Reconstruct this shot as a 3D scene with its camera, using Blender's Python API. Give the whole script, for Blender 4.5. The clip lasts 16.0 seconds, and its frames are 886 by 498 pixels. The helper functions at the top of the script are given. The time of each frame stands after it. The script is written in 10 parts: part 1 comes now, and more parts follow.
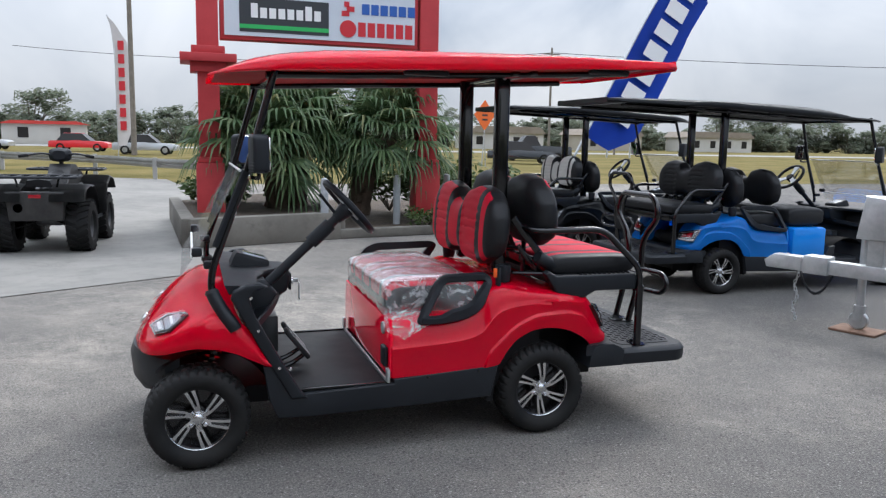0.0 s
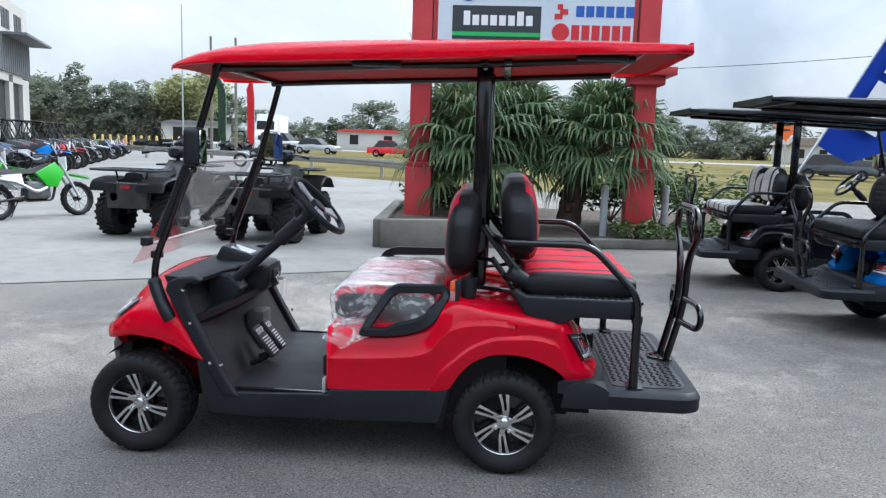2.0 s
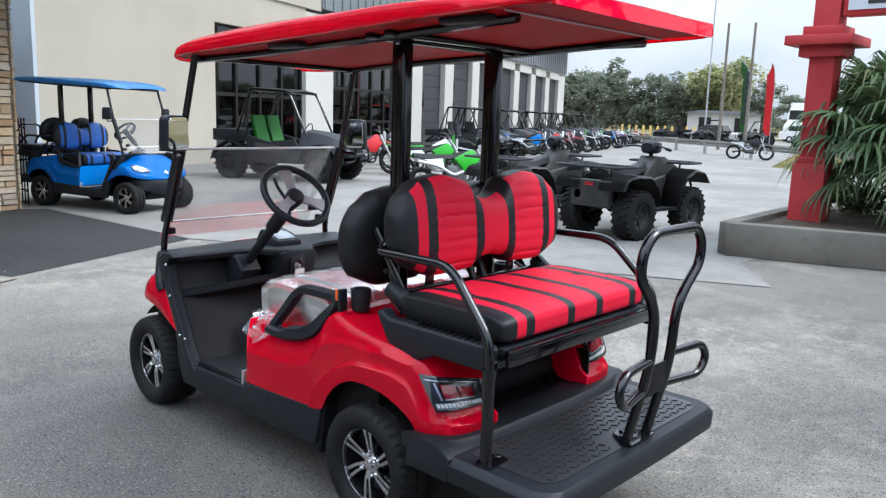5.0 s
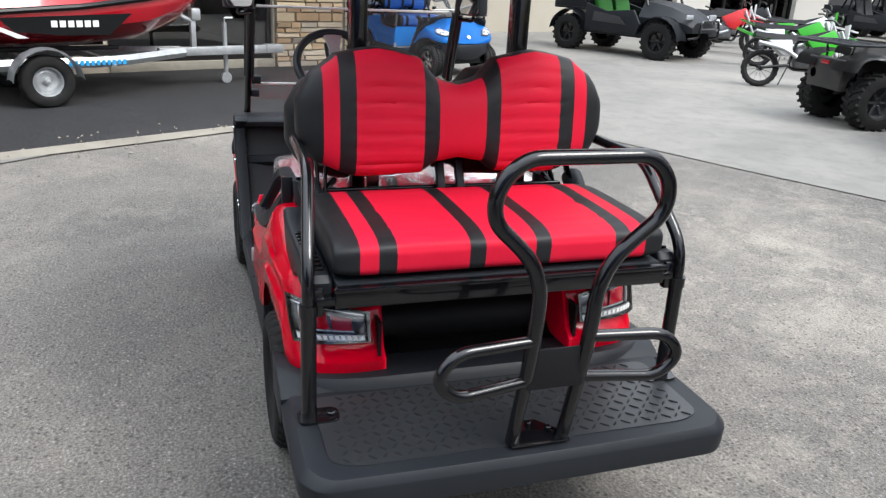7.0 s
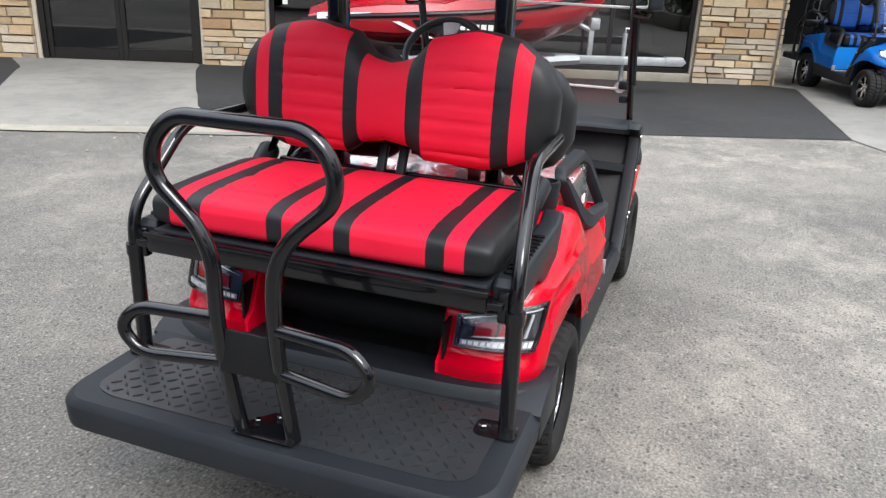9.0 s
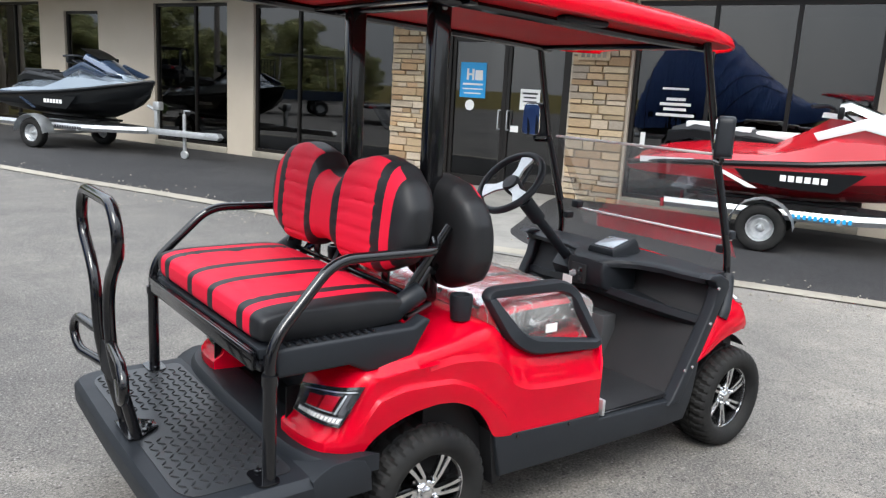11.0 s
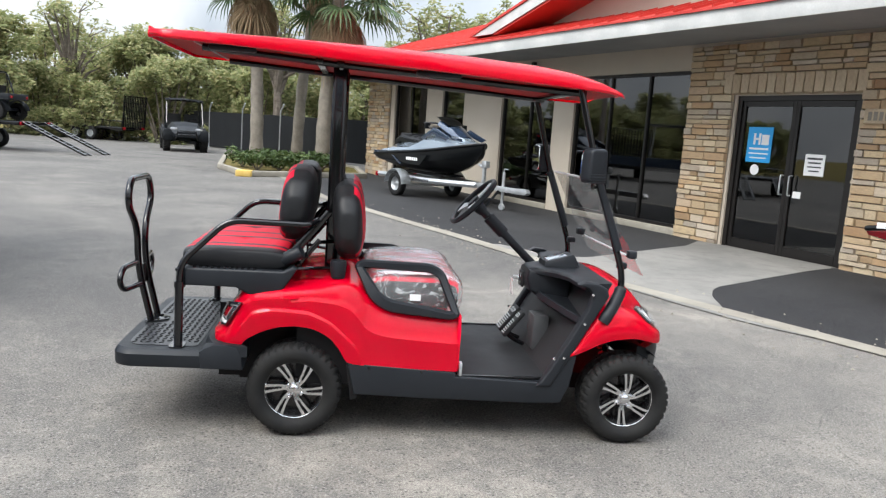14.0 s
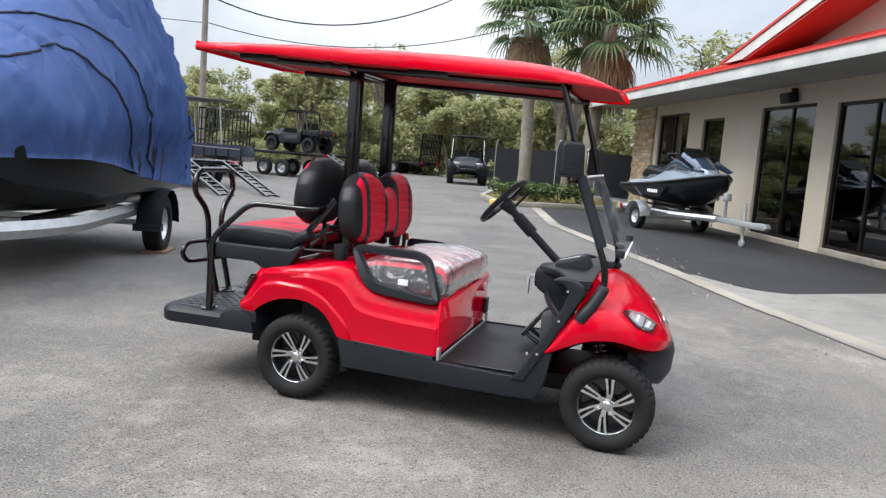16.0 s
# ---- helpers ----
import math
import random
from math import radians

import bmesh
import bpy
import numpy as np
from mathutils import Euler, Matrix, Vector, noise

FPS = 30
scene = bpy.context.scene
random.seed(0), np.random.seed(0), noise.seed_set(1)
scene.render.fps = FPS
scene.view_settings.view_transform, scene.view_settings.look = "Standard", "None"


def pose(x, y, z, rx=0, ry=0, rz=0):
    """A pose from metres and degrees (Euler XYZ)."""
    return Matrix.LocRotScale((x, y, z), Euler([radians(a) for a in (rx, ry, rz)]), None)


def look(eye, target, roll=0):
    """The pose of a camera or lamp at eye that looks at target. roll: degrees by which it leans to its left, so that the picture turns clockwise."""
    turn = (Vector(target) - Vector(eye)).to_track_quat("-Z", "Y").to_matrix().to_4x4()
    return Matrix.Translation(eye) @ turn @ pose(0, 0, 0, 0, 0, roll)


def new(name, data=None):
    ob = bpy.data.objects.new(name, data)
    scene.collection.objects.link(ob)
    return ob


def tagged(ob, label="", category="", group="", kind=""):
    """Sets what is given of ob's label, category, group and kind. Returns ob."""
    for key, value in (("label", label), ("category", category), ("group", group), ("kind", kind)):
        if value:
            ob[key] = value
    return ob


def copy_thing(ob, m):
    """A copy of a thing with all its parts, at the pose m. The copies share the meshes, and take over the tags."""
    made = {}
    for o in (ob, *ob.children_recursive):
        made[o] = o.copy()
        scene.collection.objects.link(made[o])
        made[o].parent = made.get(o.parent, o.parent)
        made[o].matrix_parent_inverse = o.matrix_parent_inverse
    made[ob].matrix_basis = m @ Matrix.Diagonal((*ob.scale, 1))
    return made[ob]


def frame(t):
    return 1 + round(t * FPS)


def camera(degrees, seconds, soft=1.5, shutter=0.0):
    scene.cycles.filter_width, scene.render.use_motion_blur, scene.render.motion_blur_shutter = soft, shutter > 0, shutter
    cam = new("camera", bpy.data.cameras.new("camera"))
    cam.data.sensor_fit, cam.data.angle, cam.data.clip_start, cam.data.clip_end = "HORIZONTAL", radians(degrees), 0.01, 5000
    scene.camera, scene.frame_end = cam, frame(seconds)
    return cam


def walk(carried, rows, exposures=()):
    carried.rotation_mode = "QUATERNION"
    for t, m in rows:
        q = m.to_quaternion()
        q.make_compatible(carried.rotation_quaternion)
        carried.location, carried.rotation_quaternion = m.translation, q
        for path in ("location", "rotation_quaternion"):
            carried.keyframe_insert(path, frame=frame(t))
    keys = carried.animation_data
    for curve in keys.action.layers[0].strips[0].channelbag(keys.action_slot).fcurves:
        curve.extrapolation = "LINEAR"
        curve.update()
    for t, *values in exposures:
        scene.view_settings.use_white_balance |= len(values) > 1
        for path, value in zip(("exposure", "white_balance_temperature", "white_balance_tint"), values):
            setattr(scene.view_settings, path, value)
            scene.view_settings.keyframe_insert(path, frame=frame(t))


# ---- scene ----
import functools
cam = camera(59.49, 16.0, 1.3)
PATH = [
    (0, 1.697, 4.046, 1.490, 161.95, -8.03, -1.06),
    (0.5, 1.305, 4.105, 1.483, 167.01, -8.12, -1.32),
    (1, 0.894, 4.048, 1.478, 172.64, -7.97, -1.59),
    (1.5, 0.461, 4.027, 1.486, 178.37, -7.97, -1.79),
    (2, 0.050, 3.890, 1.468, 184.50, -7.83, -1.82),
    (2.5, -0.369, 3.750, 1.462, 190.95, -7.79, -1.85),
    (3, -0.770, 3.576, 1.453, 197.47, -7.33, -2.00),
    (5.5, -2.244, 1.988, 1.577, 230.19, -11.96, -2.24),
    (6, -2.358, 1.574, 1.602, 237.49, -14.83, -2.84),
    (6.5, -2.402, 1.179, 1.587, 244.78, -17.72, -3.04),
    (7, -2.329, 0.789, 1.558, 252.39, -20.13, -3.01),
    (7.5, -2.237, 0.388, 1.510, 260.59, -21.56, -2.62),
    (8, -2.196, -0.078, 1.464, 270.54, -21.87, -2.18),
    (8.5, -2.155, -0.496, 1.473, 280.12, -21.37, -1.82),
    (9, -2.149, -0.898, 1.496, 289.79, -20.38, -2.27),
    (9.5, -2.044, -1.277, 1.506, 299.34, -18.09, -2.95),
    (10, -1.820, -1.671, 1.548, 308.67, -15.45, -2.98),
    (12.5, -0.797, -3.489, 1.545, 338.71, -9.61, -3.41),
    (13, -0.498, -3.825, 1.528, 343.33, -9.39, -3.53),
    (13.5, -0.119, -4.070, 1.518, 348.68, -8.96, -3.82),
    (14, 0.239, -4.260, 1.518, 353.69, -8.42, -3.93),
    (14.5, 0.642, -4.402, 1.520, 359.47, -7.95, -4.11),
    (15, 1.048, -4.391, 1.471, 365.30, -7.42, -4.17),
    (15.5, 1.460, -4.406, 1.426, 370.82, -7.11, -4.23),
    (16, 1.856, -4.335, 1.403, 376.20, -7.11, -4.33),
]
EXPOSURES = [(0, 0.23, 6120, 11), (1.5, 0.46, 5880, 8), (3, 0.50, 5820, 7), (5.5, 0.53, 5970, 8), (8, 0.58, 6550, 10), (10, 0.7, 6300, 9), (12.5, 0.64, 6450, 9), (14.5, 0.63, 6390, 9), (16, 0.54, 6350, 10)]
walk(cam, [(t, pose(x, y, z, 90 + pitch, roll, yaw)) for t, x, y, z, yaw, pitch, roll in PATH], EXPOSURES)

# ---- light: an overcast sky and one wide, weak sun ----
scene.view_settings.exposure = 0.0
SUN_AZ, SUN_EL = 222.0, 50.0      # degrees: azimuth counted from +x towards +y, height over the horizon
world = bpy.data.worlds.new("sky")
scene.world = world
world.use_nodes = True
wn = world.node_tree
wn.nodes.clear()
sky = wn.nodes.new("ShaderNodeTexSky")
sky.sky_type = "NISHITA"
sky.sun_disc = False
sky.sun_elevation = radians(SUN_EL)
sky.sun_rotation = radians(90 - SUN_AZ)
sky.dust_density = 3.0
dim = wn.nodes.new("ShaderNodeMixRGB")
dim.blend_type = "MULTIPLY"
dim.inputs[0].default_value = 1.0
dim.inputs[2].default_value = (0.12, 0.12, 0.12, 1)
clouds = wn.nodes.new("ShaderNodeTexNoise")
clouds.inputs["Scale"].default_value = 2.6
clouds.inputs["Detail"].default_value = 6.0
clouds.inputs["Roughness"].default_value = 0.55
clouds.inputs["Distortion"].default_value = 0.5
tone = wn.nodes.new("ShaderNodeValToRGB")
tone.color_ramp.elements[0].position = 0.36
tone.color_ramp.elements[0].color = (0.47, 0.53, 0.61, 1)
tone.color_ramp.elements[1].position = 0.66
tone.color_ramp.elements[1].color = (0.93, 0.95, 0.97, 1)
cover = wn.nodes.new("ShaderNodeMixRGB")
cover.inputs[0].default_value = 0.88
# an overcast dome is about three times as bright overhead as at the horizon
dome = wn.nodes.new("ShaderNodeTexCoord")
height = wn.nodes.new("ShaderNodeSeparateXYZ")
rise = wn.nodes.new("ShaderNodeMapRange")
rise.inputs["From Min"].default_value, rise.inputs["From Max"].default_value = 0.0, 1.0
rise.inputs["To Min"].default_value, rise.inputs["To Max"].default_value = 0.74, 3.75
wn.links.new(dome.outputs["Generated"], height.inputs[0])
lift = wn.nodes.new("ShaderNodeMath")
lift.operation = "MAXIMUM"
lift.inputs[1].default_value = 0.0
curve = wn.nodes.new("ShaderNodeMath")
curve.operation = "POWER"
curve.inputs[1].default_value = 1.5
wn.links.new(height.outputs["Z"], lift.inputs[0])
wn.links.new(lift.outputs[0], curve.inputs[0])
wn.links.new(curve.outputs[0], rise.inputs["Value"])
back = wn.nodes.new("ShaderNodeBackground")
wn.links.new(rise.outputs[0], back.inputs[1])
wout = wn.nodes.new("ShaderNodeOutputWorld")
wn.links.new(sky.outputs[0], dim.inputs[1])
wn.links.new(clouds.outputs["Fac"], tone.inputs[0])
wn.links.new(dim.outputs[0], cover.inputs[1])
wn.links.new(tone.outputs[0], cover.inputs[2])
wn.links.new(cover.outputs[0], back.inputs[0])
wn.links.new(back.outputs[0], wout.inputs[0])

sun = new("sun", bpy.data.lights.new("sun", "SUN"))
sun.data.energy = 1.8
sun.data.angle = radians(25)
sun.data.color = (1.0, 0.97, 0.92)
sun_dir = Vector((math.cos(radians(SUN_AZ)) * math.cos(radians(SUN_EL)), math.sin(radians(SUN_AZ)) * math.cos(radians(SUN_EL)), math.sin(radians(SUN_EL))))
sun.matrix_world = look(sun_dir * 60, (0, 0, 0))


# ---- materials ----
def mat_base(name, color=(0.5, 0.5, 0.5), rough=0.5, metal=0.0, coat=0.0, spec=None, trans=0.0, ior=None):
    m = bpy.data.materials.new(name)
    m.use_nodes = True
    b = m.node_tree.nodes["Principled BSDF"]
    b.inputs["Base Color"].default_value = (*color, 1)
    b.inputs["Roughness"].default_value = rough
    b.inputs["Metallic"].default_value = metal
    b.inputs["Coat Weight"].default_value = coat
    b.inputs["Coat Roughness"].default_value = 0.03
    b.inputs["Transmission Weight"].default_value = trans
    if spec is not None:
        b.inputs["Specular IOR Level"].default_value = spec
    if ior:
        b.inputs["IOR"].default_value = ior
    m.diffuse_color = (*color, 1)
    return m


def node(m, kind, **props):
    n = m.node_tree.nodes.new(kind)
    for k, v in props.items():
        n.inputs[k].default_value = v
    return n


def link(m, a, b):
    m.node_tree.links.new(a, b)


def coords(m, scale=(1, 1, 1), world_space=True):
    """Object coordinates (or, for the setting, the same in metres), scaled."""
    tc = node(m, "ShaderNodeTexCoord")
    mp = node(m, "ShaderNodeMapping")
    mp.inputs["Scale"].default_value = scale
    link(m, tc.outputs["Object"], mp.inputs["Vector"])
    return mp.outputs[0]


def noise_tex(m, vec, scale, detail=4.0, rough=0.6, dist=0.0):
    n = node(m, "ShaderNodeTexNoise", Scale=scale, Detail=detail, Roughness=rough, Distortion=dist)
    link(m, vec, n.inputs["Vector"])
    return n.outputs["Fac"]


def ramp(m, fac, *stops):
    r = node(m, "ShaderNodeValToRGB")
    el = r.color_ramp.elements
    while len(el) < len(stops):
        el.new(0.5)
    for e, (p, c) in zip(el, stops):
        e.position = p
        e.color = (*c, 1) if len(c) == 3 else c
    link(m, fac, r.inputs[0])
    return r.outputs[0]


def mix(m, fac, a, b, mode="MIX"):
    n = node(m, "ShaderNodeMixRGB")
    n.blend_type = mode
    for k, v in ((0, fac), (1, a), (2, b)):
        if isinstance(v, (int, float)):
            n.inputs[k].default_value = v
        elif isinstance(v, tuple):
            n.inputs[k].default_value = (*v, 1)
        else:
            link(m, v, n.inputs[k])
    return n.outputs[0]


def bump(m, height, strength=0.3, dist=0.01):
    b = node(m, "ShaderNodeBump", Strength=strength, Distance=dist)
    link(m, height, b.inputs["Height"])
    link(m, b.outputs[0], m.node_tree.nodes["Principled BSDF"].inputs["Normal"])


def into(m, socket, name):
    link(m, socket, m.node_tree.nodes["Principled BSDF"].inputs[name])


def worn(name, a, b, scale=6.0, rough=(0.4, 0.6), metal=0.0, coat=0.0, grain=120.0, bstr=0.15, bdist=0.004, spec=None):
    """A surface whose colour drifts between a and b in large patches, with fine grain in colour and relief."""
    m = mat_base(name, a, rough[0], metal, coat, spec)
    v = coords(m)
    big = noise_tex(m, v, scale, 4, 0.6)
    fine = noise_tex(m, v, grain, 3, 0.6)
    col = mix(m, ramp(m, big, (0.35, (0, 0, 0)), (0.68, (1, 1, 1))), a, b)
    col = mix(m, ramp(m, fine, (0.3, (0, 0, 0)), (0.7, (0.22, 0.22, 0.22))), col, tuple(c * 0.6 for c in a))
    into(m, col, "Base Color")
    into(m, ramp(m, big, (0.3, (rough[0],) * 3), (0.7, (rough[1],) * 3)), "Roughness")
    if bstr:
        bump(m, fine, bstr, bdist)
    return m


def random_tint(name, stops, rough=0.7, grain=60.0, bstr=0.4, bdist=0.006, spec=None):
    """Pieces of many tints: each object takes its own colour from the ramp, with grain on top."""
    m = mat_base(name, stops[0][1], rough, spec=spec)
    info = node(m, "ShaderNodeObjectInfo")
    v = coords(m)
    col = ramp(m, info.outputs["Random"], *stops)
    big = noise_tex(m, v, 5.0, 3)
    fine = noise_tex(m, v, grain, 4)
    col = mix(m, ramp(m, big, (0.3, (0, 0, 0)), (0.75, (0.45, 0.45, 0.45))), col, (0.16, 0.12, 0.09))
    col = mix(m, ramp(m, fine, (0.35, (0, 0, 0)), (0.7, (0.25, 0.25, 0.25))), col, (0.10, 0.08, 0.07))
    into(m, col, "Base Color")
    bump(m, fine, bstr, bdist)
    return m


def asphalt_mat(name, dark, light, stain=0.35, stone=0.16):
    m = mat_base(name, dark, 0.88, spec=0.25)
    v = coords(m)
    big = noise_tex(m, v, 0.35, 6, 0.62, 0.8)
    col = mix(m, ramp(m, big, (0.38, (0, 0, 0)), (0.66, (1, 1, 1))), dark, light)
    pale = (light[0] * 1.7 + 0.02, light[1] * 1.66 + 0.02, light[2] * 1.56 + 0.02)
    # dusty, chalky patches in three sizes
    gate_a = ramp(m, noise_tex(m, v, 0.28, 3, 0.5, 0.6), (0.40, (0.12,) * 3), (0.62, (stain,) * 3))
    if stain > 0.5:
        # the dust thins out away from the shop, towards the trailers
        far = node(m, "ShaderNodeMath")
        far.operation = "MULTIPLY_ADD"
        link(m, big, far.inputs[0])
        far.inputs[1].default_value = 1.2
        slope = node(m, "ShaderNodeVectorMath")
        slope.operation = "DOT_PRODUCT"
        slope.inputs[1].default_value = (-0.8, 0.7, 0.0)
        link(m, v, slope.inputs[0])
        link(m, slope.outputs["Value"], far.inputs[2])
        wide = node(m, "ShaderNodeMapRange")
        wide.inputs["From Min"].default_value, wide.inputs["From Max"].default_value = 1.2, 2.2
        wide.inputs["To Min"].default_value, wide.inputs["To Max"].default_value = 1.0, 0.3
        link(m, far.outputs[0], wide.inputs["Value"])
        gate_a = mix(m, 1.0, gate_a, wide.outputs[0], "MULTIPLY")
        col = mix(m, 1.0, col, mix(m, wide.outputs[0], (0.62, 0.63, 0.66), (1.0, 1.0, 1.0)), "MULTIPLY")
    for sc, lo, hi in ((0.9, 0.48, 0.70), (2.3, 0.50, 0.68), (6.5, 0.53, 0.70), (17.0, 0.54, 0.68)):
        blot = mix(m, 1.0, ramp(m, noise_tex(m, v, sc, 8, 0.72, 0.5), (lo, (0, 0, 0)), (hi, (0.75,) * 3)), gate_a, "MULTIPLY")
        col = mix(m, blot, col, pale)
    drip = ramp(m, noise_tex(m, v, 0.9, 5, 0.6, 1.2), (0.6, (0, 0, 0)), (0.74, (0.35, 0.35, 0.35)))
    col = mix(m, drip, col, tuple(c * 0.45 for c in dark))
    # ground-in aggregate: uneven grain, with a sparse scatter of pale chips
    grain = noise_tex(m, v, 92.0, 6, 0.86, 0.0)
    col = mix(m, ramp(m, grain, (0.40, (0.85,) * 3), (0.50, (0, 0, 0))), col, (0.46, 0.46, 0.47), "MULTIPLY")
    col = mix(m, ramp(m, grain, (0.50, (0, 0, 0)), (0.66, (1, 1, 1))), col, (stone * 1.15, stone * 1.09, stone * 1.0), "ADD")
    vor = node(m, "ShaderNodeTexVoronoi", Scale=60.0)
    link(m, v, vor.inputs["Vector"])
    dots = ramp(m, vor.outputs["Distance"], (0.20, (1, 1, 1)), (0.36, (0, 0, 0)))
    pick = ramp(m, vor.outputs["Color"], (0.66, (0, 0, 0)), (0.86, (0.8, 0.8, 0.8)))
    chips = mix(m, 1.0, dots, pick, "MULTIPLY")
    col = mix(m, chips, col, (stone * 2.4, stone * 2.3, stone * 2.15))
    pits = node(m, "ShaderNodeTexVoronoi", Scale=47.0)
    link(m, v, pits.inputs["Vector"])
    hole = mix(m, 1.0, ramp(m, pits.outputs["Distance"], (0.22, (1, 1, 1)), (0.40, (0, 0, 0))), ramp(m, pits.outputs["Color"], (0.40, (0, 0, 0)), (0.75, (0.75, 0.75, 0.75))), "MULTIPLY")
    col = mix(m, hole, col, tuple(c * 0.42 for c in dark))
    crack = node(m, "ShaderNodeTexVoronoi", Scale=0.55)
    crack.feature = "DISTANCE_TO_EDGE"
    warp = mix(m, 0.12, v, node_color(m, v), "ADD")
    link(m, warp, crack.inputs["Vector"])
    line = ramp(m, crack.outputs["Distance"], (0.0, (0.55, 0.55, 0.55)), (0.004, (0, 0, 0)))
    gate = ramp(m, noise_tex(m, v, 0.5, 2), (0.58, (0, 0, 0)), (0.66, (0.55, 0.55, 0.55)))
    col = mix(m, mix(m, 1.0, line, gate, "MULTIPLY"), col, (0.015, 0.015, 0.016))
    into(m, col, "Base Color")
    hgt = mix(m, 0.4, ramp(m, grain, (0.3, (0, 0, 0)), (0.7, (0.6, 0.6, 0.6))), chips, "ADD")
    bump(m, hgt, 0.6, 0.006)
    return m


def node_color(m, vec):
    n = node(m, "ShaderNodeTexNoise", Scale=2.2, Detail=3.0)
    link(m, vec, n.inputs["Vector"])
    return n.outputs["Color"]


def concrete_mat(name, a, b, joint=0.0):
    m = mat_base(name, a, 0.85, spec=0.3)
    v = coords(m)
    big = noise_tex(m, v, 0.45, 5, 0.65, 0.5)
    mid = noise_tex(m, v, 3.5, 5, 0.7)
    col = mix(m, ramp(m, big, (0.36, (0, 0, 0)), (0.66, (1, 1, 1))), a, b)
    col = mix(m, ramp(m, mid, (0.48, (0, 0, 0)), (0.75, (0.5, 0.5, 0.5))), col, tuple(c * 0.68 for c in a))
    spot = noise_tex(m, v, 1.1, 7, 0.75, 1.0)
    col = mix(m, ramp(m, spot, (0.60, (0, 0, 0)), (0.72, (0.4, 0.4, 0.4))), col, tuple(c * 0.5 for c in a))
    into(m, col, "Base Color")
    bump(m, noise_tex(m, v, 140, 3), 0.2, 0.003)
    return m


def leaf_mat(name, stops, rough=0.5, trans=0.25):
    m = mat_base(name, stops[0][1], rough, spec=0.4)
    g = node(m, "ShaderNodeNewGeometry")
    col = ramp(m, g.outputs["Random Per Island"], *stops)
    v = coords(m)
    col = mix(m, ramp(m, noise_tex(m, v, 0.6, 2), (0.4, (0, 0, 0)), (0.7, (0.25, 0.25, 0.25))), col, tuple(c * 0.6 for c in stops[0][1]))
    into(m, col, "Base Color")
    tr = node(m, "ShaderNodeBsdfTranslucent")
    link(m, col, tr.inputs["Color"])
    mx = node(m, "ShaderNodeMixShader")
    mx.inputs[0].default_value = trans
    out = m.node_tree.nodes["Material Output"]
    link(m, m.node_tree.nodes["Principled BSDF"].outputs[0], mx.inputs[1])
    link(m, tr.outputs[0], mx.inputs[2])
    link(m, mx.outputs[0], out.inputs["Surface"])
    return m


def film_mat(name, clear=0.78, tint=(0.9, 0.92, 0.93), wrinkle=True, bend=1.45, gain=1.0, smoke=0.0):
    """Thin clear sheet: mostly see-through; wrinkled film is milky, with painted white glare streaks."""
    m = bpy.data.materials.new(name)
    m.use_nodes = True
    nt = m.node_tree
    nt.nodes.clear()
    out = node(m, "ShaderNodeOutputMaterial")
    tr = node(m, "ShaderNodeBsdfTransparent")
    tr.inputs[0].default_value = (*[1 - 0.3 * smoke] * 3, 1)
    gl = node(m, "ShaderNodeBsdfGlossy", Roughness=0.12 if wrinkle else 0.03)
    df = node(m, "ShaderNodeBsdfDiffuse")
    df.inputs[0].default_value = (*tint, 1)
    gl.inputs[0].default_value = (0.95, 0.95, 0.95, 1)
    m1, m2 = node(m, "ShaderNodeMixShader"), node(m, "ShaderNodeMixShader")
    link(m, tr.outputs[0], m1.inputs[1])
    link(m, df.outputs[0], m1.inputs[2])
    link(m, m1.outputs[0], m2.inputs[1])
    link(m, gl.outputs[0], m2.inputs[2])
    fr = node(m, "ShaderNodeFresnel", IOR=bend)
    if wrinkle:
        v = coords(m)
        w = noise_tex(m, v, 8.0, 6, 0.62, 2.8)
        # milky folds; the whitest streaks put the film's glare into diffuse colour
        link(m, ramp(m, w, (0.38, (0.06,) * 3), (0.54, (1 - clear,) * 3), (0.68, (0.66,) * 3)), m1.inputs[0])
        bn = node(m, "ShaderNodeBump", Strength=0.45, Distance=0.012)
        link(m, w, bn.inputs["Height"])
        link(m, bn.outputs[0], gl.inputs["Normal"])
        link(m, bn.outputs[0], fr.inputs["Normal"])
    else:
        m1.inputs[0].default_value = 1 - clear
    fade = node(m, "ShaderNodeMath")
    fade.operation = "MULTIPLY"
    fade.inputs[1].default_value = gain
    link(m, fr.outputs[0], fade.inputs[0])
    link(m, fade.outputs[0], m2.inputs[0])
    link(m, m2.outputs[0], out.inputs[0])
    return m


def gloss_paint(name, a, b, coat=1.0):
    """Deep paint under clear lacquer: colour without haze, crisp reflections, a faint ripple."""
    m = mat_base(name, a, 0.5, 0.0, coat, 0.0)
    m.node_tree.nodes["Principled BSDF"].inputs["Coat Roughness"].default_value = 0.02
    m.node_tree.nodes["Principled BSDF"].inputs["Coat IOR"].default_value = 1.5
    v = coords(m)
    big = noise_tex(m, v, 3.0, 4, 0.6)
    into(m, mix(m, ramp(m, big, (0.35, (0, 0, 0)), (0.68, (1, 1, 1))), a, b), "Base Color")
    bp = node(m, "ShaderNodeBump", Strength=0.06, Distance=0.02)
    link(m, noise_tex(m, v, 5.0, 2), bp.inputs["Height"])
    into(m, bp.outputs[0], "Coat Normal")
    return m


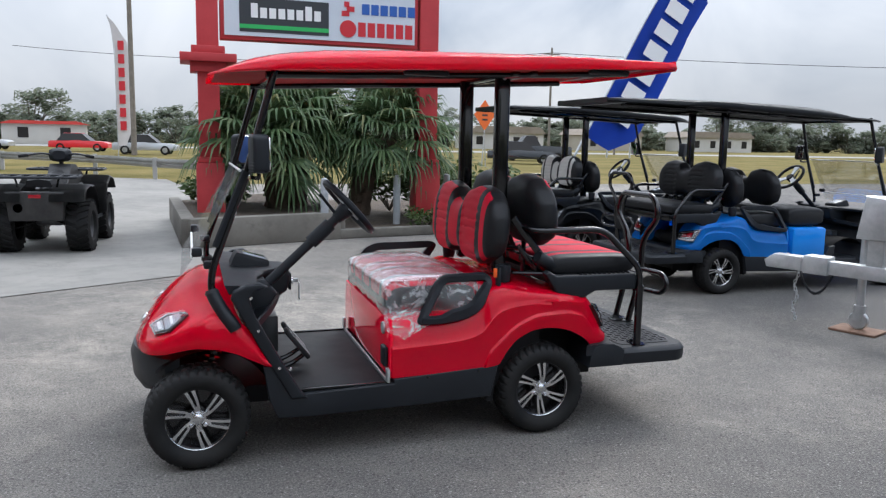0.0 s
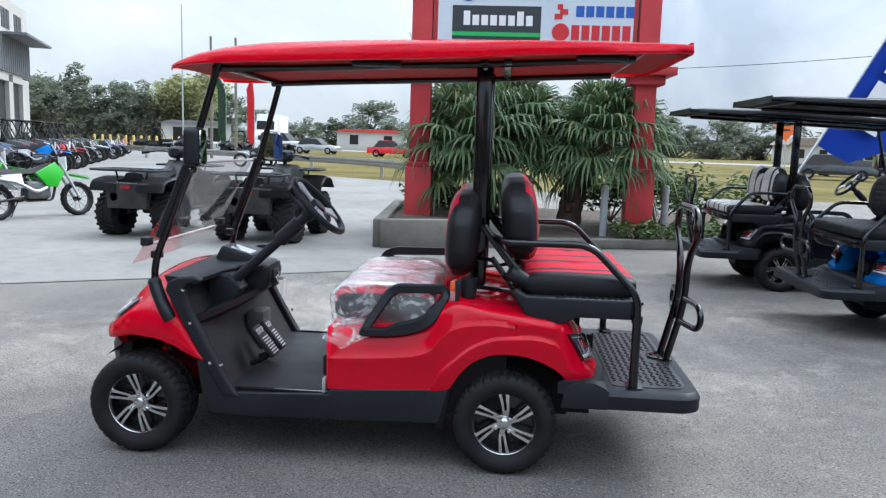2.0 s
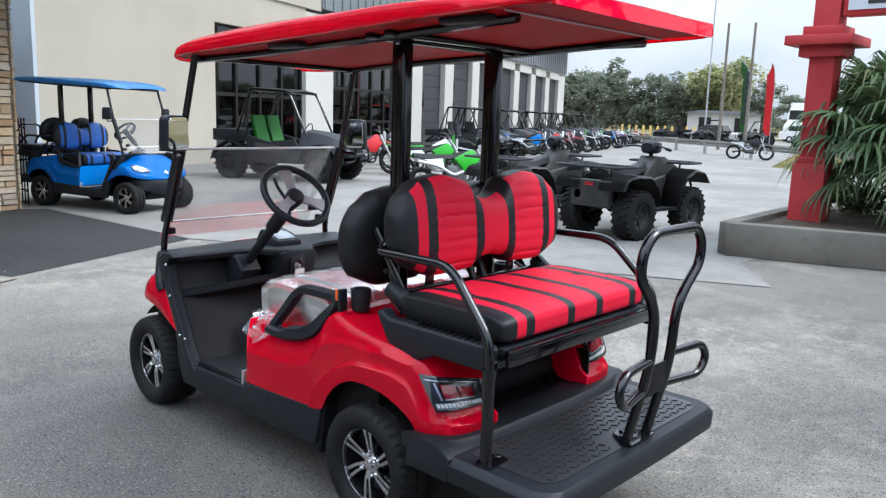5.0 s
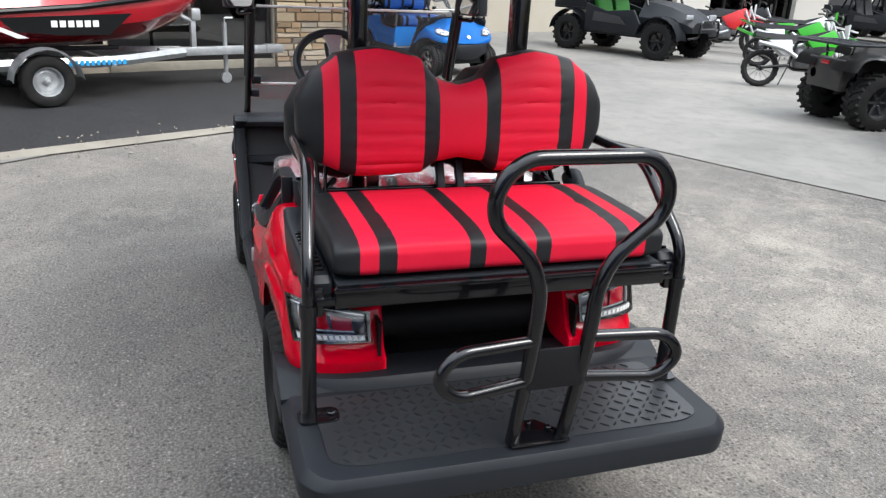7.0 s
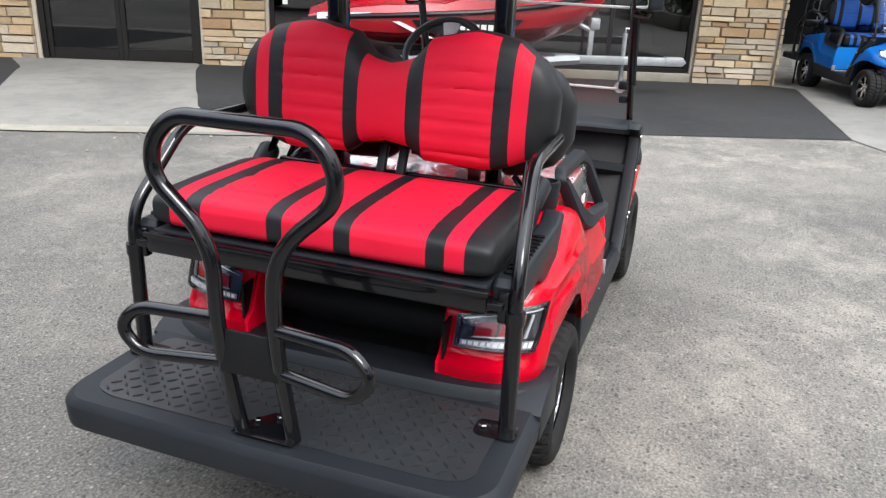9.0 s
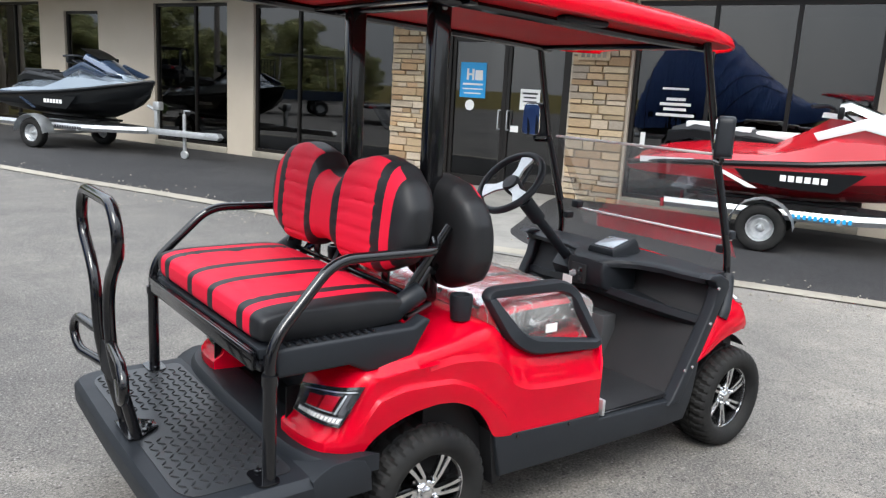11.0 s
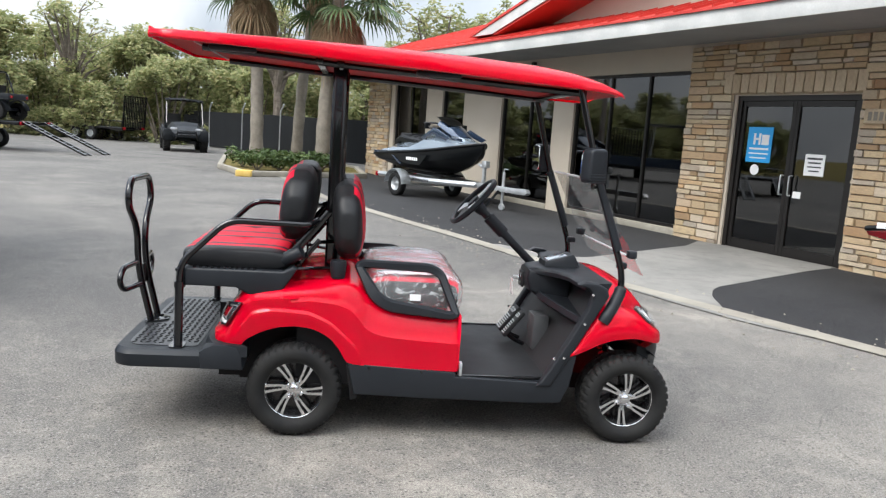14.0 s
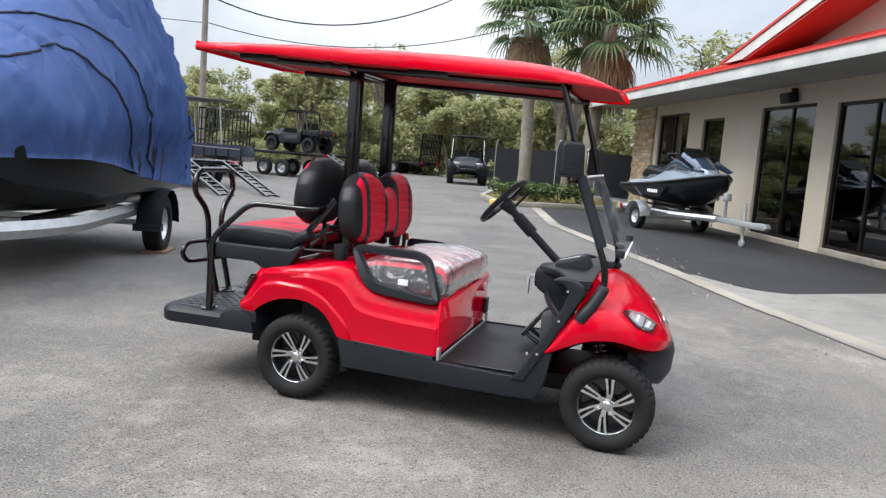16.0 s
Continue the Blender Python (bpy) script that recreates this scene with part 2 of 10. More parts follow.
M = {}
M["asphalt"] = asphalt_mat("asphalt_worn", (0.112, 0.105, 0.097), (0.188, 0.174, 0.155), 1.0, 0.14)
M["asphalt_new"] = asphalt_mat("asphalt_sealed", (0.023, 0.023, 0.0245), (0.036, 0.0355, 0.036), 0.12, 0.03)
M["concrete"] = concrete_mat("concrete_slab", (0.175, 0.168, 0.155), (0.250, 0.238, 0.216))
M["kerb"] = concrete_mat("concrete_old", (0.22, 0.20, 0.165), (0.34, 0.315, 0.26))
M["planter"] = concrete_mat("concrete_stained", (0.105, 0.096, 0.082), (0.21, 0.195, 0.17))
M["road"] = concrete_mat("road_surface", (0.24, 0.235, 0.23), (0.30, 0.295, 0.285))
M["grass"] = worn("grass", (0.110, 0.098, 0.034), (0.215, 0.170, 0.074), 0.25, (0.9, 0.95), grain=40, bstr=0.6, bdist=0.05, spec=0.03)
M["mulch"] = worn("mulch", (0.05, 0.035, 0.025), (0.10, 0.075, 0.05), 3, (0.9, 0.95), grain=50, bstr=0.8, bdist=0.03)
M["red"] = gloss_paint("red_gelcoat", (0.92, 0.001, 0.030), (0.87, 0.001, 0.027))
M["grey_plastic"] = worn("grey_moulded_plastic", (0.045, 0.048, 0.052), (0.06, 0.063, 0.067), 5, (0.5, 0.62), grain=500, bstr=0.08, bdist=0.001)
M["deck_plastic"] = worn("black_moulded_deck", (0.020, 0.0215, 0.024), (0.028, 0.030, 0.033), 3, (0.28, 0.40), grain=500, bstr=0.1, bdist=0.001, spec=0.5)
M["black_plastic"] = worn("black_textured_plastic", (0.0105, 0.0125, 0.016), (0.0145, 0.0170, 0.021), 3, (0.42, 0.55), grain=700, bstr=0.12, bdist=0.001, spec=0.3)
M["black_metal"] = mat_base("black_powder_coat", (0.004, 0.004, 0.005), 0.16, 0.0, 0.4, 0.4)
M["black_mat"] = worn("black_rubber_mat", (0.014, 0.0145, 0.016), (0.022, 0.022, 0.024), 5, (0.55, 0.7), grain=300, bstr=0.2, bdist=0.001, spec=0.3)
M["under"] = mat_base("dark_underbody", (0.007, 0.007, 0.008), 0.6, spec=0.25)
M["chrome"] = mat_base("chrome", (0.85, 0.86, 0.88), 0.06, 1.0)
M["alloy"] = worn("machined_alloy", (0.80, 0.80, 0.81), (0.62, 0.63, 0.65), 30, (0.14, 0.24), 1.0, grain=400, bstr=0)
M["rim_black"] = mat_base("black_rim_paint", (0.012, 0.012, 0.013), 0.25, 0.3, 0.5)
M["tyre"] = worn("tyre_rubber", (0.009, 0.009, 0.0095), (0.020, 0.0195, 0.0185), 9, (0.6, 0.8), grain=300, bstr=0.25, bdist=0.002, spec=0.22)
M["vinyl_red"] = worn("red_vinyl", (0.62, 0.010, 0.036), (0.66, 0.012, 0.040), 9, (0.5, 0.6), grain=500, bstr=0.18, bdist=0.001, spec=0.15)
M["vinyl_black"] = worn("black_vinyl", (0.010, 0.0105, 0.012), (0.015, 0.0155, 0.017), 9, (0.42, 0.55), grain=500, bstr=0.2, bdist=0.001, spec=0.3)
M["vinyl_white"] = worn("white_vinyl", (0.55, 0.54, 0.51), (0.62, 0.6, 0.57), 9, (0.4, 0.5), grain=500, bstr=0.15, bdist=0.001)
M["vinyl_blue"] = worn("blue_vinyl", (0.02, 0.12, 0.5), (0.03, 0.15, 0.55), 9, (0.4, 0.5), grain=500, bstr=0.15, bdist=0.001)
M["wrap"] = film_mat("plastic_wrap", 0.78, (0.9, 0.92, 0.93), True, 1.35, 0.6)
M["clear_sheet"] = film_mat("clear_acrylic", 0.94, (0.8, 0.83, 0.85), False, 1.35, 0.3, 0.6)
M["lamp_cover"] = film_mat("clear_lamp_cover", 1.0, (0.8, 0.82, 0.84), False, 1.3)
M["lens_red"] = mat_base("red_lamp_lens", (0.34, 0.004, 0.012), 0.1, 0.0, 0.6)
M["lamp_chrome"] = mat_base("lamp_reflector", (0.60, 0.62, 0.65), 0.18, 0.65)
M["lens_smoke"] = mat_base("smoked_reflector", (0.05, 0.05, 0.055), 0.12, 0.5, 1.0)
M["lamp_black"] = mat_base("lamp_housing", (0.012, 0.012, 0.013), 0.15, 0.0, 1.0)
M["orange"] = mat_base("orange_belt_tag", (0.85, 0.12, 0.01), 0.5)
M["white_tag"] = mat_base("white_paper", (0.78, 0.78, 0.77), 0.7)
M["screen"] = mat_base("gauge_glass", (0.30, 0.34, 0.38), 0.08, 0.0, 1.0)
M["steel"] = worn("galvanised_steel", (0.46, 0.48, 0.49), (0.60, 0.61, 0.62), 14, (0.35, 0.5), 0.7, grain=200, bstr=0.1)
M["mirror"] = mat_base("mirror_glass", (0.85, 0.86, 0.87), 0.02, 1.0)


# ---- building blocks of shape ----
def finish(name, bm, mats, smooth=40):
    me = bpy.data.meshes.new(name)
    bm.normal_update()
    bm.to_mesh(me)
    bm.free()
    for m in (mats if isinstance(mats, (list, tuple)) else [mats]):
        me.materials.append(m)
    if smooth:
        me.shade_smooth()
        me.set_sharp_from_angle(angle=radians(smooth))
    return me


def part(name, bm, mats, parent=None, label="", smooth=40):
    """Links a bmesh as one mesh object under a thing or a part."""
    ob = new(name, finish(name, bm, mats, smooth))
    if parent is not None:
        ob.parent = parent
    if label:
        ob["label"] = label
    return ob


def thing(name, m, label, category, group="", kind=""):
    ob = new(name)
    ob.empty_display_size = 0.1
    ob.matrix_world = m
    return tagged(ob, label, category, group, kind)


def B():
    return bmesh.new()


def box(bm, x0, x1, y0, y1, z0, z1, bev=0.0, seg=2, m=None, mi=0):
    r = bmesh.ops.create_cube(bm, size=1.0)
    vs = r["verts"]
    for v in vs:
        v.co = Vector(((x0 + x1) / 2 + v.co.x * (x1 - x0), (y0 + y1) / 2 + v.co.y * (y1 - y0), (z0 + z1) / 2 + v.co.z * (z1 - z0)))
    faces = {f for v in vs for f in v.link_faces}
    for f in faces:
        f.material_index = mi
    if bev:
        e = {e for v in vs for e in v.link_edges}
        g = bmesh.ops.bevel(bm, geom=list(e), offset=bev, segments=seg, profile=0.5, affect="EDGES", clamp_overlap=True)
        vs = list({v for f in g["faces"] for v in f.verts} | {v for v in vs if v.is_valid})
        for f in g["faces"]:
            f.material_index = mi
    if m is not None:
        bmesh.ops.transform(bm, matrix=m, verts=vs)
    return vs


def fillet(pts, rad, n=5, closed=False):
    """Rounds the corners of a polyline."""
    pts = [Vector(p) for p in pts]
    out = []
    k = len(pts)
    for i, p in enumerate(pts):
        if not closed and i in (0, k - 1):
            out.append(p)
            continue
        a, b = pts[i - 1] - p, pts[(i + 1) % k] - p
        r = rad[i] if isinstance(rad, (list, tuple)) else rad
        d = min(r, a.length * 0.49, b.length * 0.49)
        p0, p1 = p + a.normalized() * d, p + b.normalized() * d
        for j in range(n + 1):
            t = j / n
            out.append(p0 * (1 - t) ** 2 + p * (2 * t * (1 - t)) + p1 * t * t)
    return out


def tube(bm, pts, r, seg=10, closed=False, cap=True, flat=None, mi=0):
    """Sweeps a round (or, with flat=(a, b), an elliptical) section along a polyline."""
    pts = [Vector(p) for p in pts]
    n = len(pts)
    rings = []
    up = None
    for i, p in enumerate(pts):
        if closed:
            d = (pts[(i + 1) % n] - pts[i - 1]).normalized()
        else:
            d = (pts[min(i + 1, n - 1)] - pts[max(i - 1, 0)]).normalized()
        if up is None:
            up = d.orthogonal().normalized() if abs(d.z) > 0.9 else Vector((0, 0, 1))
        side = d.cross(up).normalized()
        up = side.cross(d).normalized()
        rr = r[i] if isinstance(r, (list, tuple)) else r
        a, b = (rr, rr) if flat is None else flat
        rings.append([bm.verts.new(p + side * (math.cos(2 * math.pi * j / seg) * a) + up * (math.sin(2 * math.pi * j / seg) * b)) for j in range(seg)])
    m = n if closed else n - 1
    for i in range(m):
        q, s = rings[i], rings[(i + 1) % n]
        for j in range(seg):
            f = bm.faces.new((q[j], q[(j + 1) % seg], s[(j + 1) % seg], s[j]))
            f.material_index = mi
    if cap and not closed:
        bm.faces.new(rings[0][::-1]).material_index = mi
        bm.faces.new(rings[-1]).material_index = mi
    return [v for q in rings for v in q]


def loft(bm, rings, cap=True, loop=True, mi=0):
    """Skins rings of points of equal number."""
    vs = [[bm.verts.new(p) for p in q] for q in rings]
    k = len(vs[0])
    faces = []
    for a, b in zip(vs, vs[1:]):
        for j in range(k if loop else k - 1):
            f = bm.faces.new((a[j], a[(j + 1) % k], b[(j + 1) % k], b[j]))
            f.material_index = mi
            faces.append(f)
    if cap and loop:
        bm.faces.new(vs[0][::-1]).material_index = mi
        bm.faces.new(vs[-1]).material_index = mi
    return vs


def lathe(bm, prof, m=None, seg=32, mi=0, shape=None):
    """Turns a profile of (radius, height) about z; shape(i, k) may change a radius."""
    rows = []
    for k, (r, h) in enumerate(prof):
        rows.append([bm.verts.new((math.cos(2 * math.pi * i / seg) * (r + (shape(i, k) if shape else 0)), math.sin(2 * math.pi * i / seg) * (r + (shape(i, k) if shape else 0)), h)) for i in range(seg)])
    for a, b in zip(rows, rows[1:]):
        for i in range(seg):
            bm.faces.new((a[i], a[(i + 1) % seg], b[(i + 1) % seg], b[i])).material_index = mi
    vs = [v for q in rows for v in q]
    if m is not None:
        bmesh.ops.transform(bm, matrix=m, verts=vs)
    return vs


def disc_profile(r, h0, h1, bev=0.0):
    return [(0.0001, h0), (r - bev, h0), (r, h0 + bev), (r, h1 - bev), (r - bev, h1), (0.0001, h1)]


def prism(bm, outline, d0, d1, axis="y", bev=0.0, seg=2, mi=0, m=None):
    """Extrudes a plane outline: (x, z) along y, (x, y) along z or (y, z) along x."""
    def at(a, b, d):
        return {"y": (a, d, b), "z": (a, b, d), "x": (d, a, b)}[axis]
    lo = [bm.verts.new(at(a, b, d0)) for a, b in outline]
    hi = [bm.verts.new(at(a, b, d1)) for a, b in outline]
    k = len(lo)
    fs = [bm.faces.new(lo), bm.faces.new(hi[::-1])]
    for i in range(k):
        fs.append(bm.faces.new((lo[i], hi[i], hi[(i + 1) % k], lo[(i + 1) % k])))
    for f in fs:
        f.material_index = mi
    bmesh.ops.recalc_face_normals(bm, faces=fs)
    vs = lo + hi
    if bev:
        e = [e for f in fs[:2] for e in f.edges]
        g = bmesh.ops.bevel(bm, geom=list(set(e)), offset=bev, segments=seg, profile=0.5, affect="EDGES", clamp_overlap=True)
        vs = list({v for f in fs if f.is_valid for v in f.verts} | {v for f in g["faces"] for v in f.verts})
        for f in g["faces"]:
            f.material_index = mi
    if m is not None:
        bmesh.ops.transform(bm, matrix=m, verts=vs)
    return vs


def sheet(name, pts, z, material, label, category="ground"):
    bm = B()
    bm.faces.new([bm.verts.new((x, y, z)) for x, y in pts])
    ob = part(name, bm, material, None, "", 0)
    return tagged(ob, label, category, kind="structure")


def lerp(x, pts):
    """Piecewise smooth value at x of a table of (x, y)."""
    if x <= pts[0][0]:
        return pts[0][1]
    for (a, p), (b, q) in zip(pts, pts[1:]):
        if x <= b:
            t = (x - a) / (b - a)
            t = t * t * (3 - 2 * t)
            return p + (q - p) * t
    return pts[-1][1]


def ease(x, pts):
    """Smooth curve through a table of (x, y), without overshoot."""
    if x <= pts[0][0]:
        return pts[0][1]
    if x >= pts[-1][0]:
        return pts[-1][1]
    i = max(k for k in range(len(pts) - 1) if pts[k][0] <= x)

    def slope(k):
        if k == 0 or k == len(pts) - 1:
            a, b = (pts[0], pts[1]) if k == 0 else (pts[-2], pts[-1])
            return (b[1] - a[1]) / (b[0] - a[0])
        h0, h1 = pts[k][0] - pts[k - 1][0], pts[k + 1][0] - pts[k][0]
        d0, d1 = (pts[k][1] - pts[k - 1][1]) / h0, (pts[k + 1][1] - pts[k][1]) / h1
        return 0.0 if d0 * d1 <= 0 else 3 * (h0 + h1) / ((2 * h1 + h0) / d0 + (h1 + 2 * h0) / d1)
    h = pts[i + 1][0] - pts[i][0]
    t = (x - pts[i][0]) / h
    return pts[i][1] * (1 + 2 * t) * (1 - t) ** 2 + slope(i) * h * t * (1 - t) ** 2 + pts[i + 1][1] * t * t * (3 - 2 * t) + slope(i + 1) * h * t * t * (t - 1)


def lin(x, pts):
    return float(np.interp(x, [p[0] for p in pts], [p[1] for p in pts]))


# ---- the ground ----
def on_front(s, out, z=0.0):
    """A place before the shop front: s along it, out from it."""
    return Vector((7.2 - 0.356 * s - 0.934 * out, 6.0 + 0.934 * s - 0.356 * out, z))


def on_hall(k, out, z=0.0):
    """A place before the long service hall."""
    return Vector((16.0 + 0.369 * k - 0.929 * out, -4.7 - 0.929 * k - 0.369 * out, z))


bm = B()
bmesh.ops.create_grid(bm, x_segments=40, y_segments=40, size=1500)
ground = tagged(part("ground", bm, M["grass"], None, "", 0), "wide flat ground of dry grass and dirt", "ground", kind="structure")
ground.location.z = -0.03
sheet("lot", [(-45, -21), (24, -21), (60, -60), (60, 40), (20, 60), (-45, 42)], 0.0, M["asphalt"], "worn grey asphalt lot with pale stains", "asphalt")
FE = [(-1.75, 18.2), (-0.45, 12.8), (1.15, 8.9), (1.86, 7.3), (2.95, 4.5), (4.45, 1.7), (5.3, 0.1), (6.3, -2.2)]
front_line = [tuple(on_front(s, 0.02)[:2]) for s in (-8.0, 18.4)]
sheet("pavement", [*FE, (9.9, -1.9), *front_line, (-1.3, 24.5)], 0.005, M["asphalt_new"], "dark freshly sealed asphalt along the shop front", "asphalt")
sheet("slab", [(0.6, -5.15), (1.9, -4.5), (3.1, -3.85), (4.7, -3.05), (6.3, -2.2), (9.9, -1.9), (17.0, -2.2), (48, -80), (24, -80), (9, -27.5), (2.4, -23.5), (1.0, -14), (1.35, -6.2)], 0.008, M["concrete"], "pale grey concrete parking slab", "concrete")
ap = [on_front(2.6, 0.02), Vector((5.54, 7.55, 0)), Vector((3.39, 5.78, 0)), Vector((2.9, 5.85, 0)), Vector((2.35, 6.7, 0)), Vector((2.2, 6.5, 0)), Vector((2.32, 5.7, 0)), Vector((3.03, 4.12, 0)), Vector((3.49, 3.08, 0)), Vector((3.86, 2.3, 0)), Vector((4.3, 1.75, 0)), Vector((4.42, 2.12, 0)), Vector((4.02, 2.42, 0)), Vector((3.91, 2.78, 0)), Vector((4.03, 3.39, 0)), Vector((4.36, 4.0, 0)), Vector((5.07, 4.56, 0)), Vector((6.57, 5.65, 0)), on_front(0.05, 0.02)]
ap = fillet(ap, 0.18, 4, True)
ap = [p + Vector((noise.noise(p * 2.1), noise.noise(p * 2.1 + Vector((9, 0, 0))), 0)) * 0.05 for p in ap]
sheet("apron", [tuple(p[:2]) for p in ap], 0.010, M["concrete"], "pale concrete apron before the entrance doors", "concrete")
bm = B()
inner = [Vector((x, y, 0)) for x, y in FE[:7]]
for a, b in zip(inner, inner[1:]):
    d = (b - a).normalized().cross(Vector((0, 0, 1))) * 0.14
    w0, w1 = d * (0.9 + 0.2 * noise.noise(a * 3)), d * (0.9 + 0.2 * noise.noise(b * 3))
    bm.faces.new([bm.verts.new(p + Vector((0, 0, 0.012))) for p in (a - w0, b - w1, b + w1, a + w0)])
tagged(part("gutter", bm, M["kerb"], None, "", 0), "pale worn concrete gutter strip in the asphalt", "gutter", kind="structure")
bm = B()
gr = random.Random(77)
for i in range(420):
    a, b = gr.choice(list(zip(inner, inner[1:]))[1:6])
    p = a.lerp(b, gr.random()) + Vector((gr.gauss(-0.15, 0.35), gr.gauss(0, 0.35), 0))
    q = gr.uniform(0.006, 0.02)
    vs = [bm.verts.new(p + Vector((q * math.cos(k * 1.571 + i) * gr.uniform(0.7, 1.2), q * math.sin(k * 1.571 + i) * gr.uniform(0.7, 1.2), 0.008))) for k in range(4)]
    tip = bm.verts.new(p + Vector((gr.uniform(-0.4, 0.4) * q, gr.uniform(-0.4, 0.4) * q, 0.008 + q * 0.9)))
    for k in range(4):
        bm.faces.new((vs[k], vs[(k + 1) % 4], tip))
tagged(part("gravel", bm, M["kerb"], None, "", 0), "loose pale gravel crumbs along the gutter", "gravel", kind="stuff")
sheet("road", [(-400, -62), (400, -140), (400, -128), (-400, -50)], 0.0, M["road"], "pale grey highway beyond the grass", "road")
sheet("frontage", [(-45, -21), (24, -21), (9, -27.5), (2.4, -23.5), (-45, -29)], 0.003, M["grass"], "dry grass verge along the road", "grass")

# ---- the shop front ----
M["stucco"] = worn("beige_stucco", (0.47, 0.41, 0.33), (0.52, 0.46, 0.38), 0.8, (0.85, 0.9), grain=90, bstr=0.35, bdist=0.004)
M["stone"] = random_tint("ledge_stone", [(0.0, (0.36, 0.21, 0.10)), (0.22, (0.58, 0.45, 0.27)), (0.42, (0.38, 0.33, 0.27)), (0.60, (0.64, 0.52, 0.34)), (0.8, (0.50, 0.32, 0.16)), (1.0, (0.66, 0.58, 0.46))], 0.8)
M["soldier"] = random_tint("sandstone_block", [(0.0, (0.48, 0.37, 0.24)), (0.5, (0.58, 0.47, 0.32)), (1.0, (0.52, 0.40, 0.27))], 0.8)
M["mortar"] = worn("mortar", (0.20, 0.18, 0.15), (0.28, 0.25, 0.21), 4, (0.9, 0.95), grain=100, bstr=0.4)
M["frame_dark"] = mat_base("bronze_window_frame", (0.018, 0.016, 0.015), 0.35, 0.4)
M["fascia"] = worn("weathered_white_board", (0.50, 0.51, 0.50), (0.66, 0.66, 0.64), 1.5, (0.7, 0.8), grain=40, bstr=0.2)
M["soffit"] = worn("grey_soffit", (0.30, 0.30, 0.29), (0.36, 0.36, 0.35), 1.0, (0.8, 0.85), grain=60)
M["roof_red"] = worn("red_roof_sheet", (0.50, 0.035, 0.025), (0.60, 0.06, 0.045), 0.7, (0.45, 0.6), grain=60, bstr=0.1)
# indoor dimness put into the colour of walls and furniture
M["dark_room"] = worn("interior_gloom", (0.035, 0.032, 0.03), (0.06, 0.055, 0.05), 1.2, (0.8, 0.9), grain=20)
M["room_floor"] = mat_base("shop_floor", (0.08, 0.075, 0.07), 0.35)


def tinted_glass(name, see=0.28):
    m = bpy.data.materials.new(name)
    m.use_nodes = True
    m.node_tree.nodes.clear()
    out = node(m, "ShaderNodeOutputMaterial")
    tr = node(m, "ShaderNodeBsdfTransparent")
    tr.inputs[0].default_value = (see, see * 1.02, see * 1.03, 1)
    gl = node(m, "ShaderNodeBsdfGlossy", Roughness=0.02)
    fr = node(m, "ShaderNodeFresnel", IOR=2.05)
    mx = node(m, "ShaderNodeMixShader")
    link(m, fr.outputs[0], mx.inputs[0])
    link(m, tr.outputs[0], mx.inputs[1])
    link(m, gl.outputs[0], mx.inputs[2])
    link(m, mx.outputs[0], out.inputs[0])
    return m


M["glass"] = tinted_glass("tinted_shop_glass", 0.22)
FM = Matrix(((-0.3562, -0.9344, 0, 7.2), (0.9344, -0.3562, 0, 6.0), (0, 0, 1, 0), (0, 0, 0, 1)))
OPEN = [(-6.9, -4.55, 0.12, 2.9), (-4.1, -0.95, 0.12, 2.9), (0.0, 2.22, 0.0, 2.47), (3.3, 6.65, 0.12, 2.92), (7.38, 9.62, 0.12, 2.96), (11.55, 12.85, 0.12, 2.82), (13.85, 16.2, 0.12, 3.05)]
front = thing("wall_front", FM, "beige stucco shop wall with stone columns", "wall", kind="structure")
edges = [-8.0] + [v for o in OPEN for v in o[:2]] + [18.3]
for i in range(0, len(edges), 2):
    bm = B()
    box(bm, edges[i], edges[i + 1], -0.25, 0, 0, 3.45)
    part("pier", bm, M["stucco"], front)
for s0, s1, z0, z1 in OPEN:
    bm = B()
    box(bm, s0, s1, -0.25, 0, z1, 3.45)
    part("lintel", bm, M["stucco"], front)
    if z0:
        bm = B()
        box(bm, s0, s1, -0.25, 0.03, 0, z0, 0.01)
        part("sill", bm, M["kerb"], front)


def unit_stone(i, sx=1.0):
    r = random.Random(i)
    bm = B()
    box(bm, -0.5, 0.5, 0, 1, -0.5, 0.5)
    for v in bm.verts:
        j = Vector((r.uniform(-0.02, 0.02), 0, r.uniform(-0.05, 0.05)))
        if v.co.y > 0.5:
            v.co += j + Vector((-math.copysign(0.03, v.co.x), r.uniform(-0.25, 0.12), -math.copysign(0.07, v.co.z)))
    return finish("stone", bm, M["stone"], 0)


STONES = [unit_stone(i) for i in range(8)]
SOLDIERS = [unit_stone(20 + i) for i in range(3)]
for me in SOLDIERS:
    me.materials[0] = M["soldier"]


def stone_panel(parent, s0, s1, z0, z1, seed, out=0.0, side=None):
    """Courses of ledge stone on a mortar bed."""
    r = random.Random(seed)
    z = z0
    while z < z1 - 0.02:
        h = min(r.choice((0.07, 0.085, 0.1, 0.12, 0.14)), z1 - z)
        if z1 - z - h < 0.05:
            h = z1 - z
        s = s0
        while s < s1 - 0.01:
            w = r.uniform(0.16, 0.48)
            if s1 - s - w < 0.12:
                w = s1 - s
            ob = new("stone", r.choice(STONES))
            ob.parent = parent
            ob.location = (s + w / 2, out, z + h / 2)
            ob.scale = (w - 0.008, r.uniform(0.035, 0.07), h - 0.008)
            s += w
        z += h


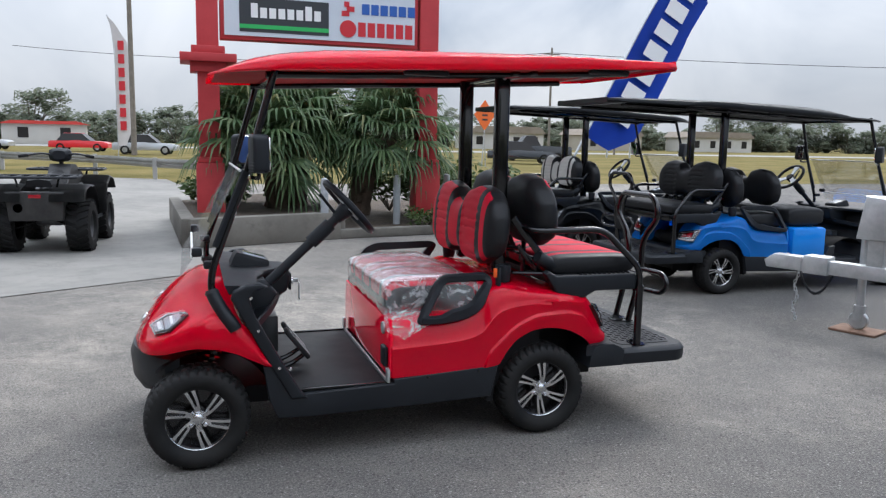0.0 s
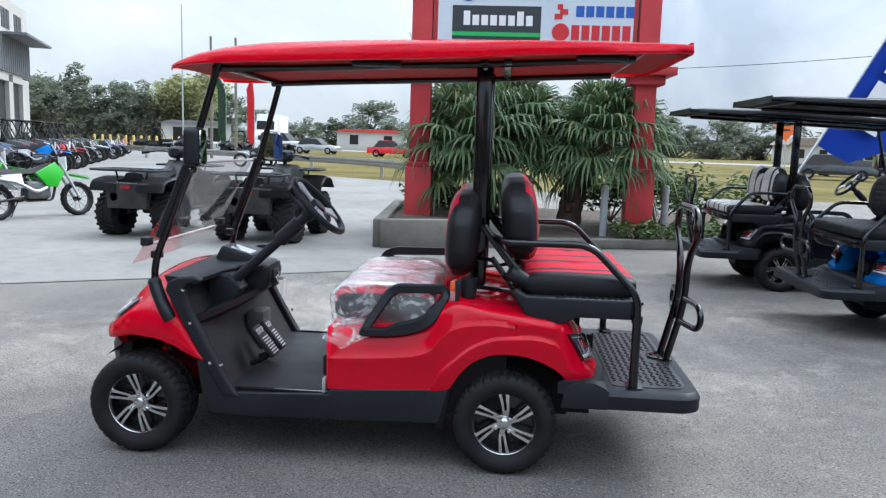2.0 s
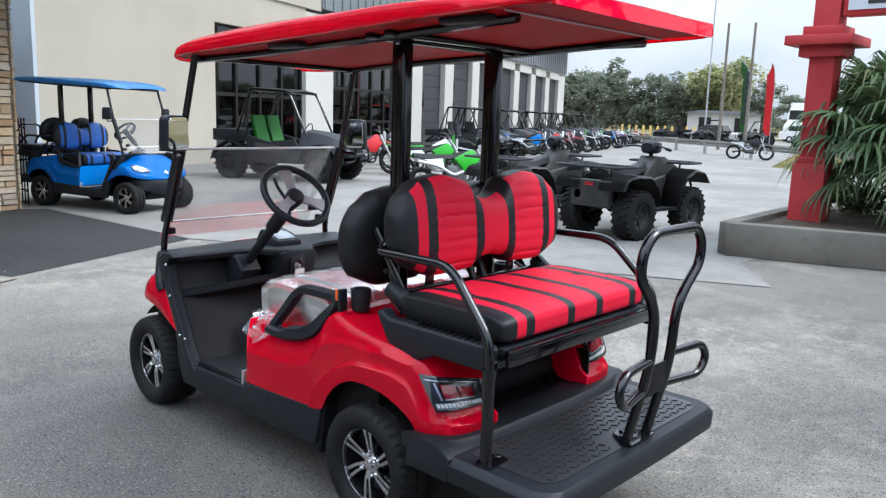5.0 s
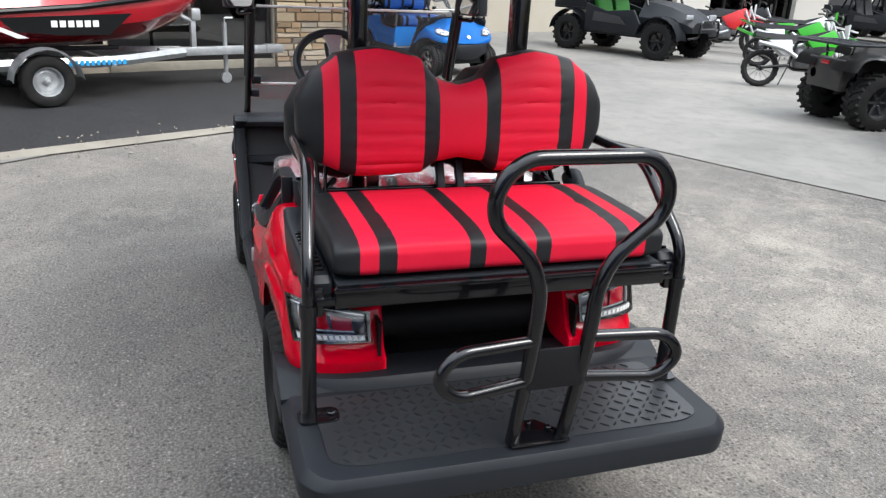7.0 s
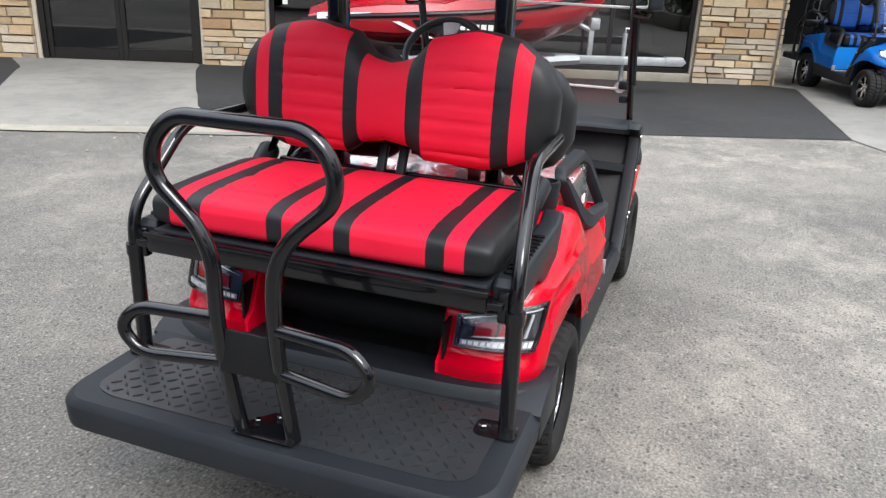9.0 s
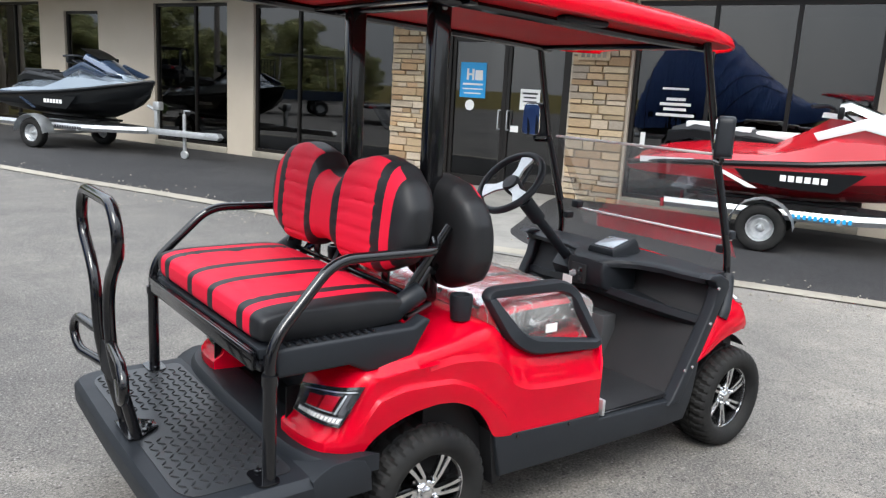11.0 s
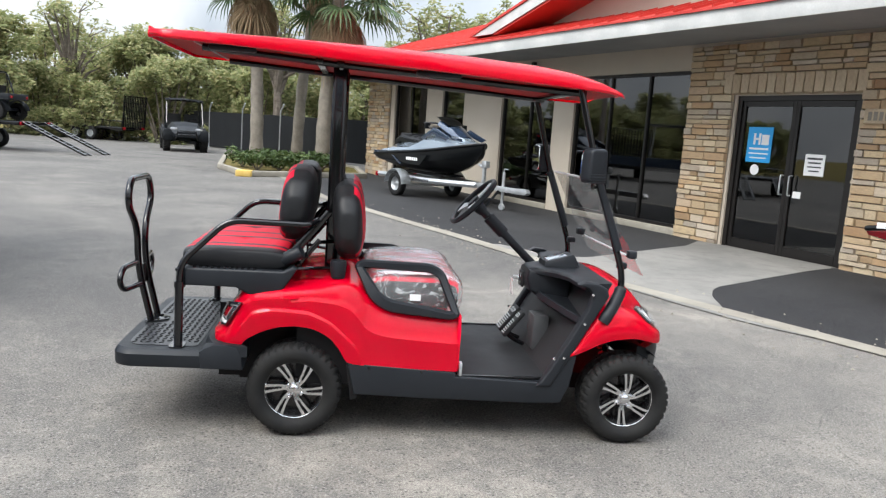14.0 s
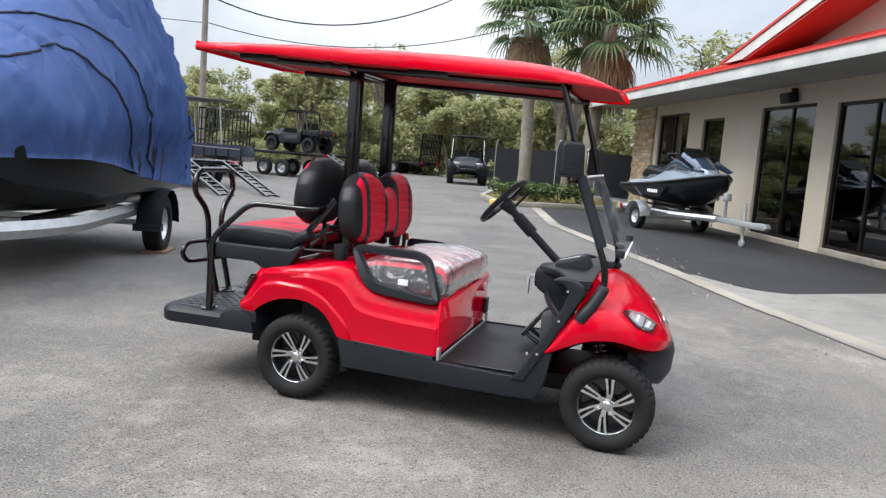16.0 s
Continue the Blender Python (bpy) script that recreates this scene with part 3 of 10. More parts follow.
def stone_column(s0, s1, z0, z1, seed, label):
    ob = thing("stone_column", FM, label, "column", "stone columns of the shop front", "structure")
    bm = B()
    box(bm, s0 + 0.01, s1 - 0.01, -0.02, 0.03, z0, z1)
    part("mortar_bed", bm, M["mortar"], ob)
    stone_panel(ob, s0, s1, z0, z1, seed, 0.03)
    return ob


stone_column(-0.92, -0.04, 0, 3.3, 1, "tan and brown ledge-stone column beside the entrance")
stone_column(2.26, 3.26, 0, 3.3, 2, "tan and brown ledge-stone column beside the entrance")
head = stone_column(-0.04, 2.26, 2.82, 3.3, 3, "ledge stone over the entrance doors")
s = -0.1
i = 0
while s < 2.3:
    ob = new("block", SOLDIERS[i % 3])
    ob.parent = head
    ob.location, ob.scale = (s + 0.085, 0.02, 2.65), (0.16, 0.07, 0.33)
    s += 0.17
    i += 1
end_col = stone_column(-8.05, -6.92, 0, 3.4, 4, "tan and grey ledge-stone column at the shop's corner")
bm = B()
box(bm, -8.09, -8.0, -1.0, 0.03, 0, 3.45)
part("return_wall", bm, M["mortar"], end_col)
r = random.Random(8)
z = 0.0
while z < 3.38:
    h = r.choice((0.07, 0.09, 0.11, 0.13))
    y = 0.08
    while y > -1.0:
        w = r.uniform(0.18, 0.45)
        ob = new("stone", r.choice(STONES))
        ob.parent = end_col
        ob.matrix_basis = Matrix.Translation((-8.09, y - w / 2, z + h / 2)) @ Matrix.Rotation(radians(90), 4, "Z") @ Matrix.Diagonal((w - 0.008, r.uniform(0.03, 0.06), h - 0.008, 1))
        y -= w
    z += h
stone_column(16.5, 18.3, 0, 3.4, 5, "tan and grey ledge-stone column at the shop's far end")


def shop_window(s0, s1, z0, z1, mull, label, rail=None):
    ob = thing("window", FM, label, "window", "dark shop windows", "structure")
    bm = B()
    f = 0.06
    box(bm, s0, s1, -0.14, -0.06, z0, z0 + f)
    box(bm, s0, s1, -0.14, -0.06, z1 - f, z1)
    box(bm, s0, s0 + f, -0.14, -0.06, z0 + f, z1 - f)
    box(bm, s1 - f, s1, -0.14, -0.06, z0 + f, z1 - f)
    cuts = [s0 + f] + [s0 + (s1 - s0) * t for t in mull] + [s1 - f]
    for c in cuts[1:-1]:
        box(bm, c - 0.025, c + 0.025, -0.14, -0.06, z0 + f, z1 - f)
    part("window_frame", bm, M["frame_dark"], ob)
    for a, b in zip(cuts, cuts[1:]):
        bm = B()
        box(bm, a, b, -0.105, -0.095, z0 + f, z1 - f)
        p = part("pane", bm, M["glass"], ob)
        p.visible_shadow = False
    if rail:
        bm = B()
        box(bm, s0 + f, s1 - f, -0.13, -0.07, rail - 0.03, rail + 0.03)
        part("rail", bm, M["frame_dark"], ob)
    return ob


for (s0, s1, z0, z1), mull in zip(OPEN, ([0.5], [0.33, 0.66], None, [0.33, 0.66], [0.45], [], [0.5])):
    if mull is not None:
        shop_window(s0, s1, z0, z1, mull, "tall dark tinted shop window in a bronze frame")
doors = thing("entrance_door", FM, "dark glass double entrance door with posted notices", "door", kind="structure")
bm = B()
for a, b in ((0.0, 0.08), (2.14, 2.22)):
    box(bm, a, b, -0.16, -0.04, 0, 2.47)
box(bm, 0.08, 2.14, -0.16, -0.04, 2.39, 2.47)
part("door_frame", bm, M["frame_dark"], doors)
for a, b, hs in ((0.08, 1.11, 1.03), (1.11, 2.14, 1.19)):
    bm = B()
    for c, d, e, f in ((a, a + 0.07, 0, 2.39), (b - 0.07, b, 0, 2.39), (a + 0.07, b - 0.07, 0, 0.16), (a + 0.07, b - 0.07, 2.3, 2.39)):
        box(bm, c + 0.003, d - 0.003, -0.13, -0.07, e + 0.004, f - 0.004)
    leaf = part("door_leaf", bm, M["frame_dark"], doors)
    bm = B()
    box(bm, a + 0.07, b - 0.07, -0.105, -0.095, 0.16, 2.3)
    part("pane", bm, M["glass"], leaf).visible_shadow = False
    bm = B()
    tube(bm, fillet([(hs, -0.07, 0.95), (hs, 0.0, 0.95), (hs, 0.0, 1.25), (hs, -0.07, 1.25)], 0.02), 0.012, 8)
    part("handle", bm, M["steel"], leaf)


def flat_sign(name, m, x0, x1, z0, z1, material, label, y=0.0, category="notice"):
    ob = thing(name, m, label, category)
    bm = B()
    box(bm, x0, x1, y, y + 0.004, z0, z1)
    part("sheet", bm, material, ob)
    return ob


def bars(parent, m_at, rows, material):
    """Unreadable small print: plain bars."""
    bm = B()
    for x0, x1, y, z0, z1 in rows:
        box(bm, x0, x1, y, y + 0.002, z0, z1)
    return part("print", bm, material, parent)


def text(name, body, size, material, parent, m, extrude=0.002, bold=0.0, align="CENTER"):
    cu = bpy.data.curves.new(name, "FONT")
    cu.body, cu.size, cu.extrude, cu.offset = body, size, extrude, bold
    cu.align_x, cu.align_y = align, "CENTER"
    tmp = bpy.data.objects.new(name, cu)
    me = bpy.data.meshes.new_from_object(tmp)
    me.name = name
    bpy.data.objects.remove(tmp)
    me.materials.clear()
    me.materials.append(material)
    ob = new(name, me)
    ob.parent = parent
    ob.matrix_basis = m
    return ob


M["blue_sign"] = mat_base("cyan_notice", (0.02, 0.33, 0.70), 0.4)
M["ink"] = mat_base("dark_ink", (0.03, 0.03, 0.035), 0.6)
M["white_paint"] = worn("white_paint", (0.74, 0.74, 0.72), (0.8, 0.8, 0.78), 2, (0.5, 0.6), grain=80, bstr=0.05)
UP = Matrix.Rotation(radians(90), 4, "X")
ns = flat_sign("door_notice", FM, 1.50, 1.98, 1.42, 1.98, M["blue_sign"], "cyan square notice with white lettering on the door glass", -0.09)
bars(ns, None, [(1.72, 1.76, -0.086, 1.70, 1.88), (1.76, 1.82, -0.086, 1.775, 1.805), (1.82, 1.86, -0.086, 1.70, 1.88)], M["white_tag"])
bars(ns, None, [(1.56, 1.70, -0.086, 1.70, 1.86), (1.55, 1.93, -0.086, 1.62, 1.65), (1.55, 1.93, -0.086, 1.55, 1.57), (1.58, 1.90, -0.086, 1.48, 1.50)], M["white_tag"])
ds = thing("door_sticker", FM, "round white sticker on the door glass", "sticker")
bm = B()
lathe(bm, disc_profile(0.085, 0, 0.003), Matrix.Translation((1.78, -0.09, 1.30)) @ UP @ Matrix.Rotation(radians(180), 4, "X"), 24)
part("disc", bm, M["white_tag"], ds)
pn = flat_sign("door_paper", FM, 0.52, 0.86, 1.28, 1.60, M["white_tag"], "white printed paper taped to the door glass", -0.09)
bars(pn, None, [(0.56, 0.82, -0.086, 1.52, 1.55), (0.58, 0.80, -0.086, 1.46, 1.485), (0.57, 0.81, -0.086, 1.40, 1.42), (0.60, 0.78, -0.086, 1.34, 1.36)], M["ink"])
flat_sign("door_card", FM, 0.86, 1.0, 0.92, 1.02, M["white_tag"], "small cream card on the door glass", -0.09)
num = thing("number_plate", FM, "tan number plaque on the stone column", "plaque")
bm = B()
box(bm, -0.64, -0.14, 0.10, 0.125, 2.06, 2.26, 0.006)
part("plaque", bm, M["soldier"], num)
bars(num, None, [(-0.58 + i * 0.082, -0.525 + i * 0.082, 0.125, 2.10, 2.22) for i in range(5)], M["mortar"])
hrs = thing("window_lettering", FM, "white opening-hours lettering on the dark window", "lettering")
bars(hrs, None, [(-1.75, -1.38, -0.094, 1.70, 1.73), (-1.72, -1.45, -0.094, 1.55, 1.59), (-1.80, -1.36, -0.094, 1.48, 1.52), (-1.74, -1.42, -0.094, 1.41, 1.45), (-1.86, -1.32, -0.094, 1.33, 1.37)], M["white_tag"])
flat_sign("window_decal", FM, -1.2, -1.13, 0.85, 1.08, M["white_tag"], "small white decal on the dark window", -0.094, "decal")
spk = thing("wall_speaker", FM, "small black loudspeaker under the eave", "loudspeaker")
bm = B()
box(bm, -0.2, 0.2, 0, 0.2, -0.11, 0.11, 0.02, m=Matrix.Translation((8.25, 0.05, 3.12)) @ Matrix.Rotation(radians(-14), 4, "X"))
part("cabinet", bm, M["black_plastic"], spk)
bm = B()
box(bm, 8.2, 8.3, -0.0, 0.08, 3.2, 3.3)
part("bracket", bm, M["black_metal"], spk)

# the rooms behind the glass; walls and furniture coloured near-black to look unlit
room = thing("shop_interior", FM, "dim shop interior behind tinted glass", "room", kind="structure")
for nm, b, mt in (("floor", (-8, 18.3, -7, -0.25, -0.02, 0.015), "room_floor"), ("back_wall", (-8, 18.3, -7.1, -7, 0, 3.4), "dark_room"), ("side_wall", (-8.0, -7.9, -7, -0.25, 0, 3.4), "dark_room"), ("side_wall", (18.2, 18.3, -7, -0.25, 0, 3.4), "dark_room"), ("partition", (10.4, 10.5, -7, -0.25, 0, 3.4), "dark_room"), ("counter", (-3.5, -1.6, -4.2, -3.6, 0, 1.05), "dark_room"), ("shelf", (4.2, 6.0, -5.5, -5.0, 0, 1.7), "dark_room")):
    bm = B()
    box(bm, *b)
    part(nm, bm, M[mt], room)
ceil = thing("ceiling", FM, "shop ceiling", "ceiling", kind="structure")
bm = B()
box(bm, -8, 18.3, -7.1, -0.25, 3.4, 3.46)
part("ceiling_board", bm, M["soffit"], ceil)
M["tube_light"] = bpy.data.materials.new("fluorescent_tube")
M["tube_light"].use_nodes = True
bs = M["tube_light"].node_tree.nodes["Principled BSDF"]
bs.inputs["Emission Color"].default_value = (1, 0.96, 0.9, 1)
bs.inputs["Emission Strength"].default_value = 3.0
for s0, y in ((-2.3, -1.6), (-1.6, -3.4), (4.8, -2.4), (1.2, -3.2)):
    lt = thing("ceiling_light", FM, "small lit ceiling light inside the shop", "light", "shop ceiling lights")
    bm = B()
    box(bm, s0, s0 + 0.5, y, y + 0.12, 3.36, 3.40)
    part("diffuser", bm, M["tube_light"], lt)

# roof: eave, fascia, metal slope and entrance gable
roof = thing("roof", FM, "red metal roof with weathered white fascia boards", "roof", kind="structure")
EV, EZ = 1.62, 3.36
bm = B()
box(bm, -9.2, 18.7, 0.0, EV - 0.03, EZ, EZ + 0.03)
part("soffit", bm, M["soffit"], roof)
bm = B()
box(bm, -9.2, 18.72, EV - 0.03, EV + 0.0, EZ - 0.06, EZ + 0.20, 0.004)
part("fascia_board", bm, M["fascia"], roof)
bm = B()
box(bm, -9.2, 18.72, EV + 0.0, EV + 0.025, EZ + 0.17, EZ + 0.205)
part("drip_edge", bm, M["frame_dark"], roof)
PITCH = 0.33
bm = B()
prism(bm, [(EV + 0.04, EZ + 0.21), (-7.0, EZ + 0.21 + (7.0 + EV) * PITCH), (-15.6, EZ + 0.21), (-15.6, EZ + 0.15), (-7.0, EZ + 0.14 + (7.0 + EV) * PITCH), (EV + 0.04, EZ + 0.17)], -9.25, 18.75, "x")
part("metal_slope", bm, M["roof_red"], roof)
for i in range(72):
    s = -9.1 + i * 0.387
    bm = B()
    y0, y1 = EV + 0.03, -7.0
    L = math.hypot(y0 - y1, (y0 - y1) * PITCH)
    box(bm, -0.02, 0.02, -L, 0, 0.0, 0.035, m=Matrix.Translation((s, y0, EZ + 0.212)) @ Matrix.Rotation(-math.atan(PITCH), 4, "X"))
    part("seam", bm, M["roof_red"], roof)
gable = thing("gable", FM, "front gable with white rake boards over the entrance", "gable", kind="structure")
GS0, GS1, GZ, GA, GO = -6.6, 8.75, EZ + 0.40, 2.0, 1.45
mid = (GS0 + GS1) / 2
RK = 0.245
apex = GZ + (GS1 - mid) * RK
bm = B()
prism(bm, [(GS0 + 0.6, GZ - 0.1), (GS1 - 0.6, GZ - 0.1), (mid, apex - 0.26)], 0.55, 0.62, "y")
part("gable_wall", bm, M["stucco"], gable)
for sgn in (1, -1):
    e = GS1 if sgn > 0 else GS0
    bm = B()
    prism(bm, [(e, GZ - 0.02), (mid, apex - 0.02), (mid, apex - 0.24), (e - sgn * 0.9, GZ - 0.02)], GO - 0.03, GO, "y")
    part("rake_board", bm, M["fascia"], gable)
    bm = B()
    prism(bm, [(e + sgn * 0.05, GZ - 0.03), (mid, apex + 0.0), (mid, apex + 0.05), (e + sgn * 0.05, GZ + 0.02)], GO + 0.03, -6.5, "y")
    part("metal_slope", bm, M["roof_red"], gable)
    bm = B()
    prism(bm, [(e - sgn * 0.85, GZ - 0.04), (mid, apex - 0.26), (mid, apex - 0.30), (e - sgn * 1.0, GZ - 0.04)], GO - 0.03, 0.62, "y")
    part("soffit", bm, M["roof_red"], gable)


# ---- golf carts ----
def superloop(a, b, p, n):
    """A rounded rectangle: n points of a superellipse with half axes a, b."""
    out = []
    for i in range(n):
        t = 2 * math.pi * i / n
        t -= 0.18 * math.sin(4 * t) if n > 100 else 0.0
        c, s = math.cos(t), math.sin(t)
        out.append((math.copysign(abs(c) ** (2 / p), c) * a, math.copysign(abs(s) ** (2 / p), s) * b))
    return out


STRIPES = [(0.0, 0), (0.071, 1), (0.115, 0), (0.309, 1), (0.356, 0), (0.404, 1)]


def stripe(y):
    k = 0
    for e, v in STRIPES:
        if abs(y) >= e:
            k = v
    return k


STRIPE_YS = sorted({s * (e + d) for e, _ in STRIPES[1:] for s in (1, -1) for d in (0,)} | {-0.47, -0.465, -0.455, -0.44, -0.42, 0.42, 0.44, 0.455, 0.465, 0.47} | {round(-0.4 + i * 0.04, 3) for i in range(21)})


def backrest(parent, xc, face, mats, zb=0.90, zt=1.315, T=0.085, lean=0.0):
    """A two-hump padded seat back; face is +1 where it faces forward."""
    ys = [y for i, y in enumerate(STRIPE_YS) if i == 0 or y - STRIPE_YS[i - 1] > 0.004]
    n = 132
    rings = []
    for y in ys:
        q = abs(y) / 0.47
        end = max(0.0, 1 - q ** 7) ** 0.5
        top = lerp(abs(y), [(0, zt - 0.105), (0.05, zt - 0.095), (0.135, zt - 0.02), (0.24, zt), (0.34, zt - 0.012), (0.42, zt - 0.05), (0.47, zt - 0.11)])
        bot = lerp(abs(y), [(0, zb + 0.055), (0.06, zb + 0.045), (0.12, zb + 0.008), (0.3, zb), (0.42, zb + 0.03), (0.47, zb + 0.09)])
        zc, h = (top + bot) / 2, (top - bot) / 2 * (0.55 + 0.45 * end)
        pts = []
        for a, b in superloop(T * (0.25 + 0.75 * end), h, 3.0, n):
            z = zc + b
            x = a
            if a * face > 0:
                if 0.115 < abs(y) < 0.31 and bot + 0.03 < z < top - 0.03:
                    x -= face * 0.0085 * max(0.0, math.cos(2 * math.pi * (z - zb) / 0.046)) ** 10
                x *= 0.94 + 0.06 * math.cos(y * 9)
            x += lean * (z - zb)
            pts.append((xc + x, y * 1.018, z))
        rings.append(pts)
    bm = B()
    loft(bm, rings)
    for f in bm.faces:
        c = f.calc_center_median()
        if len(f.verts) > 4:
            f.material_index = 1
            continue
        back = (c.x - xc - lean * (c.z - zb)) * face < T * 0.30
        f.material_index = 1 if back else stripe(c.y)
    return part("backrest", bm, mats, parent, "", 50)


def cushion(parent, x0, x1, z0, z1, mats, half=0.455, name="cushion", red_ends=False):
    ys = [y for i, y in enumerate(STRIPE_YS) if i == 0 or y - STRIPE_YS[i - 1] > 0.004]
    xc, zc = (x0 + x1) / 2, (z0 + z1) / 2
    rings = []
    for y in ys:
        q = abs(y) / 0.47
        end = max(0.0, 1 - q ** 14) ** 0.5
        pts = []
        for a, b in superloop((x1 - x0) / 2 * (0.93 + 0.07 * end), (z1 - z0) / 2 * (0.66 + 0.34 * end), 4.5, 120):
            z = b
            if b > 0:
                z *= 1 + 0.06 * math.cos(a * 5) * math.cos(y * 3)
                if 0.115 < abs(y) < 0.31:
                    z -= 0.006 * max(0.0, math.cos(2 * math.pi * a / 0.05)) ** 10
            pts.append((xc + a, y * half / 0.47, zc + z))
        rings.append(pts)
    bm = B()
    loft(bm, rings)
    for f in bm.faces:
        c = f.calc_center_median()
        low = c.z < zc - (z1 - z0) * (-0.06 if red_ends and abs(c.y) > 0.44 else 0.06 if red_ends else 0.42)
        f.material_index = 1 if low else 1 if len(f.verts) > 4 else 0 if red_ends and abs(c.y) > 0.38 else stripe(c.y * 0.47 / half)
    return part(name, bm, mats, parent, "", 50)


def tyre_mesh(bm, R=0.229, w=0.21, rim=0.142, seg=180):
    """Axis along z, outer face at +z."""
    h = w / 2
    prof = [(rim - 0.006, h * 0.72), (rim + 0.004, h * 0.86), (rim + 0.016, h * 0.96), (rim + 0.035, h), (R - 0.035, h * 0.99), (R - 0.018, h * 0.93), (R - 0.006, h * 0.8), (R, h * 0.55), (R + 0.002, h * 0.36), (R - 0.010, h * 0.33), (R - 0.010, h * 0.26), (R + 0.002, h * 0.23), (R + 0.002, -h * 0.23), (R - 0.010, -h * 0.26), (R - 0.010, -h * 0.33), (R + 0.002, -h * 0.36), (R, -h * 0.55), (R - 0.006, -h * 0.8), (R - 0.018, -h * 0.93), (R - 0.035, -h * 0.99), (rim + 0.03, -h), (rim - 0.006, -h * 0.75)]

    def tread(i, k):
        if 5 <= k <= 8:
            return (-0.005, -0.012, -0.010, -0.010)[k - 5] if (i + k) % 5 == 0 else 0
        if k in (11, 12):
            return -0.010 if (i + k) % 6 == 0 else 0
        if 15 <= k <= 18:
            return -0.011 if (i - k) % 5 == 0 else 0
        return 0
    lathe(bm, prof, None, seg, 0, tread)


def alloy_rim(bm, R=0.142, n=6, z=0.07):
    """Six machined paddle spokes, each slotted into two legs, inside a thin lip; axis z, outer face up."""
    lathe(bm, [(R + 0.004, z - 0.006), (R + 0.006, z + 0.014), (R + 0.001, z + 0.0165), (R - 0.006, z + 0.012), (R - 0.008, z - 0.006)], None, 64)
    k = R / 0.142
    for i in range(n):
        a = 2 * math.pi * i / n + 0.2
        e, f = Vector((math.cos(a), math.sin(a), 0)), Vector((-math.sin(a), math.cos(a), 0))

        def bar(stations):
            rings = []
            for r, off, wd, dz in stations:
                p = e * (r * k) + f * ((off + 0.60 * max(0.0, r - 0.04) ** 1.3) * k) + Vector((0, 0, z + dz))
                s, up = f * (wd * k), Vector((0, 0, 0.004))
                rings.append([p - s, p - s * 0.86 + up, p + s * 0.86 + up, p + s, p + s - up * 4, p - s - up * 4])
            loft(bm, rings)
        bar(((0.022, 0, 0.0125, -0.008), (0.040, 0, 0.0140, -0.004), (0.058, 0, 0.0155, -0.001)))
        for d in (-1, 1):
            bar(((0.054, d * 0.0098, 0.0058, -0.0012), (0.080, d * 0.0118, 0.0066, 0.002), (0.110, d * 0.0145, 0.0074, 0.005), (0.138, d * 0.0175, 0.0095, 0.006)))
        bar(((0.132, 0, 0.0260, 0.0065), (0.142, 0, 0.0310, 0.0065)))
    lathe(bm, [(0.036, z - 0.024), (0.038, z - 0.010), (0.033, z - 0.004), (0.024, z - 0.002), (0.022, z - 0.008)], None, 32)


def wheel(parent, x, y, z, R=0.229, w=0.21, steer=0.0, spin=0.0):
    out = 1 if y > 0 else -1
    m = Matrix.Translation((x, y, z)) @ Matrix.Rotation(radians(steer), 4, "Z") @ Matrix.Rotation(radians(-90 * out), 4, "X") @ Matrix.Rotation(radians(spin), 4, "Z")
    rim = R * 0.632
    bm = B()
    lathe(bm, [(0.0001, -0.02), (rim - 0.02, -0.02), (rim - 0.012, -0.06), (rim, -0.075), (rim + 0.006, -0.06), (rim - 0.006, 0.045), (rim + 0.001, 0.068), (rim - 0.012, 0.062), (rim - 0.02, 0.0), (0.06, 0.0), (0.05, 0.03), (0.0001, 0.032)], None, 48)
    hub = part("wheel", bm, M["rim_black"], parent)
    hub.matrix_basis = m
    bm = B()
    tyre_mesh(bm, R, w, rim)
    part("tyre", bm, M["tyre"], hub, "black tyre with blocky tread", 35)
    bm = B()
    alloy_rim(bm, rim, 6, 0.058)
    part("rim", bm, M["alloy"], hub, "machined split-spoke alloy rim", 35)
    bm = B()
    lathe(bm, [(0.024, 0.05), (0.023, 0.068), (0.016, 0.073), (0.0001, 0.073)], None, 24)
    part("hub_cap", bm, M["alloy"], hub)
    for i in range(4):
        a = math.pi / 2 * i + 0.4
        bm = B()
        lathe(bm, [(0.010, 0.04), (0.010, 0.066), (0.006, 0.072), (0.0001, 0.073)], Matrix.Translation((math.cos(a) * 0.042, math.sin(a) * 0.042, 0)), 8)
        part("lug_nut", bm, M["chrome"], hub)
    return hub


def arch_z(x):
    """Lower edge of the rear flank: sill, then the wheel arch, then the tail."""
    return ease(x, [(-0.41, 0.475), (-0.33, 0.455), (-0.275, 0.44), (-0.24, 0.475), (-0.2, 0.502), (-0.14, 0.532), (-0.07, 0.552), (0.0, 0.558), (0.06, 0.552), (0.12, 0.53), (0.17, 0.497), (0.21, 0.45), (0.255, 0.385), (0.33, 0.374), (0.8, 0.352)])


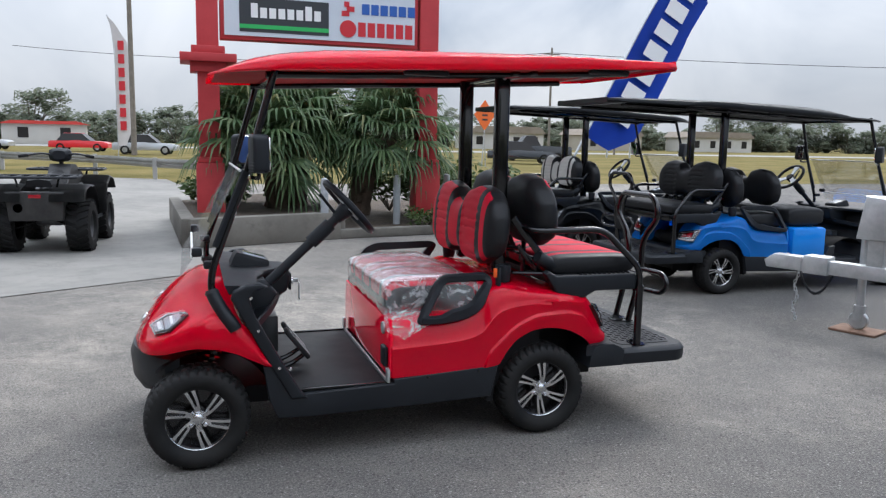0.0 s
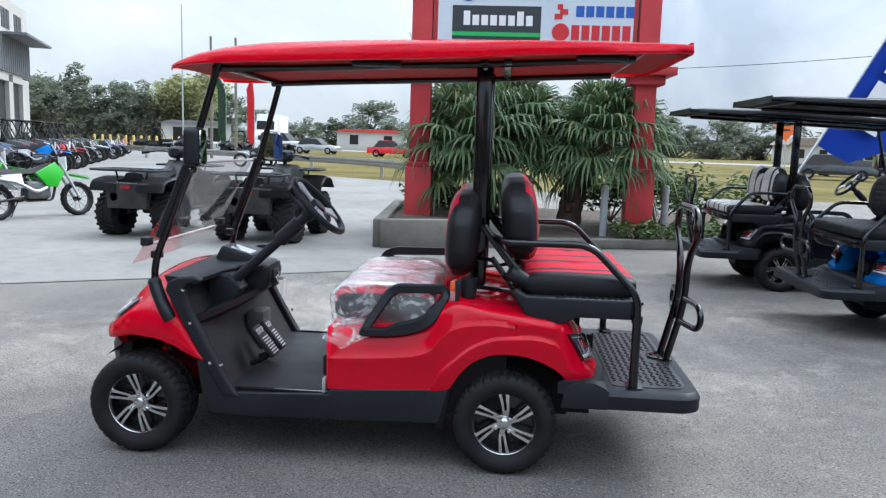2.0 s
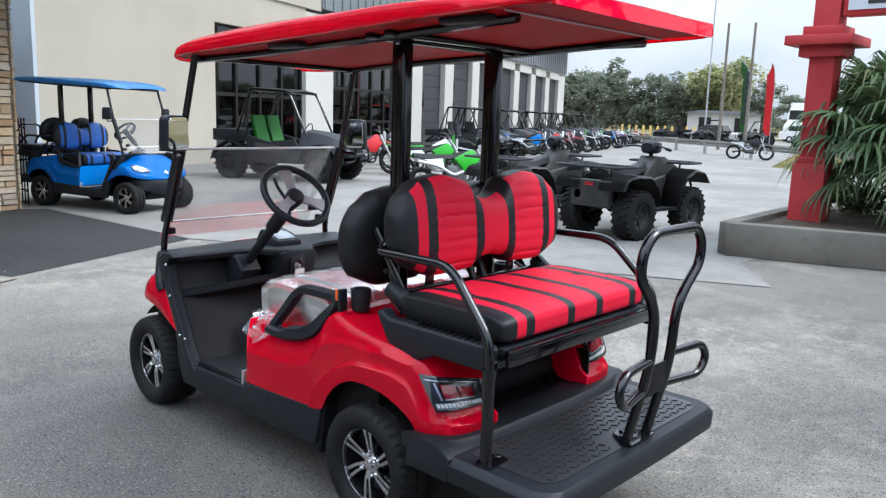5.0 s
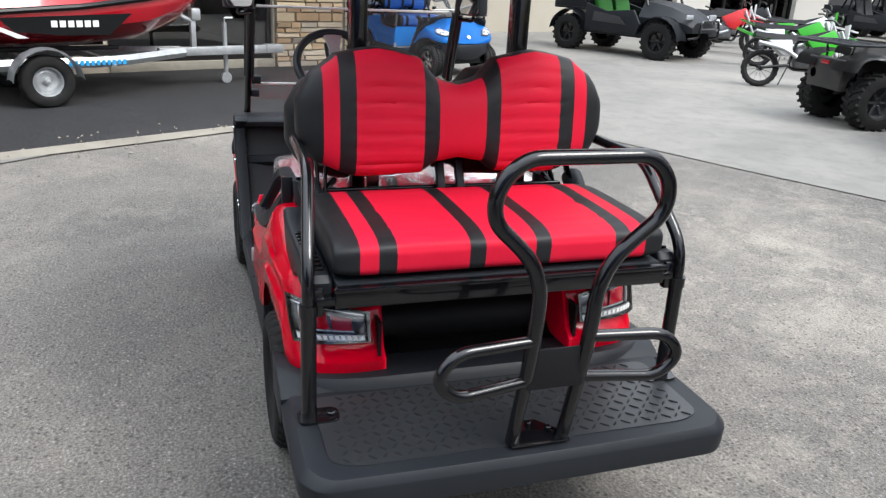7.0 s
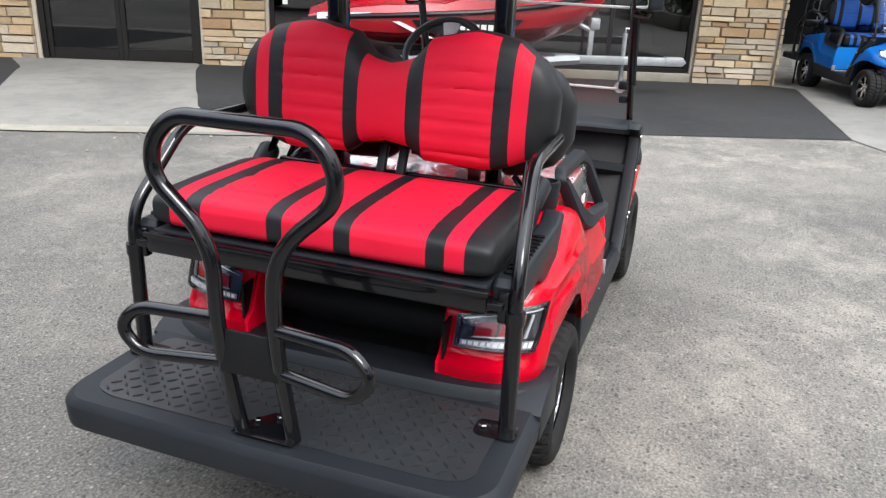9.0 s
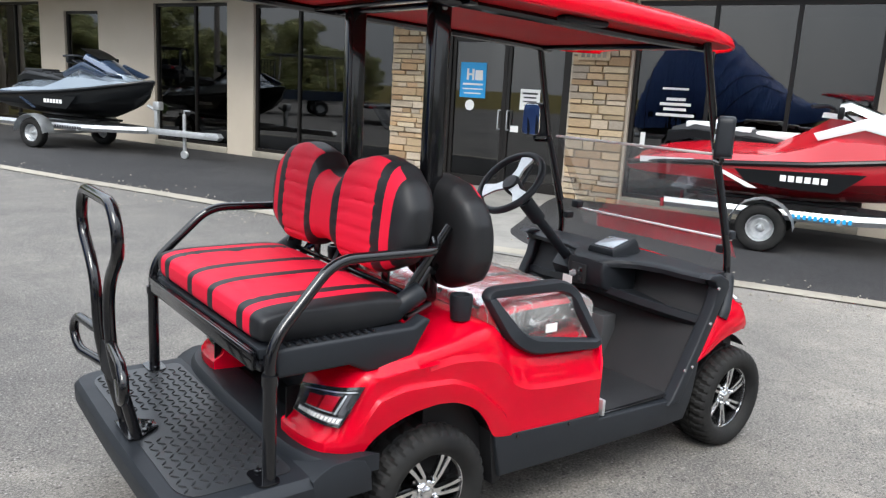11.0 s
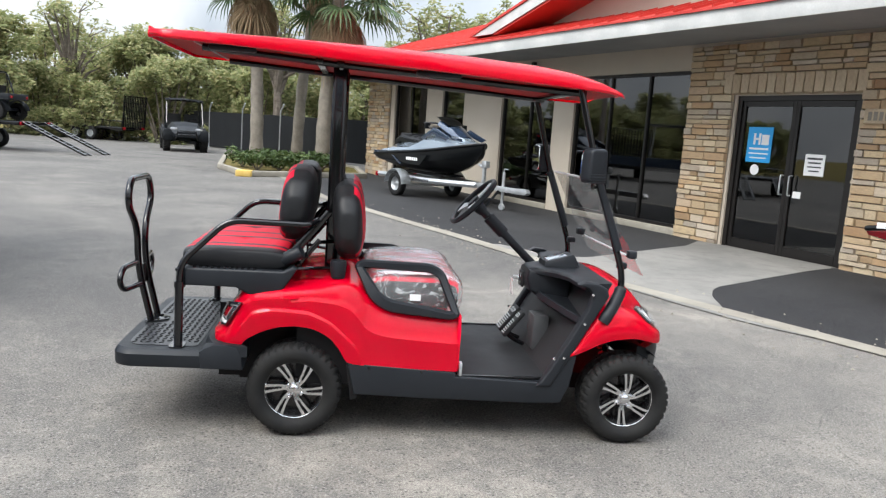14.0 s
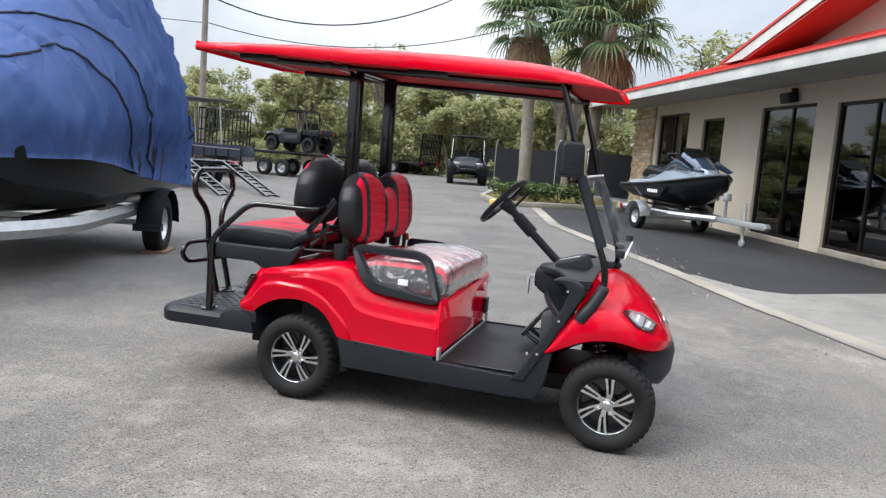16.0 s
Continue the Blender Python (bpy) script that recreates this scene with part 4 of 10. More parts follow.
TAIL = [
    (0.440, [(-0.200, 0.568), (-0.268, 0.558), (-0.325, 0.540), (-0.372, 0.496), (-0.396, 0.425), (-0.403, 0.360), (-0.402, 0.300)]),
    (0.456, [(-0.200, 0.574), (-0.270, 0.566), (-0.330, 0.549), (-0.380, 0.504), (-0.405, 0.430), (-0.412, 0.360), (-0.410, 0.300)]),
    (0.486, [(-0.200, 0.574), (-0.270, 0.567), (-0.330, 0.550), (-0.379, 0.504), (-0.404, 0.430), (-0.411, 0.360), (-0.409, 0.300)]),
    (0.512, [(-0.200, 0.574), (-0.268, 0.566), (-0.322, 0.545), (-0.358, 0.498), (-0.375, 0.430), (-0.380, 0.360), (-0.378, 0.300)]),
    (0.600, [(-0.200, 0.568), (-0.255, 0.556), (-0.298, 0.532), (-0.324, 0.488), (-0.337, 0.424), (-0.342, 0.360), (-0.342, 0.300)]),
    (0.655, [(-0.200, 0.560), (-0.244, 0.547), (-0.276, 0.522), (-0.296, 0.480), (-0.306, 0.420), (-0.311, 0.360), (-0.311, 0.300)]),
    (0.690, [(-0.200, 0.548), (-0.232, 0.535), (-0.255, 0.510), (-0.268, 0.470), (-0.275, 0.415), (-0.278, 0.360), (-0.278, 0.300)]),
    (0.708, [(-0.200, 0.530), (-0.222, 0.517), (-0.238, 0.492), (-0.248, 0.455), (-0.252, 0.410), (-0.254, 0.360), (-0.254, 0.300)])]


@functools.lru_cache(None)
def tail_plan(u, z):
    return [ease(z, [(h, ease(u * 6, [(i, v[k]) for i, v in enumerate(c)])) for h, c in TAIL]) for k in (0, 1)]


def tail_point(s, u, z, out=0.0):
    """A point of the rounded tail corner: u runs from the flank to the bag well."""
    x, y = tail_plan(round(u, 5), round(z, 5))
    d = Vector((x + 0.20, y - 0.40, 0)).normalized() * out
    return Vector((x + d.x, s * (y + d.y), z + out * 0.45))


def lamp_point(s, a, b, d=0.0):
    """A point of the lamp's face: a from the flank to the bag well, b from the lower edge up."""
    lo, hi = 0.532 - 0.004 * a, 0.652 - 0.044 * a ** 1.5
    u = (0.375 - 0.16 * b) * (1 - a) + 0.89 * a
    return tail_point(s, u, lo + (hi - lo) * b, d)


def slab(fn, a0, a1, b0, b1, d1, d0, na=12, nb=4):
    """A thin body between two depths that follows a curved face."""
    bm = B()
    up = [[bm.verts.new(fn(a0 + (a1 - a0) * i / na, b0 + (b1 - b0) * j / nb, d1)) for j in range(nb + 1)] for i in range(na + 1)]
    dn = [[bm.verts.new(fn(a0 + (a1 - a0) * i / na, b0 + (b1 - b0) * j / nb, d0)) for j in range(nb + 1)] for i in range(na + 1)]
    for g in (up, dn):
        for i in range(na):
            for j in range(nb):
                bm.faces.new((g[i][j], g[i + 1][j], g[i + 1][j + 1], g[i][j + 1]))
    for i in range(na):
        for j in (0, nb):
            bm.faces.new((up[i][j], up[i + 1][j], dn[i + 1][j], dn[i][j]))
    for j in range(nb):
        for i in (0, na):
            bm.faces.new((up[i][j], up[i][j + 1], dn[i][j + 1], dn[i][j]))
    bmesh.ops.recalc_face_normals(bm, faces=bm.faces[:])
    return bm


def lens(fn, d, na=16, nb=10):
    """A clear moulded lens over a lamp's face, with its outside turned outwards."""
    bm = B()
    g = [[bm.verts.new(fn(0.01 + 0.98 * i / na, 0.01 + 0.98 * j / nb, d)) for j in range(nb + 1)] for i in range(na + 1)]
    for i in range(na):
        for j in range(nb):
            bm.faces.new((g[i][j], g[i + 1][j], g[i + 1][j + 1], g[i][j + 1]))
    bm.normal_update()
    if sum(f.normal.dot(fn(0.5, 0.5, d) - fn(0.5, 0.5, 0.0)) for f in bm.faces) < 0:
        bmesh.ops.reverse_faces(bm, faces=bm.faces[:])
    return bm


def rear_body(parent, paint):
    """Flanks, fenders and deck of the rear half, one sculpted shell a side with the deck between."""
    xs = [-0.20 + 0.01 * i for i in range(99)] + [0.795, 0.803, 0.806]
    top = [(-0.34, 0.602), (-0.315, 0.648), (-0.29, 0.680), (-0.25, 0.700), (-0.12, 0.722), (0.1, 0.75), (0.22, 0.772), (0.285, 0.755), (0.36, 0.69), (0.45, 0.650), (0.62, 0.636), (0.806, 0.628)]
    crease = [(-0.30, 0.545), (-0.24, 0.595), (-0.18, 0.622), (-0.11, 0.635), (0.04, 0.628), (0.11, 0.605), (0.16, 0.58), (0.23, 0.52), (0.30, 0.45), (0.34, 0.36), (0.8, 0.2)]
    shoulder = [(-0.30, 0.66), (-0.16, 0.685), (0.0, 0.695), (0.14, 0.688), (0.24, 0.665), (0.29, 0.625), (0.34, 0.565), (0.43, 0.533), (0.8, 0.505)]
    for s in (1, -1):
        rings = []
        for x in xs:
            zb, zt, zc, zs = arch_z(x), ease(x, top), ease(x, crease), ease(x, shoulder)
            w = ease(x, [(-0.34, 0.505), (-0.32, 0.528), (-0.30, 0.543), (-0.27, 0.556), (-0.2, 0.574), (0.0, 0.588), (0.3, 0.586), (0.75, 0.582), (0.797, 0.576), (0.806, 0.562)])
            pts = []
            zm = zt - 0.03
            lo = max(zb + 0.01, min(zc, zm - 0.04))
            hi = max(lo + 0.03, min(zs, zm - 0.02))
            levels = [zb, zb + (lo - zb) * 0.5, lo - 0.007, lo + 0.007, lo + (hi - lo) * 0.35, lo + (hi - lo) * 0.7, hi - 0.011, hi + 0.011, hi + (zm - hi) * 0.35, hi + (zm - hi) * 0.7, zm]
            for k, z in enumerate(levels):
                y = w - (0.011 if z > zc else 0.010 * ((zc - z) / 0.2) ** 2) - (0.013 if z > zs else 0.0) - 0.05 * max(0.0, (z - zs) / 0.12) ** 1.5
                if lo < z < hi:
                    y -= 0.004 * math.sin(math.pi * (z - lo) / (hi - lo))
                if k == 0:
                    y -= 0.006
                pts.append((x, s * y, z))
            yt = abs(pts[-1][1])
            inner = 0.30 if x < -0.1 else 0.0
            pts.append((x, s * (yt - 0.012), zt - 0.012))
            pts.append((x, s * (yt - 0.035), zt))
            pts.append((x, s * (yt * 0.6 + inner * 0.4), zt + 0.012))
            pts.append((x, s * (yt * 0.3 + inner * 0.7), zt + 0.016))
            pts.append((x, s * inner, zt + 0.018))
            rings.append(pts if s > 0 else pts[::-1])
        # the same skin carried on round the tail corner
        first = rings[0] if s > 0 else rings[0][::-1]
        stops = (0.445, 0.456, 0.486, 0.500, 0.512, 0.56, 0.60, 0.635, 0.66, 0.685, 0.70)
        for i in range(1, 29):
            u = i / 28
            w = min(1.0, u / 0.30)
            w = w * w * (3 - 2 * w)
            zb = arch_z(tail_point(s, u, 0.456).x) if u < 0.3 else 0.445
            pts = []
            for k in range(11):
                z = first[k][2] * (1 - w) + max(stops[k], zb + 0.004 * k) * w
                if k == 0:
                    z = min(first[0][2], max(0.440, zb))
                p = tail_point(s, u, z)
                p.y += (first[k][1] - tail_point(s, 0, first[k][2]).y) * (1 - w)
                pts.append(p)
            for k in range(11, 16):
                q = (k - 10) / 5
                e = Vector((-0.19, s * 0.31, 0.73))
                a = Vector(first[k]) * (1 - w) + (pts[10] * (1 - q) + e * q + Vector((0, 0, 0.010 * math.sin(math.pi * q)))) * w
                pts.append(a)
            rings.insert(0, pts if s > 0 else pts[::-1])
        bm = B()
        loft(bm, rings, cap=False, loop=False)
        bmesh.ops.solidify(bm, geom=bm.faces[:], thickness=0.006)
        part("rear_body_shell", bm, paint, parent, "", 32)
    bm = B()
    prism(bm, [(-0.556, 0.352), (0.556, 0.352), (0.556, 0.55), (0.535, 0.635), (-0.535, 0.635), (-0.556, 0.55)], 0.79, 0.807, "x", 0.006)
    part("seat_front_panel", bm, paint, parent)
    for s in (1, -1):
        # inner cheek beside the bag well
        bm = B()
        prism(bm, [(-0.408, 0.446), (-0.05, 0.46), (-0.05, 0.73), (-0.22, 0.715), (-0.276, 0.69), (-0.310, 0.652), (-0.376, 0.512), (-0.408, 0.49)], s * 0.290, s * 0.302, "y", 0.003)
        part("tail_cheek", bm, paint, parent)
        face = functools.partial(lamp_point, s)
        lamp = part("tail_lamp", slab(face, 0.0, 1.0, 0.0, 1.0, 0.004, -0.004), M["lamp_black"], parent, "clear-covered tail lamp with red and chrome lenses", 50)
        for a0, a1, b0, b1 in ((0.0, 0.035, 0.0, 1.0), (0.965, 1.0, 0.0, 1.0), (0.035, 0.965, 0.0, 0.05), (0.035, 0.965, 0.93, 1.0)):
            part("bezel", slab(face, a0, a1, b0, b1, 0.019, 0.0), M["lamp_black"], lamp)
        for a0, a1, b0, b1 in ((0.30, 0.54, 0.36, 0.76), (0.58, 0.80, 0.36, 0.72)):
            part("red_lens", slab(face, a0, a1, b0, b1, 0.011, 0.003), M["lens_red"], lamp, "dark red lens")
            part("lens_surround", slab(face, a0 - 0.015, a1 + 0.015, b0 - 0.05, b0 - 0.01, 0.012, 0.003, 6, 1), M["lamp_chrome"], lamp)
        part("reflector", slab(face, 0.06, 0.26, 0.30, 0.80, 0.010, 0.003), M["lens_smoke"], lamp)
        part("reflector", slab(face, 0.20, 0.235, 0.30, 0.80, 0.014, 0.003, 2, 4), M["lamp_chrome"], lamp, "chrome rib")
        part("reflector", slab(face, 0.84, 0.945, 0.30, 0.86, 0.008, 0.003), M["lens_smoke"], lamp)
        part("reflector", slab(face, 0.06, 0.945, 0.855, 0.885, 0.012, 0.003), M["lamp_chrome"], lamp, "chrome trim along the top")
        part("light_bar", slab(face, 0.06, 0.945, 0.07, 0.23, 0.010, 0.003), M["lamp_chrome"], lamp, "clear strip of small lamps")
        for q in range(12):
            part("led", slab(face, 0.085 + q * 0.071, 0.085 + q * 0.071 + 0.042, 0.10, 0.20, 0.014, 0.009, 2, 1), M["white_tag"], lamp)
        part("cover_lens", lens(face, 0.022), M["lamp_cover"], lamp, "", 50).visible_shadow = False
    # bag well under the rear seat
    bm = B()
    box(bm, -0.36, 0.0, -0.288, 0.288, 0.43, 0.44)
    box(bm, 0.0, 0.01, -0.29, 0.29, 0.43, 0.72)
    part("bag_well", bm, M["under"], parent)
    bm = B()
    tube(bm, [(-0.18, -0.27, 0.50), (-0.18, 0.27, 0.50)], 0.07, 20)
    part("well_roll", bm, M["under"], parent)


COWL_ARC = [(1.0, 0.0), (1.012, 0.25), (1.0, 0.55), (0.965, 0.85), (0.90, 1.0), (0.80, 1.12), (0.70, 1.24), (0.60, 1.42), (0.52, 1.62), (0.44, 1.8), (0.37, 1.88), (0.30, 1.92), (0.2, 1.97), (0.1, 1.995), (0.0, 2.0)]


@functools.lru_cache(None)
def cowl_arc(q):
    return [ease(q, [(i, p[k]) for i, p in enumerate(COWL_ARC)]) for k in (0, 1)]


@functools.lru_cache(None)
def cowl_section(x):
    """Crown height, half width, shoulder height and lower edge of the hood at x."""
    top = ease(x, [(1.34, 0.79), (1.44, 0.815), (1.52, 0.832), (1.63, 0.828), (1.70, 0.805), (1.76, 0.766), (1.83, 0.70), (1.90, 0.61), (1.94, 0.545), (1.965, 0.50)])
    half = ease(x, [(1.34, 0.583), (1.5, 0.588), (1.63, 0.585), (1.72, 0.565), (1.80, 0.525), (1.86, 0.465), (1.90, 0.40), (1.93, 0.31), (1.95, 0.2), (1.965, 0.06)])
    shoulder = ease(x, [(1.34, 0.50), (1.37, 0.50), (1.43, 0.60), (1.52, 0.70), (1.60, 0.715), (1.70, 0.685), (1.78, 0.635), (1.85, 0.59), (1.92, 0.55), (1.965, 0.498)])
    low = ease(x, [(1.34, 0.452), (1.38, 0.462), (1.44, 0.49), (1.52, 0.53), (1.60, 0.553), (1.68, 0.56), (1.76, 0.545), (1.83, 0.522), (1.90, 0.505), (1.965, 0.493)])
    return top, half, shoulder, low


def cowl_point(s, x, q, d=0.0):
    """A point on the hood's skin: q counts along the arc from the arch to the crown, d lies outside the skin."""
    def at(xx, qq):
        top, half, shoulder, low = cowl_section(xx)
        a, b = cowl_arc(qq)
        z = low + (shoulder - low) * b if b <= 1 else shoulder + (max(top, shoulder + 0.001) - shoulder) * (b - 1)
        return Vector((xx, half * a, z))
    p = at(x, q)
    n = (at(x + 0.01, q) - at(x - 0.01, q)).cross(at(x, q + 0.4) - at(x, q - 0.4)).normalized()
    if n.dot(p - Vector((1.5, 0, 0.4))) < 0:
        n = -n
    p += n * d
    return Vector((p.x, s * p.y, p.z))


def headlamp_point(s, a, b, d=0.0):
    """The swept lamp's face: a from its rear tip to the nose, b from its lower edge up."""
    lo = (lin(a, [(0, 1.712), (0.55, 1.79), (1, 1.858)]), lin(a, [(0, 4.7), (0.55, 3.55), (1, 4.3)]))
    hi = (lin(a, [(0, 1.722), (0.55, 1.80), (1, 1.880)]), lin(a, [(0, 5.3), (0.55, 6.9), (1, 7.1)]))
    return cowl_point(s, lo[0] + (hi[0] - lo[0]) * b, lo[1] + (hi[1] - lo[1]) * b, d)


def front_cowl(parent, paint):
    """Hood and front fenders: rings across the cart from nose to dash."""
    rings = []
    for x in [1.965, 1.962, 1.957, 1.95, 1.94] + [1.925 - 0.015 * i for i in range(40)]:
        top, half, shoulder, low = cowl_section(x)
        pts = []
        for s in (1, -1):
            row = []
            for a, b in [cowl_arc(q / 3) for q in range(43)]:
                z = low + (shoulder - low) * min(b, 1.0) if b <= 1 else shoulder + (max(top, shoulder + 0.001) - shoulder) * (b - 1)
                back = lin(z, [(0.45, 1.345), (0.56, 1.435), (0.70, 1.51), (0.83, 1.552)]) if half * a < 0.545 else 1.0
                row.append((max(x, back), s * half * a, z))
            pts += row if s > 0 else row[::-1][1:]
        rings.append(pts)
    bm = B()
    loft(bm, rings, cap=False, loop=False)
    bmesh.ops.solidify(bm, geom=bm.faces[:], thickness=0.006)
    part("front_cowl", bm, paint, parent, "", 50)
    for s in (1, -1):
        face = functools.partial(headlamp_point, s)
        hl = part("headlamp", slab(face, 0.0, 1.0, 0.0, 1.0, 0.010, -0.006, 20, 12), M["lamp_black"], parent, "swept headlamp with clear lens", 50)
        part("reflector", slab(face, 0.18, 0.64, 0.10, 0.80, 0.016, 0.006, 12, 10), M["lamp_chrome"], hl, "chrome reflector")
        part("reflector", slab(face, 0.68, 0.93, 0.14, 0.80, 0.016, 0.006, 8, 10), M["lamp_chrome"], hl)
        part("reflector", slab(face, 0.10, 0.94, 0.87, 0.94, 0.016, 0.006, 16, 2), M["lamp_chrome"], hl)
        for q in (0.40, 0.74):
            part("led_bar", slab(face, q, q + 0.07, 0.22, 0.74, 0.019, 0.014, 3, 8), M["white_tag"], hl)
        part("cover_lens", lens(face, 0.024), M["lamp_cover"], hl, "", 50).visible_shadow = False
    bm = B()
    lathe(bm, [(0.030, 0), (0.030, 0.006), (0.022, 0.010), (0.0001, 0.010)], Matrix.Translation((1.925, 0, 0.585)) @ Matrix.Rotation(radians(55), 4, "Y"), 24)
    part("badge", bm, M["chrome"], parent, "small chrome front badge")
    # black bumper that wraps the nose
    rings = []
    for i in range(21):
        a = -1 + i / 10
        y = a * 0.455
        x = 1.988 - 0.17 * abs(a) ** 2.4
        zb = 0.265 + 0.10 * abs(a) ** 2
        rings.append([(x - 0.06, y, 0.492), (x - 0.012, y, 0.485), (x + 0.004, y, 0.44), (x - 0.005, y, 0.34), (x - 0.045, y, zb), (x - 0.09, y, zb), (x - 0.06, y, 0.36)])
    bm = B()
    loft(bm, rings)
    part("front_bumper", bm, M["black_plastic"], parent)


def cowl_frame(parent):
    """Black side frames, dash and toe board."""
    for s in (1, -1):
        o = [(1.20, 0.300), (1.275, 0.30), (1.36, 0.452), (1.415, 0.55), (1.495, 0.70), (1.535, 0.775), (1.525, 0.81), (1.47, 0.838), (1.41, 0.843), (1.375, 0.825), (1.43, 0.808), (1.455, 0.775), (1.434, 0.70), (1.355, 0.55), (1.272, 0.40), (1.225, 0.325)]
        bm = B()
        prism(bm, o, s * 0.535, s * 0.592, "y", 0.010, 3)
        part("side_frame", bm, M["black_plastic"], parent)
        for x, z in ((1.30, 0.445), (1.35, 0.452), (1.44, 0.63), (1.47, 0.78)):
            bm = B()
            lathe(bm, [(0.008, 0), (0.007, 0.004), (0.0001, 0.005)], Matrix.Translation((x - 0.02, s * 0.592, z)) @ Matrix.Rotation(radians(-90 * s), 4, "X"), 10)
            part("screw", bm, M["chrome"], parent)
    bm = B()
    prism(bm, [(1.25, 0.30), (1.29, 0.30), (1.46, 0.62), (1.53, 0.80), (1.515, 0.82), (1.43, 0.62)], -0.535, 0.535, "y", 0.004)
    part("toe_board", bm, M["black_mat"], parent)
    # dash: a curved rim over open pockets, with a console in the middle
    rings, lips = [], []
    for i in range(33):
        y = -0.54 + 1.08 * i / 32
        a = min(1.0, abs(y + 0.03) / 0.55)
        zt = 0.828 - 0.008 * a
        xf = lerp(abs(y + 0.04), [(0, 1.222), (0.085, 1.226), (0.13, 1.285), (0.19, 1.36), (0.30, 1.398), (0.6, 1.43)])
        rings.append([(1.56, y, zt + 0.012), (1.49, y, zt + 0.008), (xf + 0.05, y, zt + 0.004), (xf + 0.012, y, zt), (xf, y, zt - 0.010), (xf + 0.004, y, zt - 0.030), (xf + 0.03, y, zt - 0.036), (1.54, y, zt - 0.03)])
        xl = 1.262 + 0.165 * a ** 1.5
        zl = 0.715 - 0.07 * a
        lips.append([(1.47, y, zl - 0.03), (xl + 0.03, y, zl - 0.012), (xl + 0.012, y, zl + 0.002), (xl, y, zl), (xl - 0.004, y, zl - 0.03), (xl + 0.03, y, zl - 0.06), (1.45, y, 0.60)])
    bm = B()
    loft(bm, rings)
    part("dash_top", bm, M["black_plastic"], parent)
    bm = B()
    loft(bm, lips)
    part("shelf_lip", bm, M["black_plastic"], parent)
    bm = B()
    prism(bm, [(1.222, 0.815), (1.212, 0.77), (1.232, 0.70), (1.30, 0.66), (1.46, 0.66), (1.46, 0.81)], -0.15, 0.07, "y", 0.018, 3)
    part("console", bm, M["black_plastic"], parent)
    bm = B()
    prism(bm, [(1.30, 0.73), (1.36, 0.80), (1.47, 0.80), (1.47, 0.62), (1.34, 0.66)], 0.14, 0.26, "y", 0.015, 3)
    part("steering_pod", bm, M["black_plastic"], parent)
    gm = Matrix.Translation((1.40, -0.04, 0.862)) @ Matrix.Rotation(radians(-16), 4, "Y")
    bm = B()
    loft(bm, [[gm @ Vector((x * k, y * k, z)) for x, y in ((-0.085, -0.075), (-0.085, 0.075), (0.0, 0.085), (0.09, 0.07), (0.09, -0.07), (0.0, -0.085))] for z, k in ((-0.05, 1.1), (0.0, 1.02), (0.014, 0.97), (0.02, 0.9))])
    pod = part("gauge_pod", bm, M["black_plastic"], parent)
    bm = B()
    box(bm, -0.062, 0.05, -0.055, 0.055, 0.019, 0.024, 0.002, m=gm)
    part("gauge_glass", bm, M["screen"], pod)
    bm = B()
    box(bm, 1.204, 1.218, -0.06, 0.03, 0.70, 0.79, 0.005)
    sw = part("switch_panel", bm, M["black_mat"], parent)
    bm = B()
    lathe(bm, [(0.017, 0), (0.017, 0.012), (0.0001, 0.013)], Matrix.Translation((1.205, 0.0, 0.745)) @ Matrix.Rotation(radians(-90), 4, "Y"), 16)
    part("key_switch", bm, M["chrome"], sw)
    for z in (0.765, 0.725):
        bm = B()
        box(bm, 1.199, 1.206, -0.045, -0.02, z - 0.012, z + 0.012, 0.003)
        part("rocker_switch", bm, M["lamp_black"], sw)
    bm = B()
    box(bm, 1.165, 1.192, -0.003, 0.003, 0.735, 0.755, 0.002)
    part("key", bm, M["steel"], sw)
    bm = B()
    box(bm, 1.160, 1.163, -0.022, 0.035, 0.645, 0.735)
    part("key_tag", bm, M["white_tag"], sw, "white paper key tag")
    # pedals
    for y, w, lab in ((0.20, 0.10, "STOP"), (0.06, 0.075, "GO")):
        pm = Matrix.Translation((1.20, y, 0.46)) @ Matrix.Rotation(radians(38), 4, "Y")
        bm = B()
        box(bm, -0.012, 0.012, -w / 2, w / 2, -0.09, 0.09, 0.008, m=pm)
        ped = part("pedal", bm, M["black_mat"], parent)
        bm = B()
        for q in range(7):
            box(bm, -0.015, -0.011, -w / 2 + 0.012, w / 2 - 0.012, -0.078 + q * 0.015, -0.071 + q * 0.015, m=pm)
        tagged(part("grip_bar", bm, M["steel"], ped), kind="stuff")
        text("lettering", lab, 0.038, M["steel"], ped, pm @ Matrix.Translation((-0.013, 0, 0.055)) @ Matrix.Rotation(radians(-90), 4, "Z") @ UP, 0.001, 0.001)
        bm = B()
        tube(bm, fillet([pm @ Vector((0.01, 0, -0.07)), (1.22, y, 0.36), (1.30, y, 0.33)], 0.03), 0.012, 8)
        part("pedal_arm", bm, M["black_metal"], ped)
    bm = B()
    box(bm, 1.27, 1.36, -0.14, 0.0, 0.36, 0.56, 0.01)
    part("pedal_guard", bm, M["grey_plastic"], parent)


